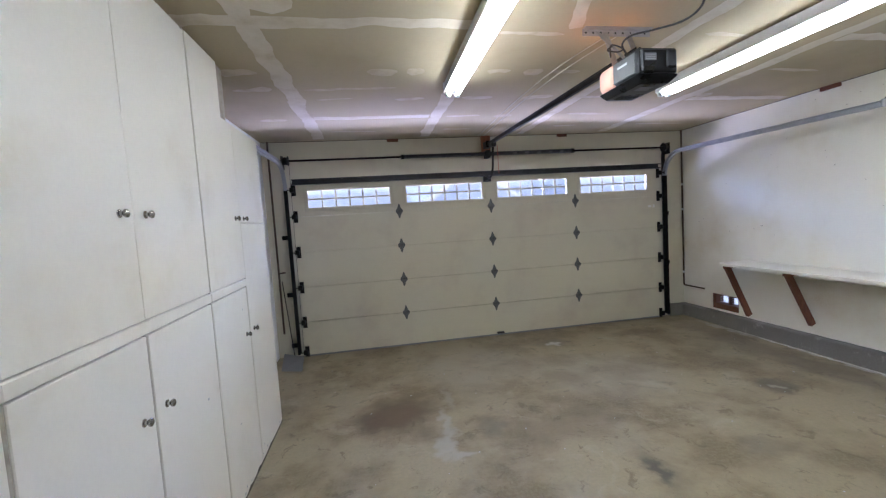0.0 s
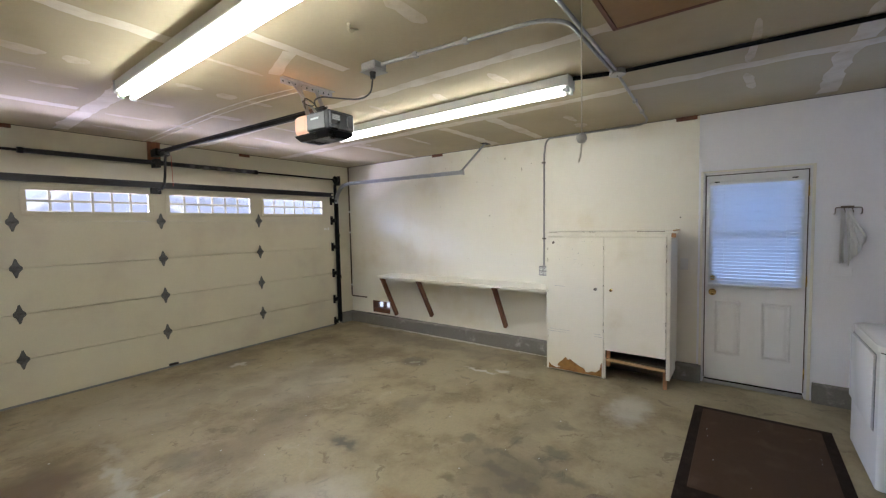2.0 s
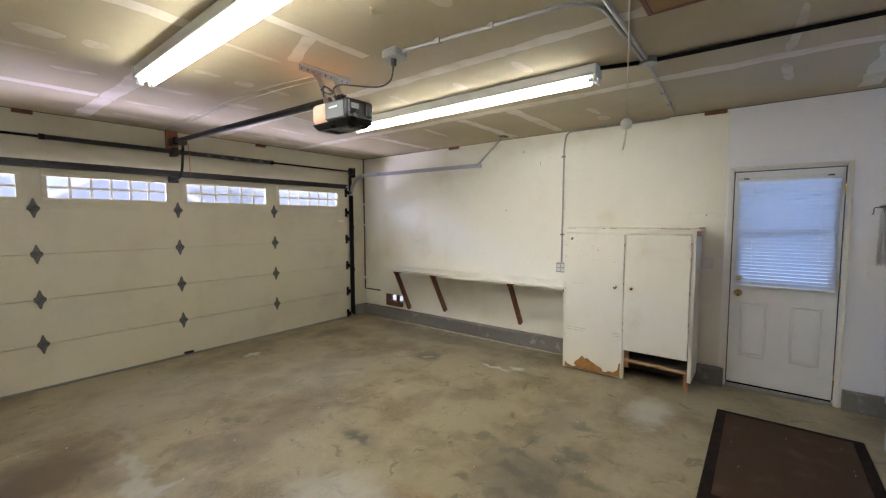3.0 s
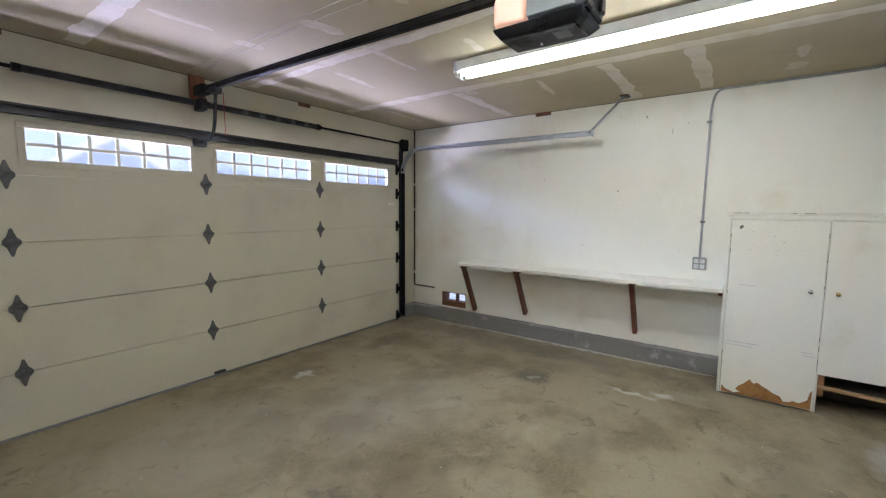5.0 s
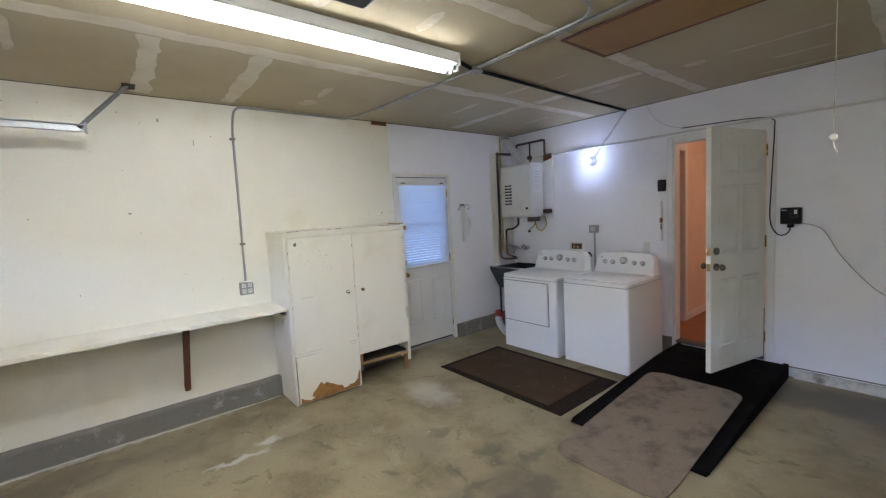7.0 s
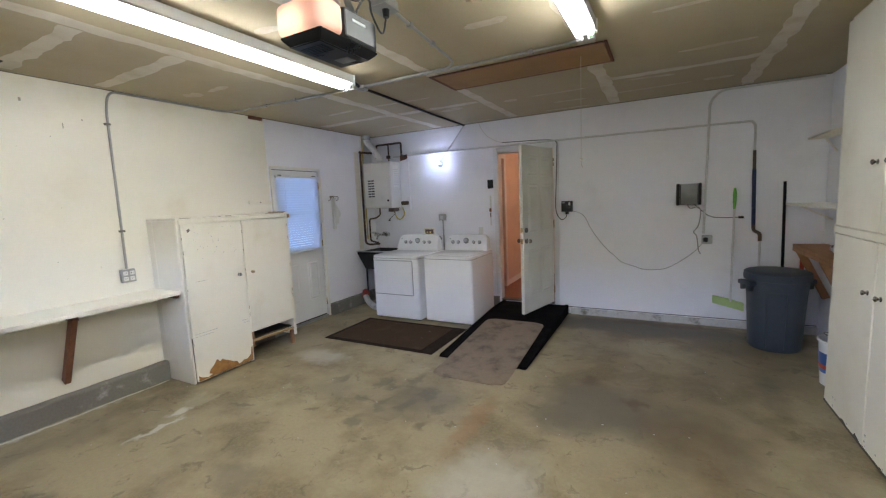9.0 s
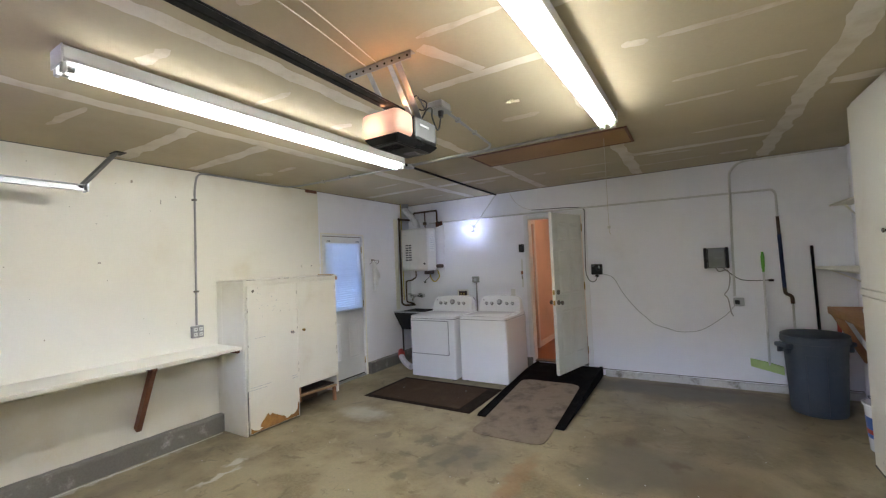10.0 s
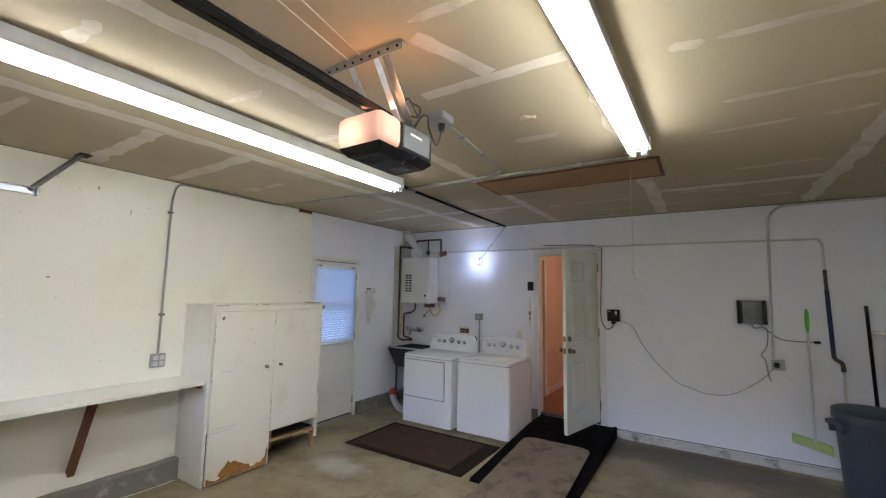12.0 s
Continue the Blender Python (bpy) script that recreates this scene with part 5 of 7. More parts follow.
# ---- house door ----
def house_door():
    d = thing("door_2", (HD_X0, S_Y, HD_Z0), "cream six-panel house door standing open", "door", kind="structure")
    for a, b, c, e in ((HD_X0, HD_X0 + 0.018, HD_Z0, HD_TOP), (HD_X1 - 0.018, HD_X1, HD_Z0, HD_TOP), (HD_X0 + 0.019, HD_X1 - 0.019, HD_TOP - 0.018, HD_TOP)):
        part("jamb", box(a + 0.0005, b - 0.0005, S_Y - 0.125, S_Y + 0.004, c, e - 0.0005, 0.002), "hall_trim", d)
    for a, b, c, e in ((HD_X0 - 0.052, HD_X0 + 0.004, 0.118, HD_TOP + 0.05), (HD_X1 - 0.004, HD_X1 + 0.052, 0.0, HD_TOP + 0.05), (HD_X0 + 0.005, HD_X1 - 0.005, HD_TOP - 0.003, HD_TOP + 0.05)):
        part("casing", box(a, b, S_Y + 0.0005, S_Y + 0.016, c, e, 0.004), "door_white", d)
    part("threshold", box(HD_X0 + 0.02, HD_X1 - 0.02, S_Y - 0.12, S_Y + 0.012, HD_Z0 - 0.009, HD_Z0 + 0.012, 0.004), "pewter", d, "worn metal threshold")
    # open leaf, built along +x from the hinge
    hinge = thing("door_leaf", (HD_X0 + 0.02, S_Y + 0.02, HD_Z0 + 0.03), "cream paneled house door leaf swung open into the garage", "door", turn=76.0)
    L, H, th = 0.765, 2.02, 0.042
    leaf = part("leaf", box(0, L, -th, 0, 0, H, 0.002), "leaf_white", hinge, local=True)
    for side, yy in ((1, 0.0), (-1, -th)):
        for x0, x1 in ((0.09, 0.335), (0.40, 0.645)):
            for z0, z1 in ((0.20, 0.78), (0.98, 1.56), (1.66, 1.90)):
                bm = bmesh.new()
                ring = [[bm.verts.new((x, yy + side * h, z)) for x, z in ((x0 + i, z0 + i), (x1 - i, z0 + i), (x1 - i, z1 - i), (x0 + i, z1 - i))] for i, h in ((0, 0.0005), (0.010, 0.008), (0.026, 0.001), (0.05, 0.009))]
                for p, q in zip(ring, ring[1:]):
                    for k in range(4):
                        bm.faces.new((p[k], p[(k + 1) % 4], q[(k + 1) % 4], q[k]))
                bm.faces.new(ring[-1])
                part("raised_panel", bm, "leaf_white", leaf, local=True)
    for z, r in ((0.89, 0.027), (1.02, 0.02)):
        bm = rod((L - 0.06, -th - 0.014, z), (L - 0.06, 0.014, z), 0.03, seg=16)
        if z < 1:
            rod((L - 0.06, -th - 0.045, z), (L - 0.06, 0.045, z), 0.011, seg=10, bm=bm)
            for y in (-th - 0.055, 0.055):
                ball((L - 0.06, y, z), r, bm, 14, (1, 0.8, 1))
        part("door_knob" if z < 1 else "deadbolt", bm, "pewter", hinge, "dark antique brass", smooth=True, local=True)
        part("latch_plate", box(L - 0.001, L + 0.003, -th + 0.008, -0.008, z - 0.03, z + 0.03), "brass", hinge, local=True)
    for z in (0.18, 1.05, 1.85):
        part("hinge", rod((-0.004, 0.004, z - 0.05), (-0.004, 0.004, z + 0.05), 0.008, seg=8), "brass", hinge, local=True)
    # the hall seen through the doorway
    y1, y0, x0, x1 = S_Y - 0.1255, -4.2, 0.6, 3.3
    solo("hall_floor", box(x0, x1, y0, y1, HD_Z0 - 0.05, HD_Z0 - 0.001), "hall_floor", (2, -3, HD_Z0), "reddish brown wood laminate hall floor", "floor", kind="structure")
    solo("hall_ceiling", box(x0, x1, y0, y1, 2.5, 2.55), "hall_trim", (2, -3, 2.5), "white hall ceiling", "ceiling", kind="structure")
    solo("hall_wall_back", box(x0, x1, y0 - 0.1, y0, 0, 2.55), "hall_paint", (2, y0, 0), "peach painted hall wall", "wall", kind="structure")
    solo("hall_wall_west", box(x0 - 0.1, x0, y0, y1, 0, 2.55), "hall_paint", (x0, -3, 0), "peach painted hall wall", "wall", kind="structure")
    bm = box(2.62, 2.72, y0, -2.93, HD_Z0, 2.5)
    box(2.62, 2.72, -2.52, y1, HD_Z0, 2.5, bm=bm)
    box(2.62, 2.72, -2.93, -2.52, 2.18, 2.5, bm=bm)
    solo("hall_wall_east", bm, "hall_paint", (2.67, -3, 0), "peach painted hall wall with a doorway", "wall", kind="structure")
    solo("hall_wall_end", box(3.2, 3.3, y0, y1, 0, 2.55), "dark_wood", (3.25, -3, 0), "dark wall beyond the inner doorway", "wall", kind="structure")
    c = thing("door_3", (2.62, -2.9, HD_Z0), "white casing of an inner hall doorway", "door", kind="structure")
    for a, b, z0, z1 in ((-3.01, -2.93, HD_Z0, 2.26), (-2.52, -2.44, HD_Z0, 2.26), (-2.9295, -2.5205, 2.18, 2.26)):
        part("casing", box(2.60, 2.6195, a, b, z0, z1, 0.004), "hall_trim", c)
    part("baseboard", box(2.605, 2.6195, y0, -3.0105, HD_Z0, HD_Z0 + 0.09, 0.003), "hall_trim", c)
    solo("inner_door", box(2.66, 2.70, -2.925, -2.60, HD_Z0 + 0.01, 2.17, 0.003), "dark_wood", (2.68, -3, HD_Z0), "dark brown inner door ajar", "door")


house_door()


# ---- attic hatch and its cord ----
t = thing("attic_hatch", (1.46, -0.09, CEIL), "brown hardboard attic hatch in the ceiling with thin trim", "attic hatch")
part("panel", box(0.77, 2.15, -0.32, 0.14, CEIL - 0.012, CEIL - 0.0045, 0.002), "hatch_board", t, "plain brown hardboard panel")
for a, b, c, d in ((0.745, 0.768, -0.345, 0.165), (2.152, 2.175, -0.345, 0.165), (0.769, 2.151, -0.345, -0.322), (0.769, 2.151, 0.142, 0.165)):
    part("trim", box(a, b, c, d, CEIL - 0.014, CEIL - 0.0045, 0.002), "dark_wood", t)
t = thing("pull_cord", (0.957, -0.054, 1.80), "white pull cord with a round knob hanging from the hatch", "pull cord")
part("cord", rod((0.957, -0.054, 1.84), (0.957, -0.054, CEIL - 0.012), 0.0018, seg=6), "wire_cream", t)
part("knob", ball((0.957, -0.054, 1.835), 0.014, seg=14), "plate_white", t, smooth=True)
part("tail", tube(smooth_line([(0.957, -0.054, 1.82), (0.953, -0.052, 1.79), (0.944, -0.05, 1.77)], 4), 0.0022, 6), "wire_cream", t)

# ---- conduits and wires under the ceiling ----
ZC = CEIL - 0.016


def conduit(name, pts, r, mat, label, rad=0.10, clips=()):
    t = thing(name, pts[0], label, "conduit", "conduits")
    part("pipe", tube(rounded(pts, rad), r, 10), mat, t, smooth=True)
    for c in clips:
        part("strap", box(c[0] - 0.017, c[0] + 0.017, c[1] - 0.017, c[1] + 0.017, c[2] - 0.020, c[2] + 0.011, 0.004), mat, t)
    return t


conduit("conduit", [(2.79, 0.29, ZC), (1.3, 0.28, ZC), (0.90, 0.285, ZC), (0.84, 0.56, ZC)], 0.0105, "grey_conduit", "thin grey steel conduit across the ceiling", 0.1, ((1.25, 0.28, CEIL - 0.012),))
conduit("conduit", [(1.71, 1.41, ZC), (1.81, 0.42, ZC), (1.91, 0.315, ZC), (2.75, 0.315, ZC)], 0.0105, "grey_conduit", "thin grey steel conduit from the opener outlet", 0.07, ((1.735, 1.16, CEIL - 0.012), (1.768, 0.83, CEIL - 0.012)))
conduit("conduit", [(2.83, 0.30, ZC), (4.40, 0.38, ZC), (E_X - 0.016, 0.46, ZC), (E_X - 0.016, 1.50, ZC), (E_X - 0.016, 1.53, 2.45), (E_X - 0.016, 1.54, 1.09)], 0.0100, "grey_conduit", "grey steel conduit bending down the wall to the outlet", 0.12,
        ((3.6, 0.34, CEIL - 0.012), (4.0, 0.36, CEIL - 0.012)))
for z in (2.33, 1.42):
    solo("conduit_strap", box(E_X - 0.031, E_X - 0.001, 1.515, 1.557, z - 0.009, z + 0.009, 0.003), "pewter", (E_X, 1.535, z), "small dark conduit strap on the wall", "strap", "conduit straps")
conduit("conduit", [(2.72, 0.565, ZC - 0.005), (2.80, 0.34, ZC)], 0.014, "dark_metal", "short dark conduit between strip light and junction box", 0.05)
conduit("conduit", [(2.81, 0.24, ZC), (2.87, -1.2, ZC), (2.885, S_Y + 0.02, ZC)], 0.013, "dark_metal", "dark conduit running to the laundry wall", 0.05)
t = thing("junction_box", (2.80, 0.29, CEIL), "round grey ceiling junction box", "junction box")
part("box", lathe([(0.05, CEIL - 0.001), (0.052, CEIL - 0.035), (0.045, CEIL - 0.04), (0.02, CEIL - 0.042)], (2.80, 0.29, 0), 18), "grey_conduit", t)
part("screw", rod((2.80, 0.29, CEIL - 0.046), (2.80, 0.29, CEIL - 0.041), 0.006, seg=8), "pewter", t)
t = thing("ceiling_outlet", (1.70, 1.47, CEIL), "grey metal ceiling outlet box with opener plug", "outlet")
part("box", box(1.645, 1.755, 1.41, 1.53, CEIL - 0.05, CEIL - 0.001, 0.008), "grey_conduit", t)
part("cover", box(1.64, 1.76, 1.405, 1.535, CEIL - 0.056, CEIL - 0.05, 0.003), "grey_conduit", t)
part("plug", rod((1.69, 1.47, CEIL - 0.095), (1.69, 1.47, CEIL - 0.056), 0.016, 0.02, 10), "black_plastic", t)
part("cord", tube(smooth_line([(1.69, 1.47, CEIL - 0.09), (1.69, 1.50, 2.45), (1.66, 1.58, 2.42), (1.60, 1.72, 2.44), (1.55, 1.80, 2.45), (1.54, 1.86, 2.43), (1.58, 1.87, 2.373)]), 0.005, 8), "wire_black", t, "black power cord")
for dx in (0.0, 0.07):
    t = thing("bell_wire", (1.60 + dx, 3.6, CEIL), "thin cream bell wire stapled along the ceiling", "wire", "ceiling wires")
    part("wire", tube(smooth_line([(1.67 + dx, 2.12, CEIL - 0.004), (1.58 + dx * 1.1, 2.7, CEIL - 0.006), (1.56 + dx, 3.4, CEIL - 0.004), (1.57 + dx, 4.2, CEIL - 0.006), (1.60 + dx, N_Y - 0.02, CEIL - 0.004)], 6), 0.0028, 5), "wire_cream", t)
bm = tube(smooth_line([(1.26, 1.19, CEIL - 0.002), (1.30, 1.23, CEIL - 0.012), (1.34, 1.21, CEIL - 0.004)], 4), [0.010, 0.014, 0.008, 0.010, 0.014, 0.014, 0.010, 0.006, 0.006], 6)
solo("torn_tape", bm, "drywall", (1.30, 1.21, CEIL), "loose scrap of paper tape hanging from the ceiling", "paper scrap")

# pipes in the corners beside the garage door
t = thing("corner_pipe", (4.545, 5.03, 0.43), "thin dark pipe down the corner turning along the wall", "pipe", "corner pipes")
part("pipe", tube(rounded([(4.545, 5.035, CEIL - 0.002), (4.545, 5.035, 0.425), (4.545, 4.67, 0.425)], 0.03), 0.011, 8), "iron_pipe", t, smooth=True)
for z in (0.6, 1.5, 1.85):
    part("coupling", rod((4.545, 5.035, z), (4.545, 5.035, z + 0.03), 0.015, seg=10), "white_conduit", t)
t = thing("corner_pipe", (-0.99, 5.03, 0.3), "thin dark pipe down the corner behind the cabinets", "pipe", "corner pipes")
part("pipe", tube(rounded([(-0.985, 5.04, CEIL - 0.002), (-0.985, 5.04, 0.30)], 0.03), 0.012, 8), "iron_pipe", t, smooth=True)
part("stub", rod((-0.985, 5.03, 1.05), (-0.90, 4.98, 1.06), 0.010, seg=8), "iron_pipe", t)
t = thing("leaning_rod", (-0.93, 5.02, 0.0), "thin rod leaning beside the garage door", "rod")
part("rod", rod((-0.86, 4.93, 0.0), (-0.955, 5.035, 0.95), 0.006, seg=8), "dull_steel", t)
solo("clear_sheet", prism([(-0.93, 4.50, 0.02), (-0.70, 4.42, 0.02), (-0.72, 4.70, 0.09), (-0.95, 4.78, 0.12)], (0.005, 0.01, 0.006)), "print_grey", (-0.85, 4.6, 0.0), "grey plastic scrap in the corner by the door", "plastic scrap")


# ---- east wall fittings ----
def outlet_box():
    t = thing("wall_outlet", (E_X, 1.54, 1.03), "surface-mounted grey steel four-socket outlet", "outlet")
    part("box", box(E_X - 0.045, E_X - 0.001, 1.485, 1.595, 0.97, 1.085, 0.006), "grey_conduit", t)
    for y in (1.515, 1.565):
        for z in (1.003, 1.052):
            so = part("socket", box(E_X - 0.049, E_X - 0.0445, y - 0.017, y + 0.017, z - 0.017, z + 0.017, 0.004), "plate_white", t, "white socket face")
            for d in (-0.006, 0.006):
                part("slot", box(E_X - 0.0497, E_X - 0.0488, y + d - 0.0015, y + d + 0.0015, z - 0.004, z + 0.008), "black_plastic", so)


outlet_box()
t = thing("wall_vent", (E_X, 4.355, VENT[2]), "brown wood-framed louvred crawl vent letting in daylight", "vent")
y0, y1, z0, z1 = VENT
for a, b, c, d in ((y0 - 0.0, y1, z0, z0 + 0.07), (y0, y0 + 0.012, z0 + 0.07, z1), (y1 - 0.05, y1, z0 + 0.07, z1), (y0 + 0.012, y1 - 0.05, z1 - 0.012, z1)):
    part("rim", box(E_X + 0.004, E_X + 0.12, a + 0.0005, b - 0.0005, c + 0.0005, d - 0.0005, 0.002), "dark_wood", t, "brown wood rim")
part("mullion", box(E_X + 0.03, E_X + 0.10, 4.325, 4.34, z0 + 0.07, z1 - 0.012), "dark_wood", t)
for k in range(5):
    z = z0 + 0.082 + k * 0.022
    part("louvre", box(E_X + 0.07, E_X + 0.076, y0 + 0.012, y1 - 0.05, z, z + 0.004), "galvanized", t)
t = thing("towel_hook", (E_X, -1.10, 1.66), "wire towel rack on the wall", "towel rack")
part("rack", tube(rounded([(E_X - 0.002, -1.02, 1.63), (E_X - 0.05, -1.02, 1.64), (E_X - 0.05, -1.02, 1.685), (E_X - 0.05, -1.18, 1.685), (E_X - 0.05, -1.18, 1.64), (E_X - 0.002, -1.18, 1.63)], 0.015, 3), 0.004, 6), "pewter", t)
part("back_bar", box(E_X - 0.006, E_X - 0.001, -1.14, -1.06, 1.68, 1.70, 0.002), "pewter", t)
for y in (-1.08, -1.13):
    part("hook", tube(smooth_line([(E_X - 0.003, y, 1.685), (E_X - 0.02, y, 1.66), (E_X - 0.035, y, 1.645), (E_X - 0.045, y, 1.66)], 4), 0.003, 6), "pewter", t)


def towel():
    """A towel pinched on the hooks: a thin hanging fold and a wide flap ending in a corner."""
    def sheet(y0, y1, top, low, flare, seed):
        bm = bmesh.new()
        n, m = 16, 12
        grid = []
        for i in range(n + 1):
            v = i / n
            row = []
            for j in range(m + 1):
                u = j / m
                yy = y0 + (y1 - y0) * u - flare * (0.2 + 0.8 * u) * min(1.0, v * 1.25) ** 1.4
                drop = low * (1 - 0.42 * u * (flare > 0.05)) + 0.012 * math.sin(u * 9 + seed)
                fold = 0.014 * math.sin(u * 11 + seed) * (0.4 + 0.6 * v) + 0.006 * math.sin(u * 27 + v * 5 + seed)
                row.append(bm.verts.new((E_X - 0.036 - fold, yy, top - v * drop)))
            grid.append(row)
        for i in range(n):
            for j in range(m):
                bm.faces.new((grid[i][j], grid[i][j + 1], grid[i + 1][j + 1], grid[i + 1][j]))
        r = bmesh.ops.extrude_face_region(bm, geom=list(bm.faces))
        for v in [g for g in r["geom"] if isinstance(g, bmesh.types.BMVert)]:
            v.co.x += 0.005
        return bm
    t = thing("hand_towel", (E_X - 0.03, -1.1, 1.2), "white terry towel hanging in folds from the rack", "towel")
    part("narrow_fold", sheet(-1.055, -1.085, 1.662, 0.43, 0.0, 0.4), "cloth_white", t, smooth=True)
    part("wide_flap", sheet(-1.09, -1.125, 1.662, 0.46, 0.085, 2.0), "cloth_white", t, smooth=True)


towel()
t = thing("light_switch", (E_X, 0.06, 1.17), "white toggle light switch plate", "switch")
part("plate", box(E_X - 0.007, E_X - 0.001, 0.03, 0.098, 1.11, 1.225, 0.003), "plate_white", t)
part("toggle", box(E_X - 0.016, E_X - 0.006, 0.058, 0.070, 1.16, 1.18, 0.002), "plate_white", t)
solo("blank_plate", box(E_X - 0.006, E_X - 0.001, -0.045, 0.02, 1.05, 1.25, 0.002), "cab_paint", (E_X, -0.01, 1.05), "beige blank cover plate on the wall", "cover plate")
solo("blank_plate", box(E_X - 0.006, E_X - 0.001, -1.145, -1.0, 1.105, 1.23, 0.003), "wall_white", (E_X, -1.07, 1.1), "white painted blank cover plate on the wall", "cover plate")
t = thing("wall_rail", (E_X, 0.1, 1.63), "thin white painted strip on the wall", "rail")
part("strip", box(E_X - 0.014, E_X - 0.001, -0.055, 0.25, 1.618, 1.650, 0.002), "cab_white", t)
part("screw", rod((E_X - 0.018, 0.10, 1.636), (E_X - 0.013, 0.10, 1.636), 0.007, seg=8), "pewter", t)
rnd = random.Random(11)
bm = bmesh.new()
for k in range(45):
    y, z = rnd.uniform(1.7, 4.8), rnd.uniform(1.0, 2.55)
    s = rnd.uniform(0.0015, 0.004)
    box(E_X - 0.0025, E_X - 0.0003, y - s, y + s, z - s, z + s * rnd.choice((1, 1, 2)), bm=bm)
for y, z, w, h in ((2.06, 2.44, 0.007, 0.012), (1.83, 2.28, 0.003, 0.02), (2.30, 1.72, 0.010, 0.006), (3.85, 1.28, 0.012, 0.003)):
    box(E_X - 0.0028, E_X - 0.0003, y - w, y + w, z - h, z + h, bm=bm)
solo("nail_holes", bm, "gap_shade_wear", (E_X, 3, 1), "nail holes and small marks on the cream wall", "nail holes", kind="stuff")


# ---- laundry corner ----
def slab(x0, x1, y0, y1, z0, z1, rad, edge):
    """A block with rounded upright corners and a softened top."""
    pts = []
    for cx, cy, a0 in ((x1 - rad, y1 - rad, 0), (x0 + rad, y1 - rad, 90), (x0 + rad, y0 + rad, 180), (x1 - rad, y0 + rad, 270)):
        pts += [(cx + rad * math.cos(radians(a0 + 15 * k)), cy + rad * math.sin(radians(a0 + 15 * k)), z0) for k in range(7)]
    bm = prism(pts, (0, 0, z1 - z0))
    top = [e for e in bm.edges if min(v.co.z for v in e.verts) > z1 - 1e-5]
    bmesh.ops.bevel(bm, geom=top, offset=edge, segments=3, affect="EDGES", profile=0.5)
    return bm


def machine(name, x0, x1, front, depth, washer):
    back = front - depth
    label = "white top-loading washing machine with dials on its console" if washer else "white front-loading clothes dryer with dials on its console"
    t = thing(name, ((x0 + x1) / 2, (front + back) / 2, 0.0), label, "washing machine" if washer else "dryer", "laundry pair")
    H = 0.865
    part("cabinet", slab(x0, x1, back, front, 0.025, H - 0.040, 0.028, 0.003), "enamel", t, "glossy white enamel", smooth=True)
    part("top_gap", slab(x0 + 0.006, x1 - 0.006, back + 0.006, front - 0.006, H - 0.041, H - 0.033, 0.024, 0.001), "dull_steel", t)
    part("top", slab(x0 - 0.002, x1 + 0.002, back, front + 0.006, H - 0.034, H, 0.055, 0.011), "enamel", t, smooth=True)
    for sx in (x0 + 0.06, x1 - 0.06):
        for sy in (back + 0.06, front - 0.06):
            part("foot", rod((sx, sy, 0), (sx, sy, 0.03), 0.02, seg=10), "black_plastic", t)
    if washer:
        part("lid", box(x0 + 0.05, x1 - 0.05, back + 0.19, front - 0.035, H + 0.0005, H + 0.014, 0.006, 2), "enamel", t, "white hinged lid", smooth=True)
        part("lid_grip", box((x0 + x1) / 2 - 0.02, (x0 + x1) / 2 + 0.14, front - 0.05, front - 0.034, H + 0.002, H + 0.010, 0.003), "label_grey", t)
    else:
        dz0, dz1, dx0, dx1 = 0.345, 0.795, x0 + 0.10, x1 - 0.03
        part("door", box(dx0, dx1, front + 0.001, front + 0.016, dz0, dz1, 0.008, 2), "enamel", t, "white side-hinged door", smooth=True)
        for a, b, c, d in ((dx0 - 0.005, dx1 + 0.005, dz0 - 0.009, dz0 - 0.001), (dx0 - 0.009, dx0 - 0.001, dz0, dz1), (dx1 + 0.001, dx1 + 0.009, dz0, dz1), (dx0 - 0.005, dx1 + 0.005, dz1 + 0.001, dz1 + 0.008)):
            part("door_gap", box(a, b, front + 0.0005, front + 0.003, c, d), "print_grey", t)
    # sloped console with large rounded shoulders
    bm = bmesh.new()
    cxm, half, rise = (x0 + x1) / 2, (x1 - x0) / 2 - 0.02, 0.222
    edge = [(-half, 0.0), (-half + 0.006, 0.05)]
    edge += [(-half + 0.016 + 0.075 * (1 - math.cos(a)), rise - 0.085 + 0.075 * math.sin(a)) for a in (math.pi / 2 * k / 7 for k in range(8))]
    edge += [(0.0, rise)]
    edge += [(-u, w) for u, w in reversed(edge[:-1])]
    rings = []
    for inset, face in ((0.0, 0), (0.004, 1), (0.014, 2), (0.0, 3)):
        ring = []
        for u, w in edge:
            k = 1 - inset / half
            slope_y = back + 0.165 - w * 0.34
            y = back + 0.02 if face == 0 else slope_y - (0.012 if face == 3 else 0.004 if face == 1 else 0.0)
            ring.append(bm.verts.new((cxm + u * (k if face in (1, 2) else 1), y, H + 0.0005 + w * (k if face in (1, 2) else 1))))
        rings.append(ring)
    order = [rings[0], rings[3], rings[1], rings[2]]
    for p, q in zip(order, order[1:]):
        for k in range(len(edge)):
            n = (k + 1) % len(edge)
            bm.faces.new((p[k], p[n], q[n], q[k]))
    bm.faces.new(order[0])
    bm.faces.new(order[-1])
    part("console", bm, "enamel", t, "sloped white control console", smooth=True)
    slope = Vector((0, 1.0, 0.34)).normalized()
    mid = (x0 + x1) / 2
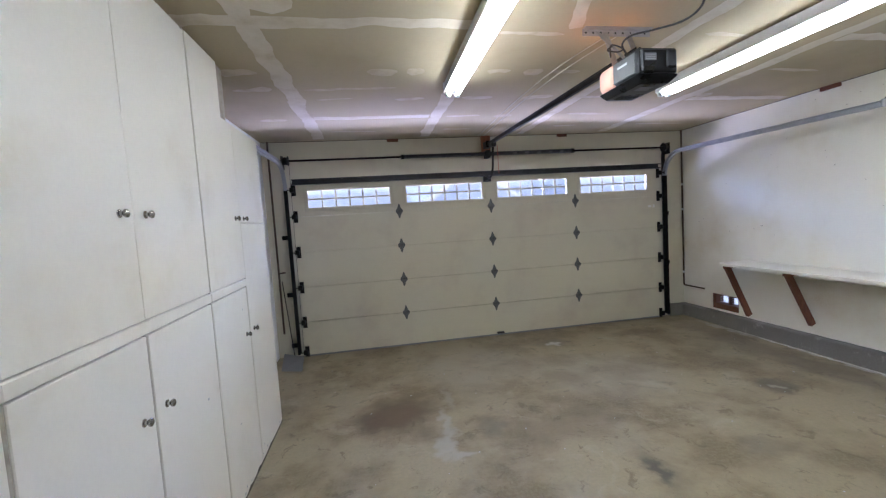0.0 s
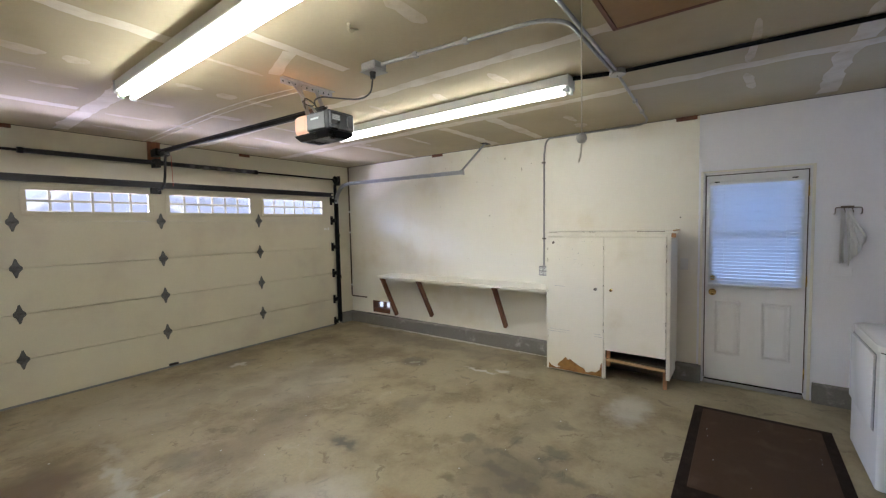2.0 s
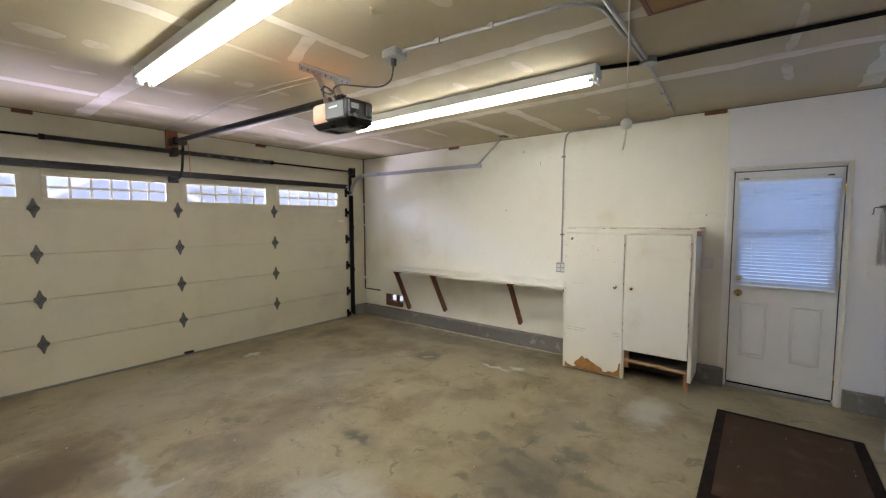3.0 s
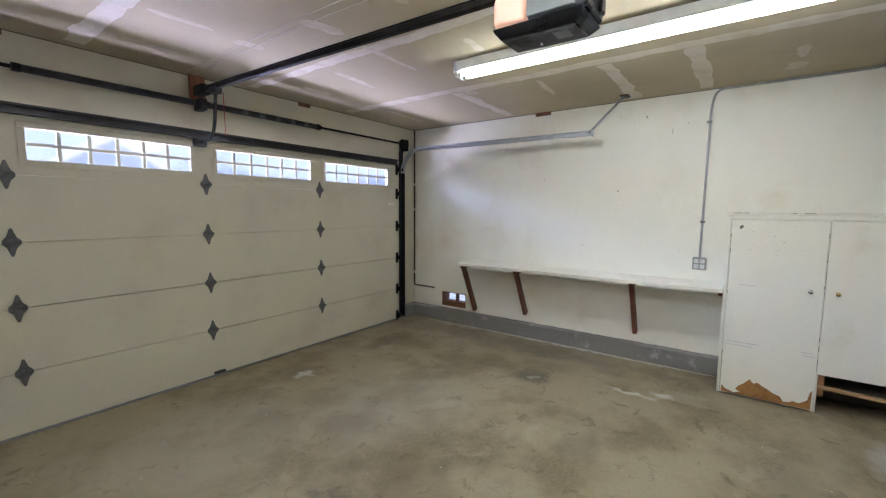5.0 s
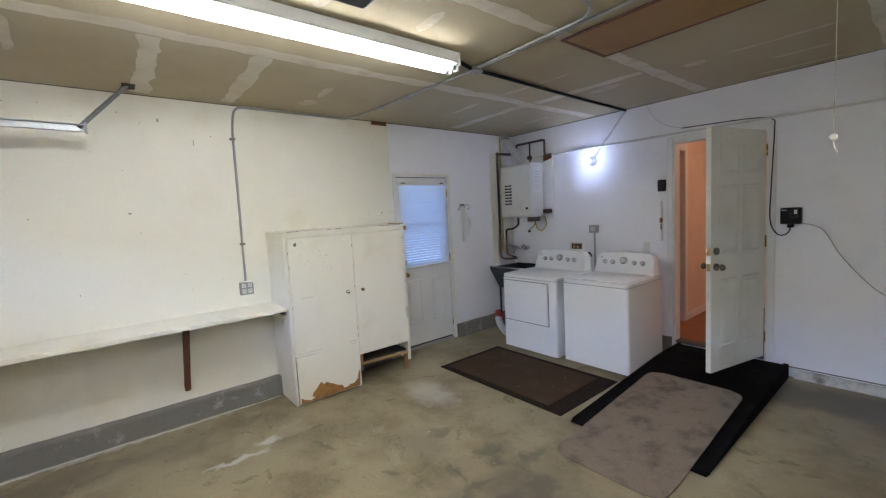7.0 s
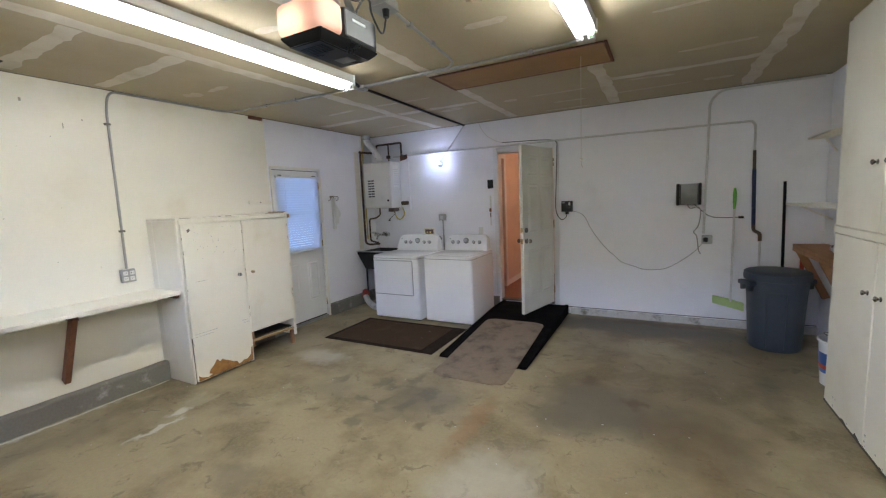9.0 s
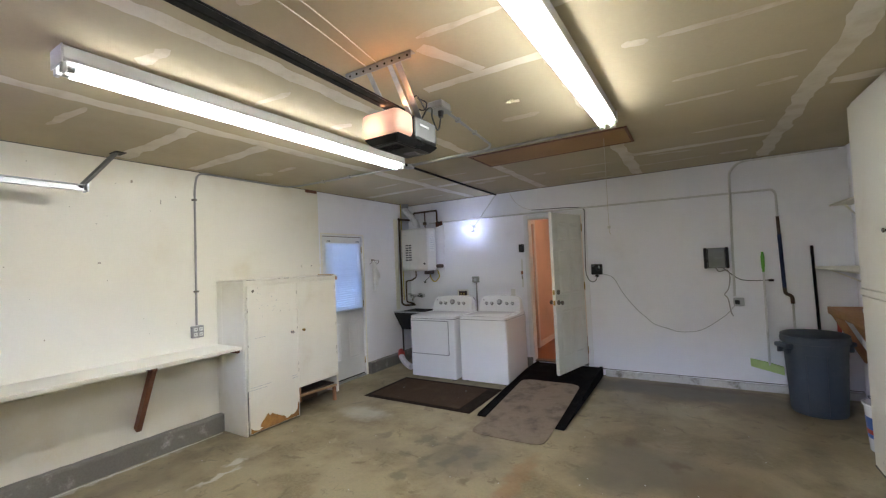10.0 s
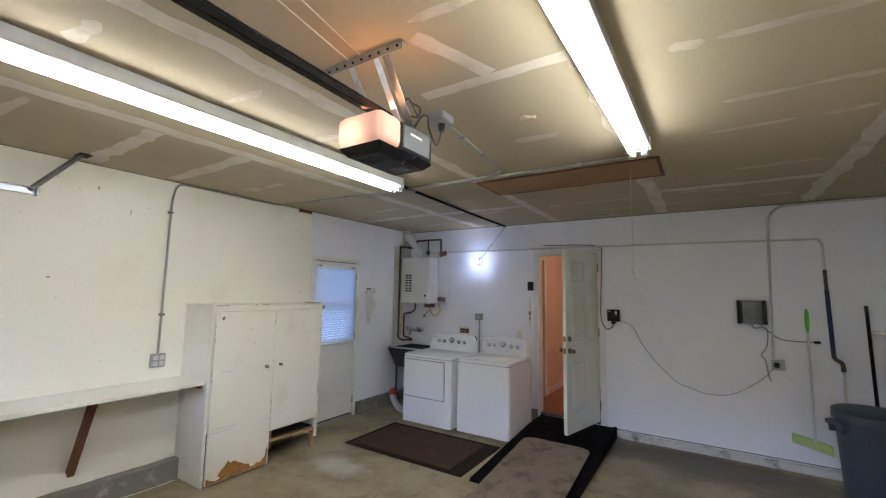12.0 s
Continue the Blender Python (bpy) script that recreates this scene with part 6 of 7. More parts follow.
    for k, (dx, r) in enumerate(((-0.20, 0.024), (-0.115, 0.024), (0.0, 0.040), (0.115, 0.024), (0.20, 0.024))):
        w = 0.115 + 0.02 * (k == 2)
        c = Vector((mid + dx, back + 0.164 - w * 0.34, H + w))
        dial = part("dial", rod(c, c + slope * 0.026, r, r * 0.82, 18), "dial_silver", t, "silver control dial", smooth=True)
        part("dial_mark", rod(c + slope * 0.0255, c + slope * 0.029, r * 0.6, seg=12), "label_grey", dial)
    part("badge", box(x1 - 0.10, x1 - 0.08, back + 0.095, back + 0.114, H + 0.155, H + 0.172, 0.003), "label_grey", t)
    return t


machine("washing_machine", 2.405, 3.085, -1.095, 0.725, True)
machine("clothes_dryer", 3.135, 3.865, -1.05, 0.73, False)


def sink():
    t = thing("utility_sink", (4.2, -1.75, 0), "dark utility sink with grey rim in the laundry corner", "sink")
    x0, x1, y0, y1 = 3.93, 4.50, S_Y + 0.01, -1.50
    outer = [(x0, y1), (x1, y1), (x1, y0), (x0, y0)]
    bm = bmesh.new()
    def ring(inset, z):
        return [bm.verts.new((x0 + inset if x == x0 else x1 - inset, y0 + inset if y == y0 else y1 - inset, z)) for x, y in outer]
    rings = [ring(0.08, 0.56), ring(0.0, 0.81), ring(0.0, 0.835), ring(0.03, 0.835), ring(0.035, 0.81), ring(0.10, 0.59)]
    for a, b in zip(rings, rings[1:]):
        for k in range(4):
            bm.faces.new((a[k], a[(k + 1) % 4], b[(k + 1) % 4], b[k]))
    bm.faces.new(rings[0])
    bm.faces.new(rings[-1])
    part("basin", bm, "grey_plastic", t, "dark grey moulded basin")
    part("rim", box(x0 - 0.01, x1 + 0.01, y1 - 0.03, y1 + 0.01, 0.8355, 0.852, 0.004), "label_grey", t, "pale grey rim")
    for sx in (x0 + 0.09, x1 - 0.09):
        for sy in (y0 + 0.09, y1 - 0.09):
            part("leg", rod((sx, sy, 0), (sx, sy, 0.60), 0.014, seg=8), "dull_steel", t)
    part("drain", tube(rounded([(4.2, -1.75, 0.6), (4.2, -1.75, 0.33), (4.2, S_Y + 0.03, 0.33)], 0.06), 0.022, 10), "white_conduit", t, smooth=True)
    t = thing("wall_faucet", (4.38, S_Y, 1.05), "old chrome two-handle wall faucet", "faucet")
    part("body", rod((4.31, S_Y + 0.06, 1.055), (4.53, S_Y + 0.06, 1.055), 0.023, seg=10), "chrome", t)
    for x in (4.31, 4.53):
        part("inlet", rod((x, S_Y + 0.001, 1.055), (x, S_Y + 0.07, 1.055), 0.03, seg=12), "chrome", t)
        bm = rod((x - 0.03, S_Y + 0.10, 1.09), (x + 0.03, S_Y + 0.10, 1.09), 0.017, seg=8)
        rod((x, S_Y + 0.06, 1.06), (x, S_Y + 0.09, 1.085), 0.012, seg=8, bm=bm)
        part("handle", bm, "chrome", t)
    part("spout", tube(smooth_line([(4.39, S_Y + 0.06, 1.05), (4.39, S_Y + 0.14, 1.06), (4.39, S_Y + 0.20, 1.03), (4.39, S_Y + 0.22, 0.99)], 5), 0.015, 8), "chrome", t, smooth=True)
    bm = tube(smooth_line([(4.08, -1.33, 0.047), (4.18, -1.38, 0.055), (4.32, -1.46, 0.09), (4.42, -1.53, 0.15)], 5), 0.045, 12)
    t = thing("dryer_hose", (4.1, -1.5, 0), "silver flexible hose with a red end under the sink", "hose")
    part("hose", bm, "foil", t, smooth=True)
    part("red_cap", rod((4.405, -1.52, 0.14), (4.465, -1.60, 0.20), 0.055, seg=12), "red", t)


sink()


def heater():
    t = thing("water_heater", (4.25, S_Y, 1.49), "beige wall-hung tankless water heater with louvres", "water heater")
    x0, x1, f, z0, z1 = 4.0, 4.515, -1.79, 1.485, 2.185
    part("casing", box(x0, x1, S_Y + 0.03, f, z0, z1, 0.012, 2), "heater_white", t, "beige steel casing", smooth=True)
    part("front_cover", box(x0 + 0.006, x1 - 0.006, f + 0.0005, f + 0.012, z0 + 0.02, z1 - 0.02, 0.006), "heater_white", t)
    for k in range(7):
        for i in range(2):
            xa = x1 - 0.085 - i * 0.065
            part("louvre", box(xa - 0.055, xa, f + 0.0115, f + 0.016, 1.66 + k * 0.04, 1.68 + k * 0.04, 0.003), "dull_steel", t)
    part("logo", box(x1 - 0.10, x1 - 0.06, f + 0.0115, f + 0.013, 2.08, 2.088), "label_grey", t)
    part("drain_knob", rod((x0 + 0.06, f + 0.01, 1.60), (x0 + 0.06, f + 0.022, 1.60), 0.016, seg=12), "black_plastic", t)
    part("label_sheet", box(x0 - 0.002, x0 - 0.0005, f - 0.20, f - 0.06, 1.80, 2.13), "plate_white", t, "white printed label sheet")
    for k in range(8):
        part("print_line", box(x0 - 0.0028, x0 - 0.0018, f - 0.19, f - 0.08, 1.84 + k * 0.032, 1.846 + k * 0.032), "label_grey", t)
    for z in (z1 - 0.02, z0 + 0.02):
        part("mount_bar", box(x0 + 0.06, x1 - 0.02, S_Y + 0.001, S_Y + 0.029, z - 0.03, z + 0.03), "galvanized", t)
    part("bottom_valves", box(x0 + 0.01, x0 + 0.12, f - 0.20, f - 0.05, z0 - 0.06, z0 - 0.001, 0.01), "iron_pipe", t)
    d = thing("vent_duct", (4.3, -1.9, 2.19), "crinkled silver flexible vent duct above the water heater", "duct")
    path = smooth_line([(4.27, -1.92, 2.185), (4.29, -1.92, 2.28), (4.40, -1.91, 2.42), (4.49, -1.90, 2.53), (4.50, -1.90, 2.624)], 8)
    part("hose", tube(path, [0.052 + 0.005 * math.sin(i * 2.1) for i in range(len(path))], 14), "foil", d, smooth=True)
    part("collar", rod((4.50, -1.90, CEIL - 0.07), (4.50, -1.90, CEIL - 0.002), 0.06, seg=16), "galvanized", d)
    p = thing("gas_pipe", (4.2, S_Y, 2.2), "dark iron gas pipe loop above the water heater", "pipe")
    y = S_Y + 0.05
    part("loop", tube(rounded([(4.42, y, 2.28), (4.42, y, 2.475), (3.95, y, 2.475), (3.95, y, 2.28), (3.88, y - 0.02, 2.265)], 0.02, 2), 0.015, 8), "iron_pipe", p, smooth=True)
    part("drop", rod((4.19, y, 2.475), (4.19, y, 2.19), 0.011, seg=8), "iron_pipe", p)
    part("valve", box(4.165, 4.215, y - 0.02, y + 0.035, 2.25, 2.30, 0.006), "iron_pipe", p)
    part("tee", ball((4.42, y, 2.29), 0.022), "iron_pipe", p)
    part("tee", ball((4.19, y, 2.475), 0.018), "iron_pipe", p)
    p = thing("water_pipe", (E_X - 0.03, -1.76, 0.9), "brown iron water pipe down the laundry wall", "pipe")
    xx = E_X - 0.035
    part("riser", tube(rounded([(4.48, S_Y + 0.06, 2.36), (xx, -1.78, 2.36), (xx, -1.76, 2.32), (xx, -1.76, 0.95), (4.50, -1.80, 0.915), (4.40, -1.95, 0.915)], 0.03, 3), 0.016, 8), "iron_pipe", p, smooth=True)
    part("elbow", ball((xx, -1.76, 2.36), 0.022), "iron_pipe", p)
    part("branch", tube(rounded([(4.38, -1.9, 0.935), (4.50, -1.85, 0.97), (4.50, -1.85, 1.32), (4.41, -1.90, 1.33), (4.34, -1.93, 1.38), (4.36, -1.95, 1.49)], 0.03, 3), 0.013, 8), "iron_pipe", p, smooth=True)
    part("yellow_line", rod((E_X - 0.02, -1.84, 1.0), (E_X - 0.02, -1.84, 2.62), 0.010, seg=8), "yellow", p, "pale yellow pipe")
    v = thing("heater_lines", (4.0, S_Y, 1.4), "tangle of valves and yellow gas hose below the heater", "pipes")
    part("gas_hose", tube(smooth_line([(3.97, S_Y + 0.06, 1.48), (3.93, S_Y + 0.08, 1.38), (4.0, S_Y + 0.09, 1.30), (4.08, S_Y + 0.08, 1.33), (4.12, S_Y + 0.08, 1.44)], 6), 0.010, 8), "yellow", v, "yellow flexible gas hose", smooth=True)
    part("cord", tube(smooth_line([(4.14, S_Y + 0.08, 1.47), (4.10, S_Y + 0.10, 1.39), (4.18, S_Y + 0.09, 1.33), (4.22, S_Y + 0.08, 1.30)], 6), 0.005, 6), "wire_black", v)
    part("plug", box(4.205, 4.235, S_Y + 0.065, S_Y + 0.095, 1.275, 1.30, 0.005), "black_plastic", v)
    part("valve", box(3.87, 3.99, S_Y + 0.02, S_Y + 0.08, 1.52, 1.58, 0.012), "iron_pipe", v, "rusty brass valve")
    solo("backing_board", box(3.85, 3.9995, S_Y + 0.001, S_Y + 0.02, 1.45, 2.28, 0.002), "wall_white", (3.93, S_Y, 1.45), "white painted backing board beside the heater", "board")
    solo("wood_scrap", prism([(3.86, S_Y + 0.021, 2.23), (3.985, S_Y + 0.021, 2.20), (3.985, S_Y + 0.021, 2.285), (3.86, S_Y + 0.021, 2.29)], (0, 0.018, 0)), "dark_wood", (3.92, S_Y + 0.02, 2.2), "dark reddish wood offcut on the wall", "wood scrap")


heater()
solo("wall_strip", box(E_X - 0.014, E_X - 0.001, -1.735, -1.645, 0.86, 2.36, 0.003), "cab_paint", (E_X, -1.69, 0.86), "beige strip on the wall behind the water pipe", "board")
t = thing("supply_box", (3.54, S_Y, 1.04), "recessed yellowed washer supply box", "supply box")
for a, b, c, d in ((3.44, 3.64, 1.13, 1.155), (3.44, 3.64, 1.04, 1.06), (3.44, 3.465, 1.06, 1.13), (3.615, 3.64, 1.06, 1.13)):
    part("rim", box(a, b, S_Y + 0.001, S_Y + 0.012, c, d, 0.002), "cab_paint", t, "cream plastic rim")
part("well", box(3.465, 3.615, S_Y + 0.001, S_Y + 0.003, 1.06, 1.13), "iron_pipe", t, "dark inside")
part("valve", box(3.50, 3.53, S_Y + 0.003, S_Y + 0.03, 1.075, 1.10, 0.005), "brass", t)
part("valve", box(3.55, 3.58, S_Y + 0.003, S_Y + 0.03, 1.075, 1.10, 0.005), "brass", t)
t = thing("dryer_outlet", (3.29, S_Y, 1.3), "grey surface-mounted dryer outlet with conduit", "outlet")
part("box", box(3.235, 3.345, S_Y + 0.001, S_Y + 0.05, 1.265, 1.36, 0.006), "grey_conduit", t)
part("socket", rod((3.29, S_Y + 0.05, 1.31), (3.29, S_Y + 0.055, 1.31), 0.025, seg=16), "label_grey", t)
part("conduit", rod((3.285, S_Y + 0.02, 0.3), (3.285, S_Y + 0.02, 1.265), 0.012, seg=8), "grey_conduit", t)
part("cord", tube(smooth_line([(3.31, S_Y + 0.05, 0.98), (3.33, S_Y + 0.07, 1.03), (3.36, S_Y + 0.06, 0.96), (3.35, S_Y + 0.05, 0.85)], 5), 0.010, 8), "grey_plastic", t)
t = thing("wall_lamp", (3.305, S_Y, 2.115), "lit bare bulb in a white porcelain wall socket", "wall lamp")
bm = lathe([(0.058, 0.001), (0.058, 0.014), (0.04, 0.03), (0.028, 0.078), (0.02, 0.082)], (0, 0, 0), 18)
bm.transform(Matrix.Translation((3.305, S_Y, 2.115)) @ Matrix.Rotation(radians(-90), 4, "X"))
part("socket", bm, "enamel", t, smooth=True)
bm = lathe([(0.017, 0.083), (0.024, 0.098), (0.034, 0.120), (0.0385, 0.140), (0.0385, 0.152), (0.034, 0.167), (0.024, 0.179), (0.012, 0.185), (0.003, 0.186)], (0, 0, 0), 18)
bm.transform(Matrix.Translation((3.305, S_Y, 2.115)) @ Matrix.Rotation(radians(-90), 4, "X"))
part("bulb", bm, "bulb_glow", t, "glowing cool white bulb", smooth=True)
conduit("conduit", [(2.885, S_Y + 0.02, CEIL - 0.03), (2.91, S_Y + 0.015, 2.58), (3.27, S_Y + 0.015, 2.16)], 0.009, "white_conduit", "white painted conduit to the wall lamp", 0.05)
conduit("conduit", [(4.12, S_Y + 0.02, 2.272), (1.5, S_Y + 0.02, 2.262), (-0.44, S_Y + 0.02, 2.245), (-0.468, S_Y + 0.02, 2.2), (-0.47, S_Y + 0.02, 1.94)], 0.0115, "white_conduit", "white painted conduit along the house wall", 0.05)
t = thing("insulated_pipe", (-0.48, S_Y, 1.1), "water pipe wrapped in dark blue and brown foam", "pipe")
part("brown_wrap", rod((-0.468, S_Y + 0.03, 1.94), (-0.472, S_Y + 0.03, 1.74), 0.015, seg=10), "iron_pipe", t, smooth=True)
part("blue_wrap", rod((-0.472, S_Y + 0.03, 1.74), (-0.485, S_Y + 0.03, 1.15), 0.018, seg=10), "blue_foam", t, smooth=True)
part("offset", tube(rounded([(-0.485, S_Y + 0.03, 1.16), (-0.487, S_Y + 0.03, 1.09), (-0.543, S_Y + 0.03, 1.065), (-0.546, S_Y + 0.03, 0.98)], 0.03, 3), 0.018, 10), "iron_pipe", t, smooth=True)
part("lower_pipe", rod((-0.546, S_Y + 0.03, 1.0), (-0.55, S_Y + 0.03, 0.05), 0.011, seg=8), "white_conduit", t)
conduit("conduit", [(-1.0, S_Y + 0.02, CEIL - 0.02), (-0.16, S_Y + 0.02, CEIL - 0.022), (-0.06, S_Y + 0.02, 2.50), (-0.035, S_Y + 0.02, 1.06)], 0.013, "white_conduit", "white painted conduit down the house wall to an outlet", 0.14)
t = thing("wall_outlet", (-0.07, S_Y, 0.99), "grey surface outlet with a black plug", "outlet")
part("box", box(-0.12, -0.02, S_Y + 0.001, S_Y + 0.045, 0.945, 1.04, 0.006), "grey_conduit", t)
part("cover", box(-0.118, -0.022, S_Y + 0.045, S_Y + 0.049, 0.947, 1.038, 0.003), "label_grey", t)
part("plug", box(-0.075, -0.03, S_Y + 0.049, S_Y + 0.085, 0.97, 1.02, 0.008), "black_plastic", t)
t = thing("charger_unit", (0.12, S_Y, 1.385), "silver and black wall-mounted power unit", "power unit")
part("body", box(0.03, 0.21, S_Y + 0.005, S_Y + 0.100, 1.39, 1.625, 0.014, 2), "black_plastic", t, "glossy black body", smooth=True)
part("front_panel", box(0.038, 0.198, S_Y + 0.09, S_Y + 0.106, 1.392, 1.622, 0.008, 2), "dull_silver", t, "brushed silver front panel", smooth=True)
part("side_fin", box(-0.002, 0.032, S_Y + 0.001, S_Y + 0.10, 1.385, 1.63, 0.012, 2), "black_plastic", t, smooth=True)
part("side_fin", box(0.208, 0.243, S_Y + 0.001, S_Y + 0.10, 1.385, 1.63, 0.012, 2), "black_plastic", t, smooth=True)
for z in (1.575, 1.51, 1.50):
    part("print_line", box(0.05, 0.13, S_Y + 0.1055, S_Y + 0.107, z, z + 0.004), "print_grey", t)
part("cable", tube(smooth_line([(0.13, S_Y + 0.05, 1.39), (0.10, S_Y + 0.06, 1.35), (0.02, S_Y + 0.05, 1.36), (0.0, S_Y + 0.05, 1.28), (0.02, S_Y + 0.05, 1.15), (0.06, S_Y + 0.04, 1.08), (0.03, S_Y + 0.04, 1.03), (0.01, S_Y + 0.03, 0.88), (-0.01, S_Y + 0.02, 0.83)], 6), 0.006, 8), "grey_conduit", t, "grey power cables", smooth=True)
part("cable", tube(smooth_line([(0.06, S_Y + 0.05, 1.39), (0.0, S_Y + 0.03, 1.33), (-0.10, S_Y + 0.02, 1.25), (-0.24, S_Y + 0.02, 1.235), (-0.36, S_Y + 0.03, 1.24)], 6), 0.004, 8), "wire_black", t)
part("cable_end", box(-0.40, -0.35, S_Y + 0.02, S_Y + 0.045, 1.225, 1.25, 0.006), "black_plastic", t)
t = thing("timer_box", (1.46, S_Y, 1.345), "black wall-mounted timer box with a dial", "timer")
part("body", box(1.39, 1.53, S_Y + 0.001, S_Y + 0.06, 1.345, 1.485, 0.01, 2), "black_plastic", t, smooth=True)
part("dial", rod((1.44, S_Y + 0.06, 1.42), (1.44, S_Y + 0.066, 1.42), 0.032, seg=18), "dull_steel", t)
part("dial_centre", rod((1.44, S_Y + 0.066, 1.42), (1.44, S_Y + 0.07, 1.42), 0.013, seg=12), "black_plastic", t)
part("print_line", box(1.485, 1.52, S_Y + 0.0595, S_Y + 0.0615, 1.46, 1.468), "label_grey", t)
part("switch_lever", box(1.415, 1.435, S_Y + 0.066, S_Y + 0.078, 1.43, 1.465, 0.003), "plate_white", t, "pale switch lever")
part("plug", box(1.44, 1.485, S_Y + 0.015, S_Y + 0.05, 1.315, 1.3445, 0.006), "black_plastic", t)
part("supply_cord", tube(smooth_line([(2.32, S_Y + 0.016, 2.31), (2.1, S_Y + 0.03, 2.30), (1.75, S_Y + 0.02, 2.285), (1.60, S_Y + 0.02, 2.25), (1.585, S_Y + 0.02, 2.15), (1.60, S_Y + 0.02, 1.7), (1.605, S_Y + 0.02, 1.38), (1.55, S_Y + 0.02, 1.255), (1.48, S_Y + 0.025, 1.27), (1.46, S_Y + 0.03, 1.35)], 7), 0.005, 6), "wire_black", t, "black cord over the door")
part("low_cord", tube(smooth_line([(1.41, S_Y + 0.03, 1.35), (1.33, S_Y + 0.02, 1.335), (1.25, S_Y + 0.015, 1.28), (1.17, S_Y + 0.012, 1.12), (1.08, S_Y + 0.012, 0.985), (0.97, S_Y + 0.012, 0.85), (0.90, S_Y + 0.012, 0.79), (0.81, S_Y + 0.012, 0.705), (0.66, S_Y + 0.012, 0.655), (0.58, S_Y + 0.012, 0.628), (0.495, S_Y + 0.012, 0.622), (0.37, S_Y + 0.012, 0.635), (0.25, S_Y + 0.012, 0.69), (0.06, S_Y + 0.02, 0.84), (-0.04, S_Y + 0.03, 0.97)], 7), 0.0032, 6), "grey_conduit", t, "thin grey cord in a slack curve")
t = thing("bell_wire", (2.62, S_Y, CEIL), "thin cream wire looping down the house wall to the cord", "wire", "wall wires")
part("wire", tube(smooth_line([(2.66, S_Y + 0.006, CEIL - 0.01), (2.63, S_Y + 0.006, 2.54), (2.56, S_Y + 0.006, 2.44), (2.45, S_Y + 0.008, 2.36), (2.32, S_Y + 0.012, 2.31)], 6), 0.0025, 6), "wire_cream", t, smooth=True)
t = thing("wall_keypad", (2.51, S_Y, 1.70), "small black wall keypad beside the house door", "keypad")
part("body", box(2.472, 2.552, S_Y + 0.001, S_Y + 0.03, 1.70, 1.82, 0.008), "black_plastic", t)
part("screen", box(2.487, 2.537, S_Y + 0.030, S_Y + 0.0315, 1.76, 1.80), "grey_plastic", t)
t = thing("key_rack", (2.52, S_Y, 1.18), "white key strip with a red key tag", "key rack")
part("strip", box(2.508, 2.532, S_Y + 0.001, S_Y + 0.01, 1.18, 1.60, 0.003), "plate_white", t)
part("tag", box(2.508, 2.537, S_Y + 0.011, S_Y + 0.020, 1.372, 1.425, 0.008), "red_wood", t)
part("keys", box(2.515, 2.53, S_Y + 0.011, S_Y + 0.018, 1.30, 1.36, 0.002), "pewter", t)
solo("switch_plate", box(2.645, 2.715, S_Y + 0.001, S_Y + 0.008, 1.045, 1.16, 0.003), "plate_white", (2.68, S_Y, 1.045), "white outlet plate above the washer", "outlet")


# ---- floor coverings ----
t = thing("door_mat", (3.13, -0.52, 0), "dark brown ribbed door mat with a black rubber border", "door mat")
part("border", box(2.44, 3.91, -0.965, -0.095, 0.0, 0.007, 0.003), "mat_dark", t, "black rubber border")
part("carpet", box(2.60, 3.85, -0.90, -0.16, 0.0075, 0.013, 0.003), "mat_brown", t, "worn brown carpet")
rnd = random.Random(3)
bm = bmesh.new()
for k in range(10):
    x, y = rnd.uniform(2.45, 3.85), rnd.uniform(-0.9, -0.12)
    box(x, x + rnd.uniform(0.002, 0.007), y, y + rnd.uniform(0.002, 0.005), 0.0132, 0.0152, bm=bm)
for k in range(90):
    x, y = rnd.uniform(-0.4, 4.3), rnd.uniform(-1.2, 4.7)
    if not (1.4 < x < 3.95 and y < 0.35):
        box(x, x + rnd.uniform(0.003, 0.012), y, y + rnd.uniform(0.003, 0.01), 0.0, 0.002, bm=bm)
solo("floor_crumbs", bm, "label_grey", (2, 1, 0), "pale specks of debris on mat and floor", "debris", kind="stuff")

bm = bmesh.new()
rows = []
for k in range(121):
    y = 1.36 + k * 0.02
    c = E_X - 0.115 + 0.016 * noise.noise((y * 2.1, 3, 1)) + 0.008 * noise.noise((y * 9, 5, 2))
    w = max(0.0006, 0.006 + 0.011 * noise.noise((y * 5, 1, 8)) + 0.005 * noise.noise((y * 19, 2, 4)))
    rows.append([bm.verts.new((c - w, y, 0.0)), bm.verts.new((c, y, 0.0025)), bm.verts.new((c + w, y, 0.0))])
for a, b in zip(rows, rows[1:]):
    for k in range(2):
        bm.faces.new((a[k], a[k + 1], b[k + 1], b[k]))
solo("mineral_deposit", bm, "plate_white", (E_X - 0.1, 2.5, 0), "crusty white mineral deposit along the foot of the curb", "deposit", kind="stuff")

RX0, RX1, RY0, RY1 = 1.455, 2.345, -0.085, S_Y + 0.055


def ramp_height(y):
    return max(0.0, min(0.112, 0.010 + (RY0 - y) * 0.112 / 1.45))


t = thing("rubber_ramp", (1.92, -1.0, 0), "black rubber threshold ramp up to the house door", "ramp")
prof = [(RY0, 0.0), (RY0, 0.012), (RY0 - 1.45, 0.112), (RY1, 0.112), (RY1, 0.0)]
bm = prism([(RX0, y, z) for y, z in prof], (RX1 - RX0, 0, 0))
part("body", bm, "black_rubber", t)
for k in range(2):
    xa = RX0 - 0.004 if k == 0 else RX1 - 0.032
    part("side_kerb", prism([(xa, RY0 - 0.02, 0.001), (xa, RY0 - 0.02, 0.020), (xa, RY0 - 1.45, 0.124), (xa, RY1, 0.124), (xa, RY1, 0.001)], (0.036, 0, 0)), "black_rubber", t)


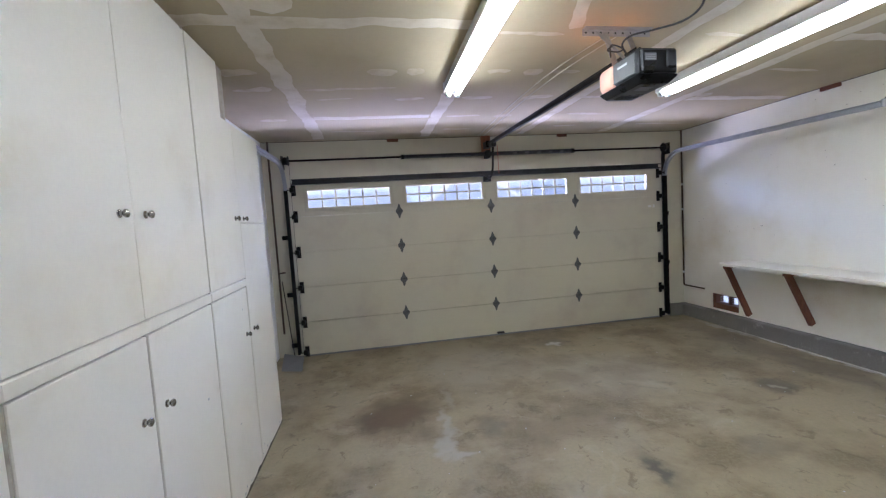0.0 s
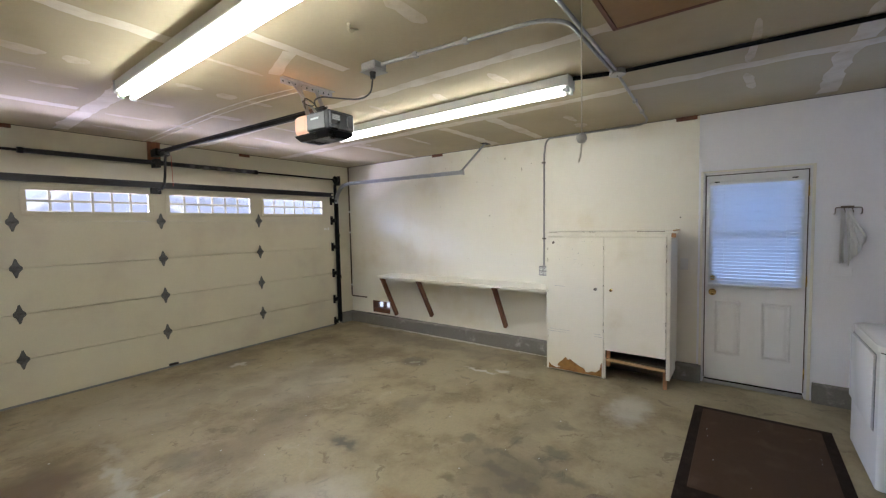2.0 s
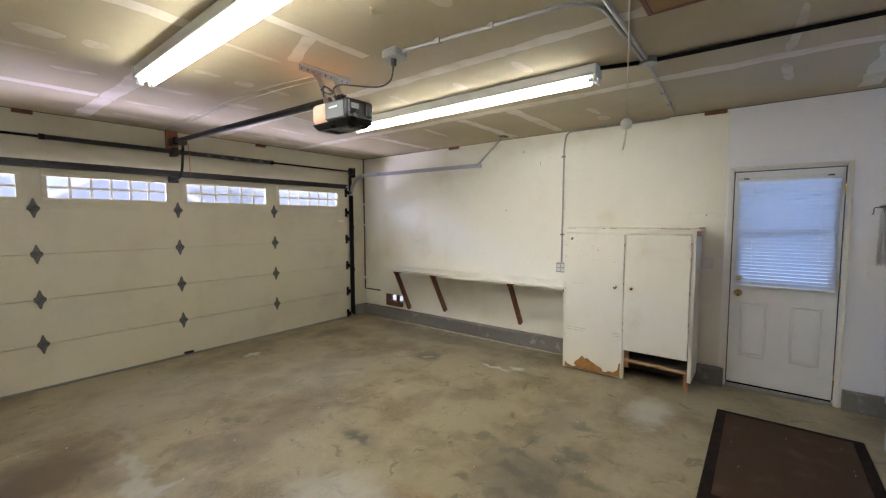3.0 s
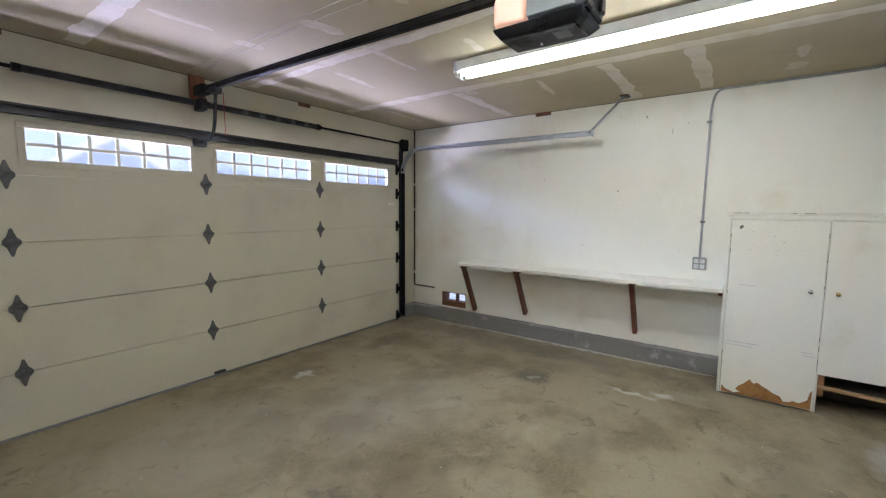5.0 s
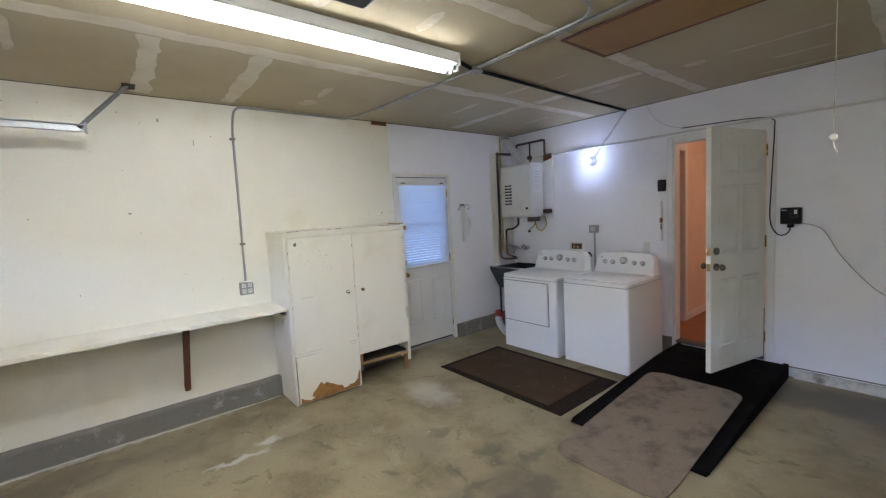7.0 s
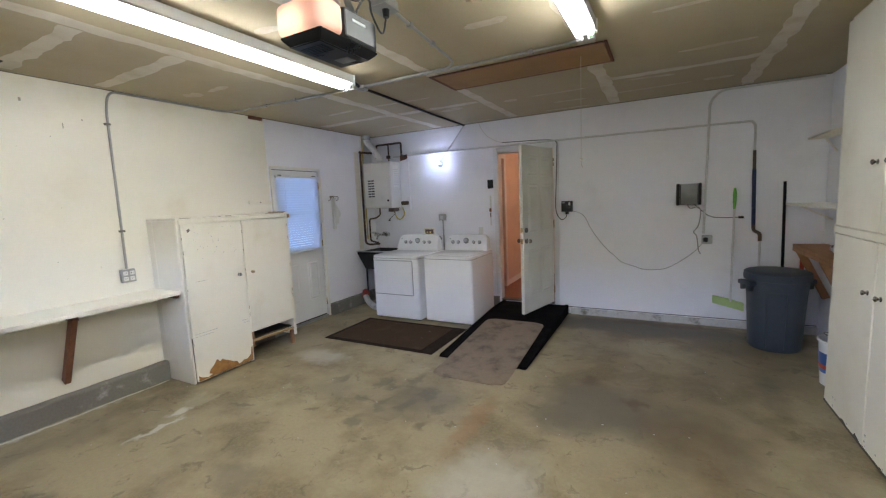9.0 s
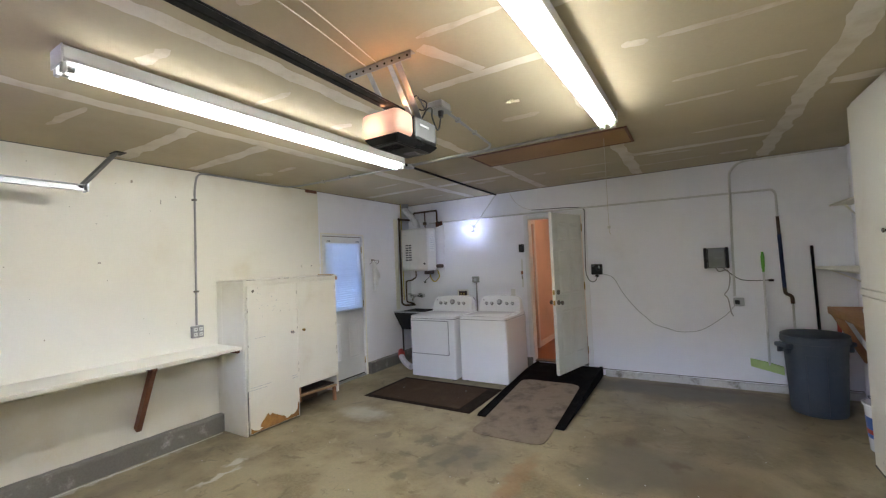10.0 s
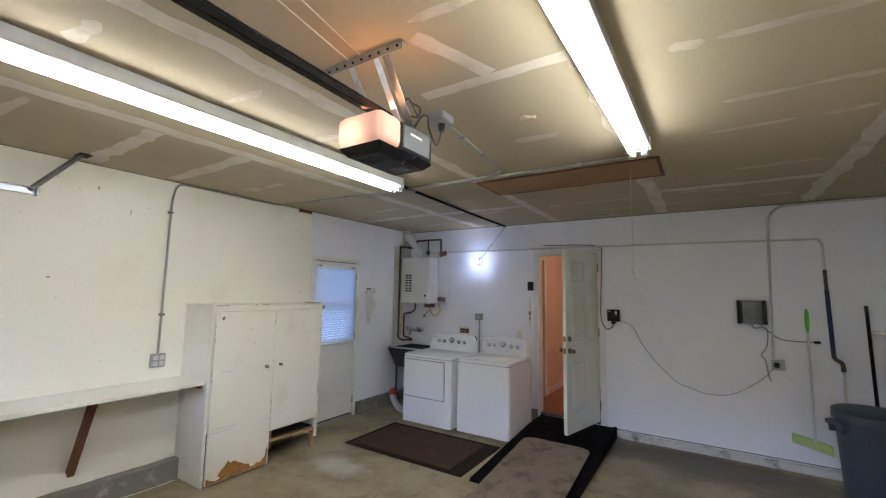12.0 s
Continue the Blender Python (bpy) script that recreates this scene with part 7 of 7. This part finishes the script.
def rug():
    x0, x1, y0, y1, rad = 1.528, 2.225, -1.17, 0.325, 0.10
    bm = bmesh.new()
    n, m = 40, 16
    grid = []
    for i in range(n + 1):
        y = y0 + (y1 - y0) * i / n
        e = min(y - y0, y1 - y)
        ins = rad - math.sqrt(max(0, rad * rad - (rad - e) ** 2)) if e < rad else 0.0
        row = []
        for j in range(m + 1):
            u = j / m
            x = x0 + ins + (x1 - x0 - 2 * ins) * u + (y - y1) * -0.01
            z = (ramp_height(y) + 0.004 if y < RY0 else 0.014 * max(0.0, 1 - (y - RY0) / 0.12)) + 0.004 + 0.003 * abs(noise.noise((x * 4, y * 4, 2)))
            row.append(bm.verts.new((x, y, z)))
        grid.append(row)
    for i in range(n):
        for j in range(m):
            bm.faces.new((grid[i][j], grid[i][j + 1], grid[i + 1][j + 1], grid[i + 1][j]))
    r = bmesh.ops.extrude_face_region(bm, geom=list(bm.faces))
    for v in [g for g in r["geom"] if isinstance(g, bmesh.types.BMVert)]:
        v.co.z += 0.007
    solo("rug", bm, "rug_tan", (1.93, -0.5, 0.0), "worn tan rug with rounded corners laid over the ramp", "rug", smooth=True)


rug()


# ---- south-west corner: bin, tools, shelves ----
def bin_can():
    cx, cy, k = -0.60, -1.53, 0.89
    t = thing("trash_can", (cx, cy, 0), "large dark blue-grey round plastic trash can", "trash can")
    prof = [(0.225, 0.0), (0.235, 0.02), (0.262, 0.55), (0.272, 0.66), (0.272, 0.70), (0.292, 0.705), (0.295, 0.745), (0.285, 0.765), (0.272, 0.765), (0.262, 0.70), (0.225, 0.04)]
    prof = [(a * k, z * 0.955) for a, z in prof]
    part("body", lathe(prof, (cx, cy, 0), 40), "bin_plastic", t, smooth=True)
    part("lid", lathe([(a * k, z * 0.955) for a, z in ((0.288, 0.7665), (0.292, 0.776), (0.27, 0.79), (0.16, 0.80), (0.02, 0.803))], (cx, cy, 0), 40), "bin_plastic", t, smooth=True)
    for a in (25, 205):
        m = Matrix.Translation((cx, cy, 0)) @ Matrix.Rotation(radians(a), 4, "Z") @ Matrix.Diagonal((k, k, 0.955, 1))
        bm = box(0.27, 0.35, -0.095, 0.095, 0.655, 0.70, 0.014, 2)
        box(0.285, 0.335, -0.075, -0.045, 0.60, 0.66, 0.006, bm=bm)
        box(0.285, 0.335, 0.045, 0.075, 0.60, 0.66, 0.006, bm=bm)
        bm.transform(m)
        part("handle", bm, "bin_plastic", t, "moulded side handle", smooth=True)
    for a in (62, 100):
        m = Matrix.Translation((cx, cy, 0)) @ Matrix.Rotation(radians(a), 4, "Z") @ Matrix.Diagonal((k, k, 0.955, 1))
        bm = beam((0.240, 0, 0.03), (0.269, 0, 0.60), 0.010, 0.012)
        bm.transform(m)
        part("rib", bm, "bin_plastic", t)
    arc = [(cx + k * 0.2685 * math.cos(radians(a)), cy + k * 0.2685 * math.sin(radians(a)), 0.573) for a in range(62, 101, 4)]
    part("rib", tube(arc, 0.006, 6), "bin_plastic", t)


bin_can()
t = thing("broom", (-0.30, S_Y + 0.1, 0.14), "squeegee broom with pale green head and lime grip against the wall", "broom")
part("grip", tube([(-0.313, S_Y + 0.02, 1.555), (-0.313, S_Y + 0.024, 1.50), (-0.312, S_Y + 0.03, 1.40), (-0.312, S_Y + 0.035, 1.33)], [0.010, 0.018, 0.017, 0.011], 10), "green", t, smooth=True)
part("pole", rod((-0.312, S_Y + 0.034, 1.34), (-0.306, S_Y + 0.045, 0.30), 0.011, seg=10), "white_conduit", t, "white metal pole", smooth=True)
part("head", prism([(-0.43, S_Y + 0.002, 0.20), (-0.14, S_Y + 0.002, 0.275), (-0.14, S_Y + 0.002, 0.355), (-0.29, S_Y + 0.002, 0.325), (-0.43, S_Y + 0.002, 0.285)], (0, 0.05, 0)), "green_pale", t, "pale green head")
t = thing("dark_pole", (-0.73, S_Y + 0.1, 0), "dark metal pole leaning on the wall", "pole")
part("pole", rod((-0.735, S_Y + 0.025, 1.60), (-0.74, S_Y + 0.12, 0.0), 0.0135, seg=10), "dark_metal", t, smooth=True)


def west_shelf(z, x1, y0, y1, label):
    t = thing("wall_shelf", (W_X, (y0 + y1) / 2, z), label, "shelf", "wall shelves")
    part("board", box(W_X + 0.002, x1, y0, y1, z - 0.018, z, 0.003), "cab_white", t)
    for y in (y0 + 0.25, y1 - 0.25):
        part("bracket", beam((W_X + 0.012, y, z - 0.16), (x1 - 0.06, y, z - 0.02), 0.018, 0.012), "cab_white", t)


west_shelf(1.375, -0.745, S_Y + 0.002, -0.42, "white painted wall shelf beside the cabinets")
west_shelf(2.02, -0.90, S_Y + 0.002, -0.42, "high white painted wall shelf")
t = thing("corner_bench", (W_X, -1.3, 0), "rough wooden corner bench with diagonal braces", "workbench")
part("top", box(W_X + 0.002, -0.80, S_Y + 0.13, -0.42, 0.93, 0.965, 0.003), "raw_wood", t, "bare wood top")
part("edge_rail", box(-0.835, -0.80, S_Y + 0.13, -0.42, 0.895, 0.929, 0.003), "raw_wood", t)
for y in (-1.80, -1.15):
    part("brace", beam((-0.82, y, 0.92), (W_X + 0.03, y, 0.45), 0.04, 0.06, bevel=0.003), "raw_wood", t, "diagonal wooden brace")
part("post", box(-0.90, -0.87, S_Y + 0.10, S_Y + 0.128, 0.0, 0.95, 0.003), "red", t, "red painted post")
bm = ball((-0.93, -1.0, 1.03), 0.11, seg=14, squash=(0.9, 1.3, 0.55))
for v in bm.verts:
    v.co += Vector((noise.noise(v.co * 14), noise.noise(v.co * 13 + Vector((5, 0, 0))), noise.noise(v.co * 12) * 0.6)) * 0.02
solo("plastic_bag", bm, "clear_plastic", (-0.93, -1.0, 0.965), "crumpled clear plastic bag on the corner bench", "plastic bag", smooth=True)
t = thing("paint_bucket", (-0.86, -0.72, 0), "white plastic bucket with a blue and red label", "bucket")
part("pail", lathe([(0.125, 0.0), (0.145, 0.34), (0.155, 0.345), (0.155, 0.36), (0.140, 0.36), (0.12, 0.03)], (-0.86, -0.72, 0), 28), "enamel", t, smooth=True)
part("label", lathe([(0.1315, 0.10), (0.1415, 0.26), (0.1405, 0.26), (0.1305, 0.10)], (-0.86, -0.72, 0), 28), "blue", t, "blue printed label", smooth=True)
part("label_band", lathe([(0.1345, 0.13), (0.1365, 0.165), (0.1355, 0.165), (0.1335, 0.13)], (-0.86, -0.72, 0), 28), "red", t, smooth=True)
part("bail", tube(smooth_line([(-0.86, -0.875, 0.345), (-0.775, -0.80, 0.39), (-0.745, -0.72, 0.40), (-0.775, -0.64, 0.39), (-0.86, -0.565, 0.345)], 5), 0.004, 6), "dull_steel", t)


# ---- outside, seen through the door lights ----
def neighbour(cx, cy, label):
    t = thing("neighbour_house", (cx, cy + 4, -0.2), label, "house", "houses across the street")
    part("wall", box(cx - 9, cx + 9, cy, cy + 8, -0.2, 1.9), "exterior", t)
    part("roof", prism([(cx - 9.6, cy - 0.8, 1.85), (cx - 9.6, cy + 8.8, 1.85), (cx - 9.6, cy + 4, 3.6)], (12.0, 0, 0)), "roof", t, "grey shingle roof")
    part("gable_roof", prism([(cx + 2.0, cy - 1.4, 1.88), (cx + 8.8, cy - 1.4, 1.88), (cx + 5.4, cy - 1.4, 4.1)], (0, 8.0, 0)), "roof", t, "grey shingle gable roof")
    part("fascia", prism([(cx + 1.7, cy - 1.5, 1.88), (cx + 2.1, cy - 1.5, 1.88), (cx + 5.4, cy - 1.5, 4.05), (cx + 8.7, cy - 1.5, 1.88), (cx + 9.1, cy - 1.5, 1.88), (cx + 5.4, cy - 1.5, 4.3)], (0, 0.09, 0)), "white_trim", t, "white gable fascia")
    # pale strips paint sunlight onto the edges of the shingles
    for k in range(5):
        z = 2.25 + 0.32 * k
        y = cy - 0.8 + (z - 1.85) * 4.8 / 1.75 - 0.07
        part("shingle_course", box(cx - 9.6, cx + 2.0, y, y + 0.05, z, z + 0.05), "exterior", t, "pale shingle edge, sunlight put into its colour")
    for x in (cx - 6, cx - 2, cx + 4):
        w = part("window", box(x, x + 1.6, cy - 0.05, cy + 0.01, 0.5, 1.6, 0.02), "door_white", t)
        part("pane", box(x + 0.08, x + 1.52, cy - 0.07, cy - 0.051, 0.58, 1.52), "grey_plastic", w)


neighbour(0, 22, "pale low house across the street with a grey roof")
neighbour(19.5, 23, "pale house further along the street with a white gable")


def tree(x, y, h, seed):
    rnd = random.Random(seed)
    t = thing("street_tree", (x, y, -0.2), "leafy street tree beyond the driveway", "tree", "street trees")
    bm = tube([(x, y, -0.2), (x + 0.1, y, h * 0.3), (x, y + 0.1, h * 0.55)], [0.18, 0.14, 0.09], 8)
    for k in range(6):
        a = rnd.random() * 6.28
        tube([(x, y, h * (0.3 + 0.04 * k)), (x + math.cos(a) * 0.9, y + math.sin(a) * 0.9, h * 0.6), (x + math.cos(a) * 1.5, y + math.sin(a) * 1.5, h * 0.8)], [0.07, 0.05, 0.02], 6, bm)
    part("trunk", bm, "bark", t)
    bm = bmesh.new()
    for k in range(900):
        d = Vector((rnd.gauss(0, 1), rnd.gauss(0, 1), rnd.gauss(0, 0.8)))
        p = Vector((x, y, h * 0.72)) + d.normalized() * (0.5 + 1.7 * rnd.random() ** 0.6) + d * 0.1
        s = rnd.uniform(0.06, 0.16)
        u = Vector((rnd.gauss(0, 1), rnd.gauss(0, 1), rnd.gauss(0, 1))).normalized() * s
        v = u.orthogonal().normalized() * s * 0.6
        bm.faces.new([bm.verts.new(p + w) for w in (u, v, -u, -v)])
    part("crown", bm, "leaves", t)


tree(-5.5, 24, 3.4, 1)
tree(11.5, 26, 3.4, 2)
solo("backdrop", box(-160, 160, 118, 119, -5, 45), "haze_glow", (0, 118, -5), "bright hazy sky low over the street", "sky", kind="structure")
# unseen slab added over garage and hall to keep sun and sky out
solo("sky_block_slab", box(W_X - 0.5, E_X + 0.4, S_Y - 3.2, N_Y + 0.5, CEIL + 0.13, CEIL + 0.3), "roof", (1.7, 1.5, CEIL + 0.13), "unseen dark slab over the garage, added to block sun and sky", "roof", kind="structure")
